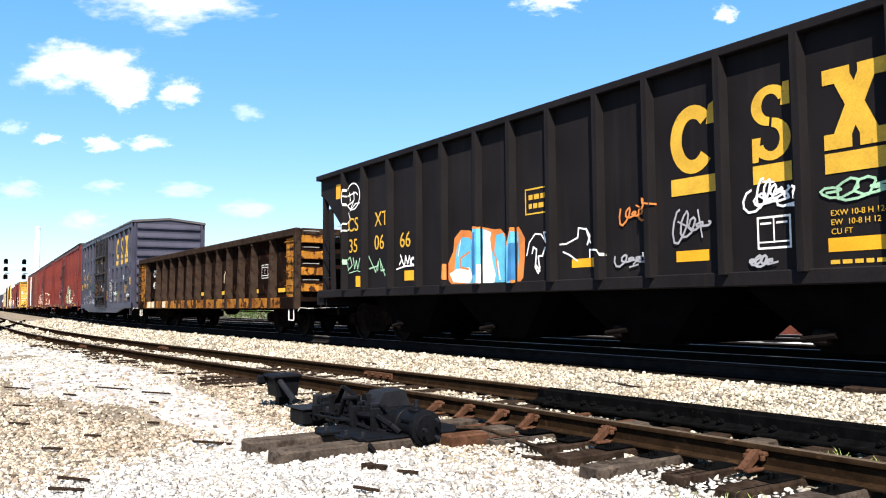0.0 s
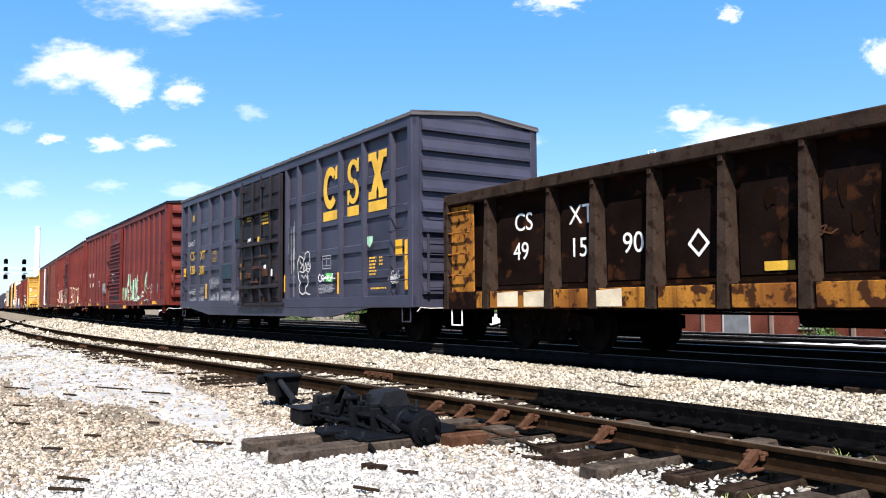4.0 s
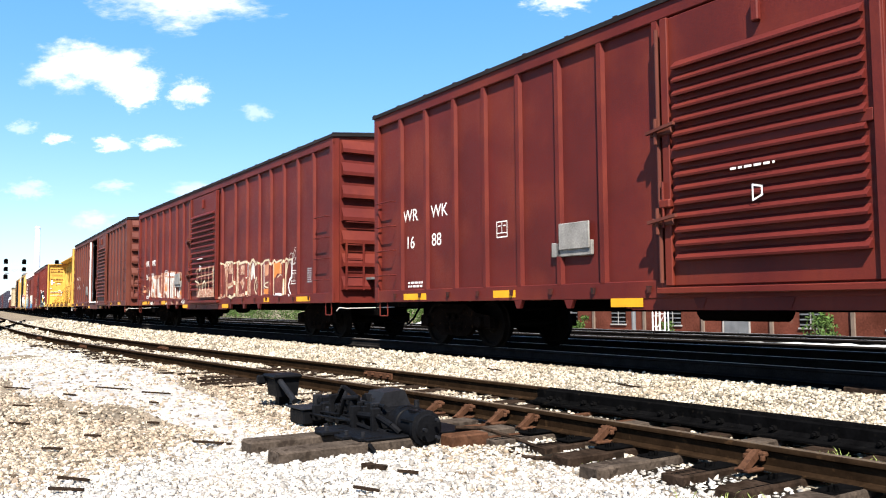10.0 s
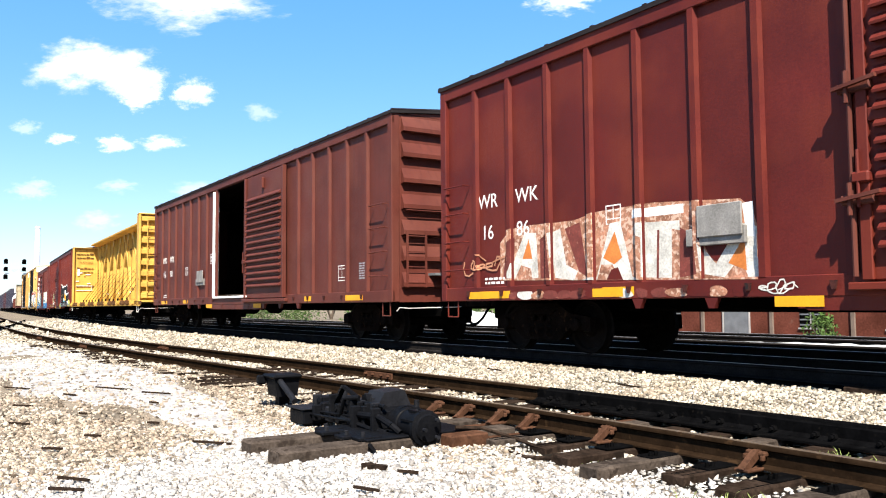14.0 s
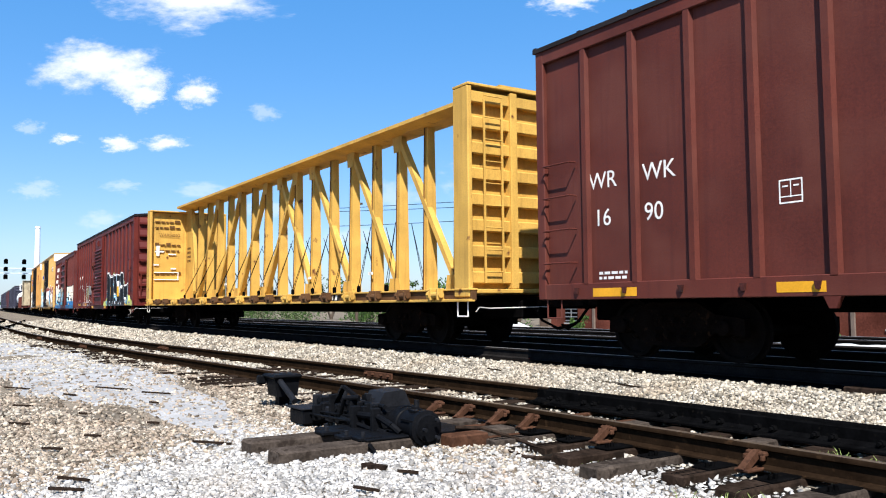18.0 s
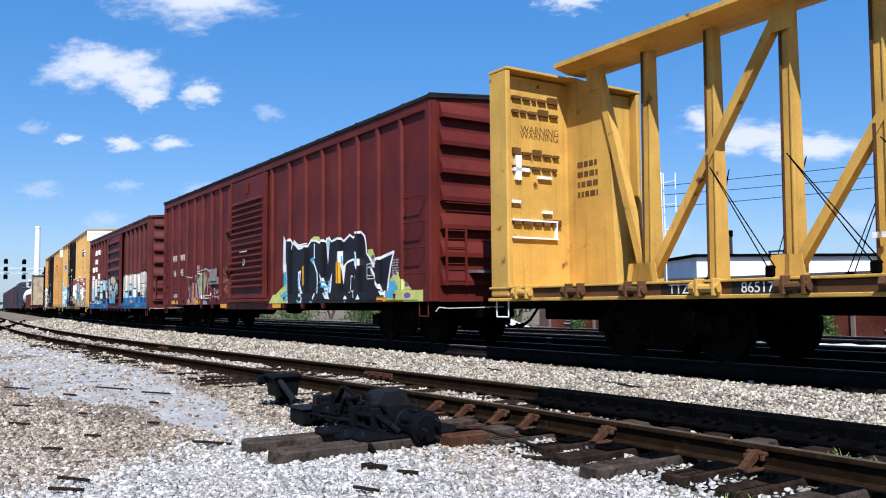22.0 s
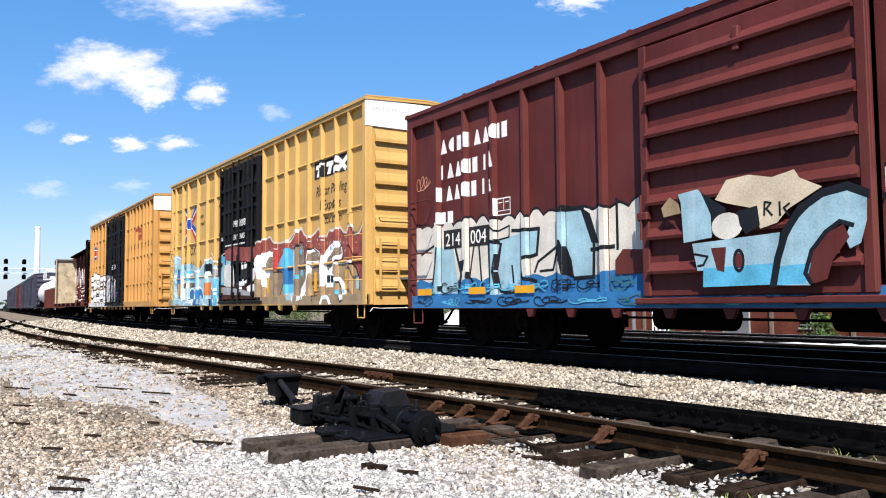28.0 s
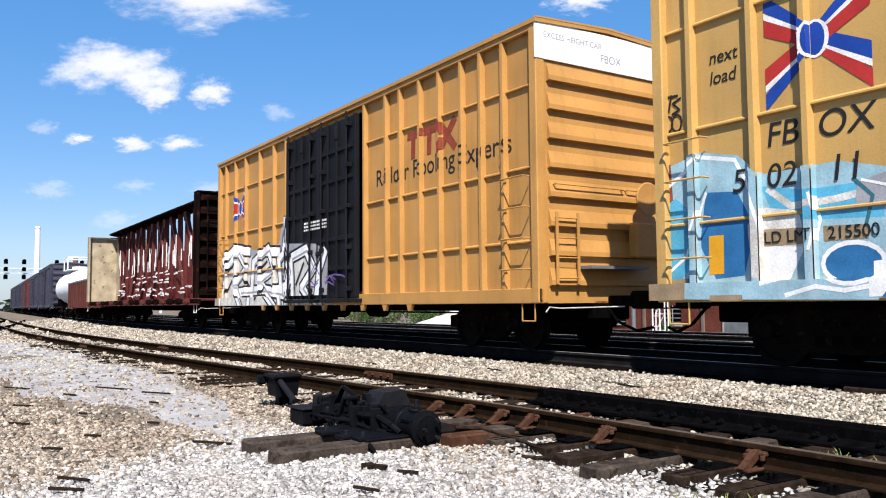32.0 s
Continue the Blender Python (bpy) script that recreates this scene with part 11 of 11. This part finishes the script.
def cloud_material(name, density, seed):
    m = bpy.data.materials.new(name)
    m.use_nodes = True
    n, l = m.node_tree.nodes, m.node_tree.links
    out = n["Material Output"]
    n.remove(n["Principled BSDF"])
    co = n.new("ShaderNodeTexCoord")
    ln = n.new("ShaderNodeVectorMath")
    ln.operation = "LENGTH"
    l.new(co.outputs["Object"], ln.inputs[0])
    info = n.new("ShaderNodeObjectInfo")
    big, small = n.new("ShaderNodeTexNoise"), n.new("ShaderNodeTexNoise")
    for t, s, d in ((big, 1.6, 6.0), (small, 5.0, 8.0)):
        t.noise_dimensions = "4D"
        t.inputs["Scale"].default_value, t.inputs["Detail"].default_value, t.inputs["Roughness"].default_value = s, d, 0.62
        l.new(co.outputs["Object"], t.inputs["Vector"])
        mul = n.new("ShaderNodeMath")
        mul.operation = "MULTIPLY"
        mul.inputs[1].default_value = 40.0
        l.new(info.outputs["Random"], mul.inputs[0])
        l.new(mul.outputs[0], t.inputs["W"])

    def math_node(op, a, b):
        x = n.new("ShaderNodeMath")
        x.operation = op
        for s, v in zip(x.inputs, (a, b)):
            if isinstance(v, bpy.types.NodeSocket):
                l.new(v, s)
            else:
                s.default_value = v
        return x.outputs[0]
    body = math_node("SUBTRACT", 0.86, ln.outputs["Value"])
    body = math_node("ADD", body, math_node("MULTIPLY", math_node("SUBTRACT", big.outputs["Fac"], 0.5), 1.9))
    body = math_node("ADD", body, math_node("MULTIPLY", math_node("SUBTRACT", small.outputs["Fac"], 0.5), 0.6))
    r = n.new("ShaderNodeMapRange")
    r.interpolation_type = "SMOOTHSTEP"
    r.inputs["From Min"].default_value, r.inputs["From Max"].default_value = -0.08, 0.66
    r.inputs["To Max"].default_value = density
    l.new(body, r.inputs["Value"])
    # the cloud's sunlit white is put in as an even glow
    em = n.new("ShaderNodeEmission")
    em.inputs["Color"].default_value = (0.93, 0.96, 1.0, 1)
    em.inputs["Strength"].default_value = 0.60
    tr = n.new("ShaderNodeBsdfTransparent")
    mx = n.new("ShaderNodeMixShader")
    l.new(r.outputs["Result"], mx.inputs[0])
    l.new(tr.outputs[0], mx.inputs[1])
    l.new(em.outputs[0], mx.inputs[2])
    l.new(mx.outputs[0], out.inputs["Surface"])
    M[name] = m


cloud_material("cloud_dense", 0.95, 1)
cloud_material("cloud_thin", 0.34, 2)


def cloud(px, py, w, h, mat="cloud_dense"):
    """A cloud 2.6 km off: a bulging shell of vapour, dense in the middle, ragged at the rim. px, py: bearing; w, h: apparent size (thousandths)."""
    d = 2600.0
    at = facing((px - 784) / 1440, (441 - py) / 1440, d)
    g = Geo()
    n, k = 28, 8
    v = [(0, 0, 0.12)]
    for j in range(1, k + 1):
        r = 1.25 * j / k
        v += [(r * math.cos(2 * math.pi * i / n), r * math.sin(2 * math.pi * i / n), 0.12 * (1 - (r / 1.25) ** 2)) for i in range(n)]
    f = [(0, 1 + i, 1 + (i + 1) % n) for i in range(n)]
    for j in range(k - 1):
        f += [(1 + j * n + i, 1 + (j + 1) * n + i, 1 + (j + 1) * n + (i + 1) % n, 1 + j * n + (i + 1) % n) for i in range(n)]
    g.add(v, f)
    ob = part("cloud", g, mat)
    tagged(ob, "white fair-weather cumulus cloud drifting in blue sky" if mat == "cloud_dense" else "thin faint wisp of white cloud in the sky", "cloud", "clouds")
    ob.visible_shadow = False
    ob.scale = (1.08 * w / 2 / 1440 * d, 1.08 * h / 2 / 1440 * d, 60)
    CLOUDS.append((ob, at))


for c in ((305, -6, 340, 115), (140, 118, 230, 110), (205, 142, 150, 80), (228, 172, 90, 50), (318, 166, 90, 62), (86, 247, 60, 26), (180, 255, 70, 34), (262, 253, 84, 30),
          (968, 4, 125, 50), (1285, 26, 50, 36), (845, 322, 210, 76), (1215, 212, 110, 52), (1290, 240, 230, 70), (1420, 258, 200, 66), (1560, 100, 90, 76), (1375, 262, 150, 60), (1040, 345, 70, 40)):
    cloud(*c)
for c in ((435, 198, 70, 40), (35, 336, 90, 40), (185, 330, 80, 26), (330, 336, 120, 36), (150, 390, 90, 40), (440, 370, 110, 40), (20, 225, 60, 30), (600, 420, 160, 40), (930, 250, 60, 30),
          (1480, 390, 120, 50), (1130, 410, 160, 50), (660, 345, 120, 60)):
    cloud(*c, "cloud_thin")


# ---------------------------------------------------------------- movement
def motions():
    for car, x in CARS:
        rows = []
        for k in range(33):
            c = x + SPEED * k
            a, b = main_y(c + 6), main_y(c - 6)
            rows.append((float(k), pose(c, (a + b) / 2, RAIL_Z, 0, 0, math.degrees(math.atan2(a - b, 12)))))
        walk(car, rows)
    way = POSE.to_3x3() @ Vector((1, 0, 0))
    for c, at in CLOUDS:
        q = POSE.to_euler().to_matrix().to_4x4()
        a, b = Matrix.Translation(at) @ q, Matrix.Translation(at + way * 98) @ q
        walk(c, [(0.0, a), (32.0, b)])
    turn = math.degrees(SPEED / WHEEL_R)
    for w, dx in WHEELSETS:
        walk(w, [(k / 10, pose(dx, 0, WHEEL_R, 0, turn * k / 10, 0)) for k in range(321)])


motions()
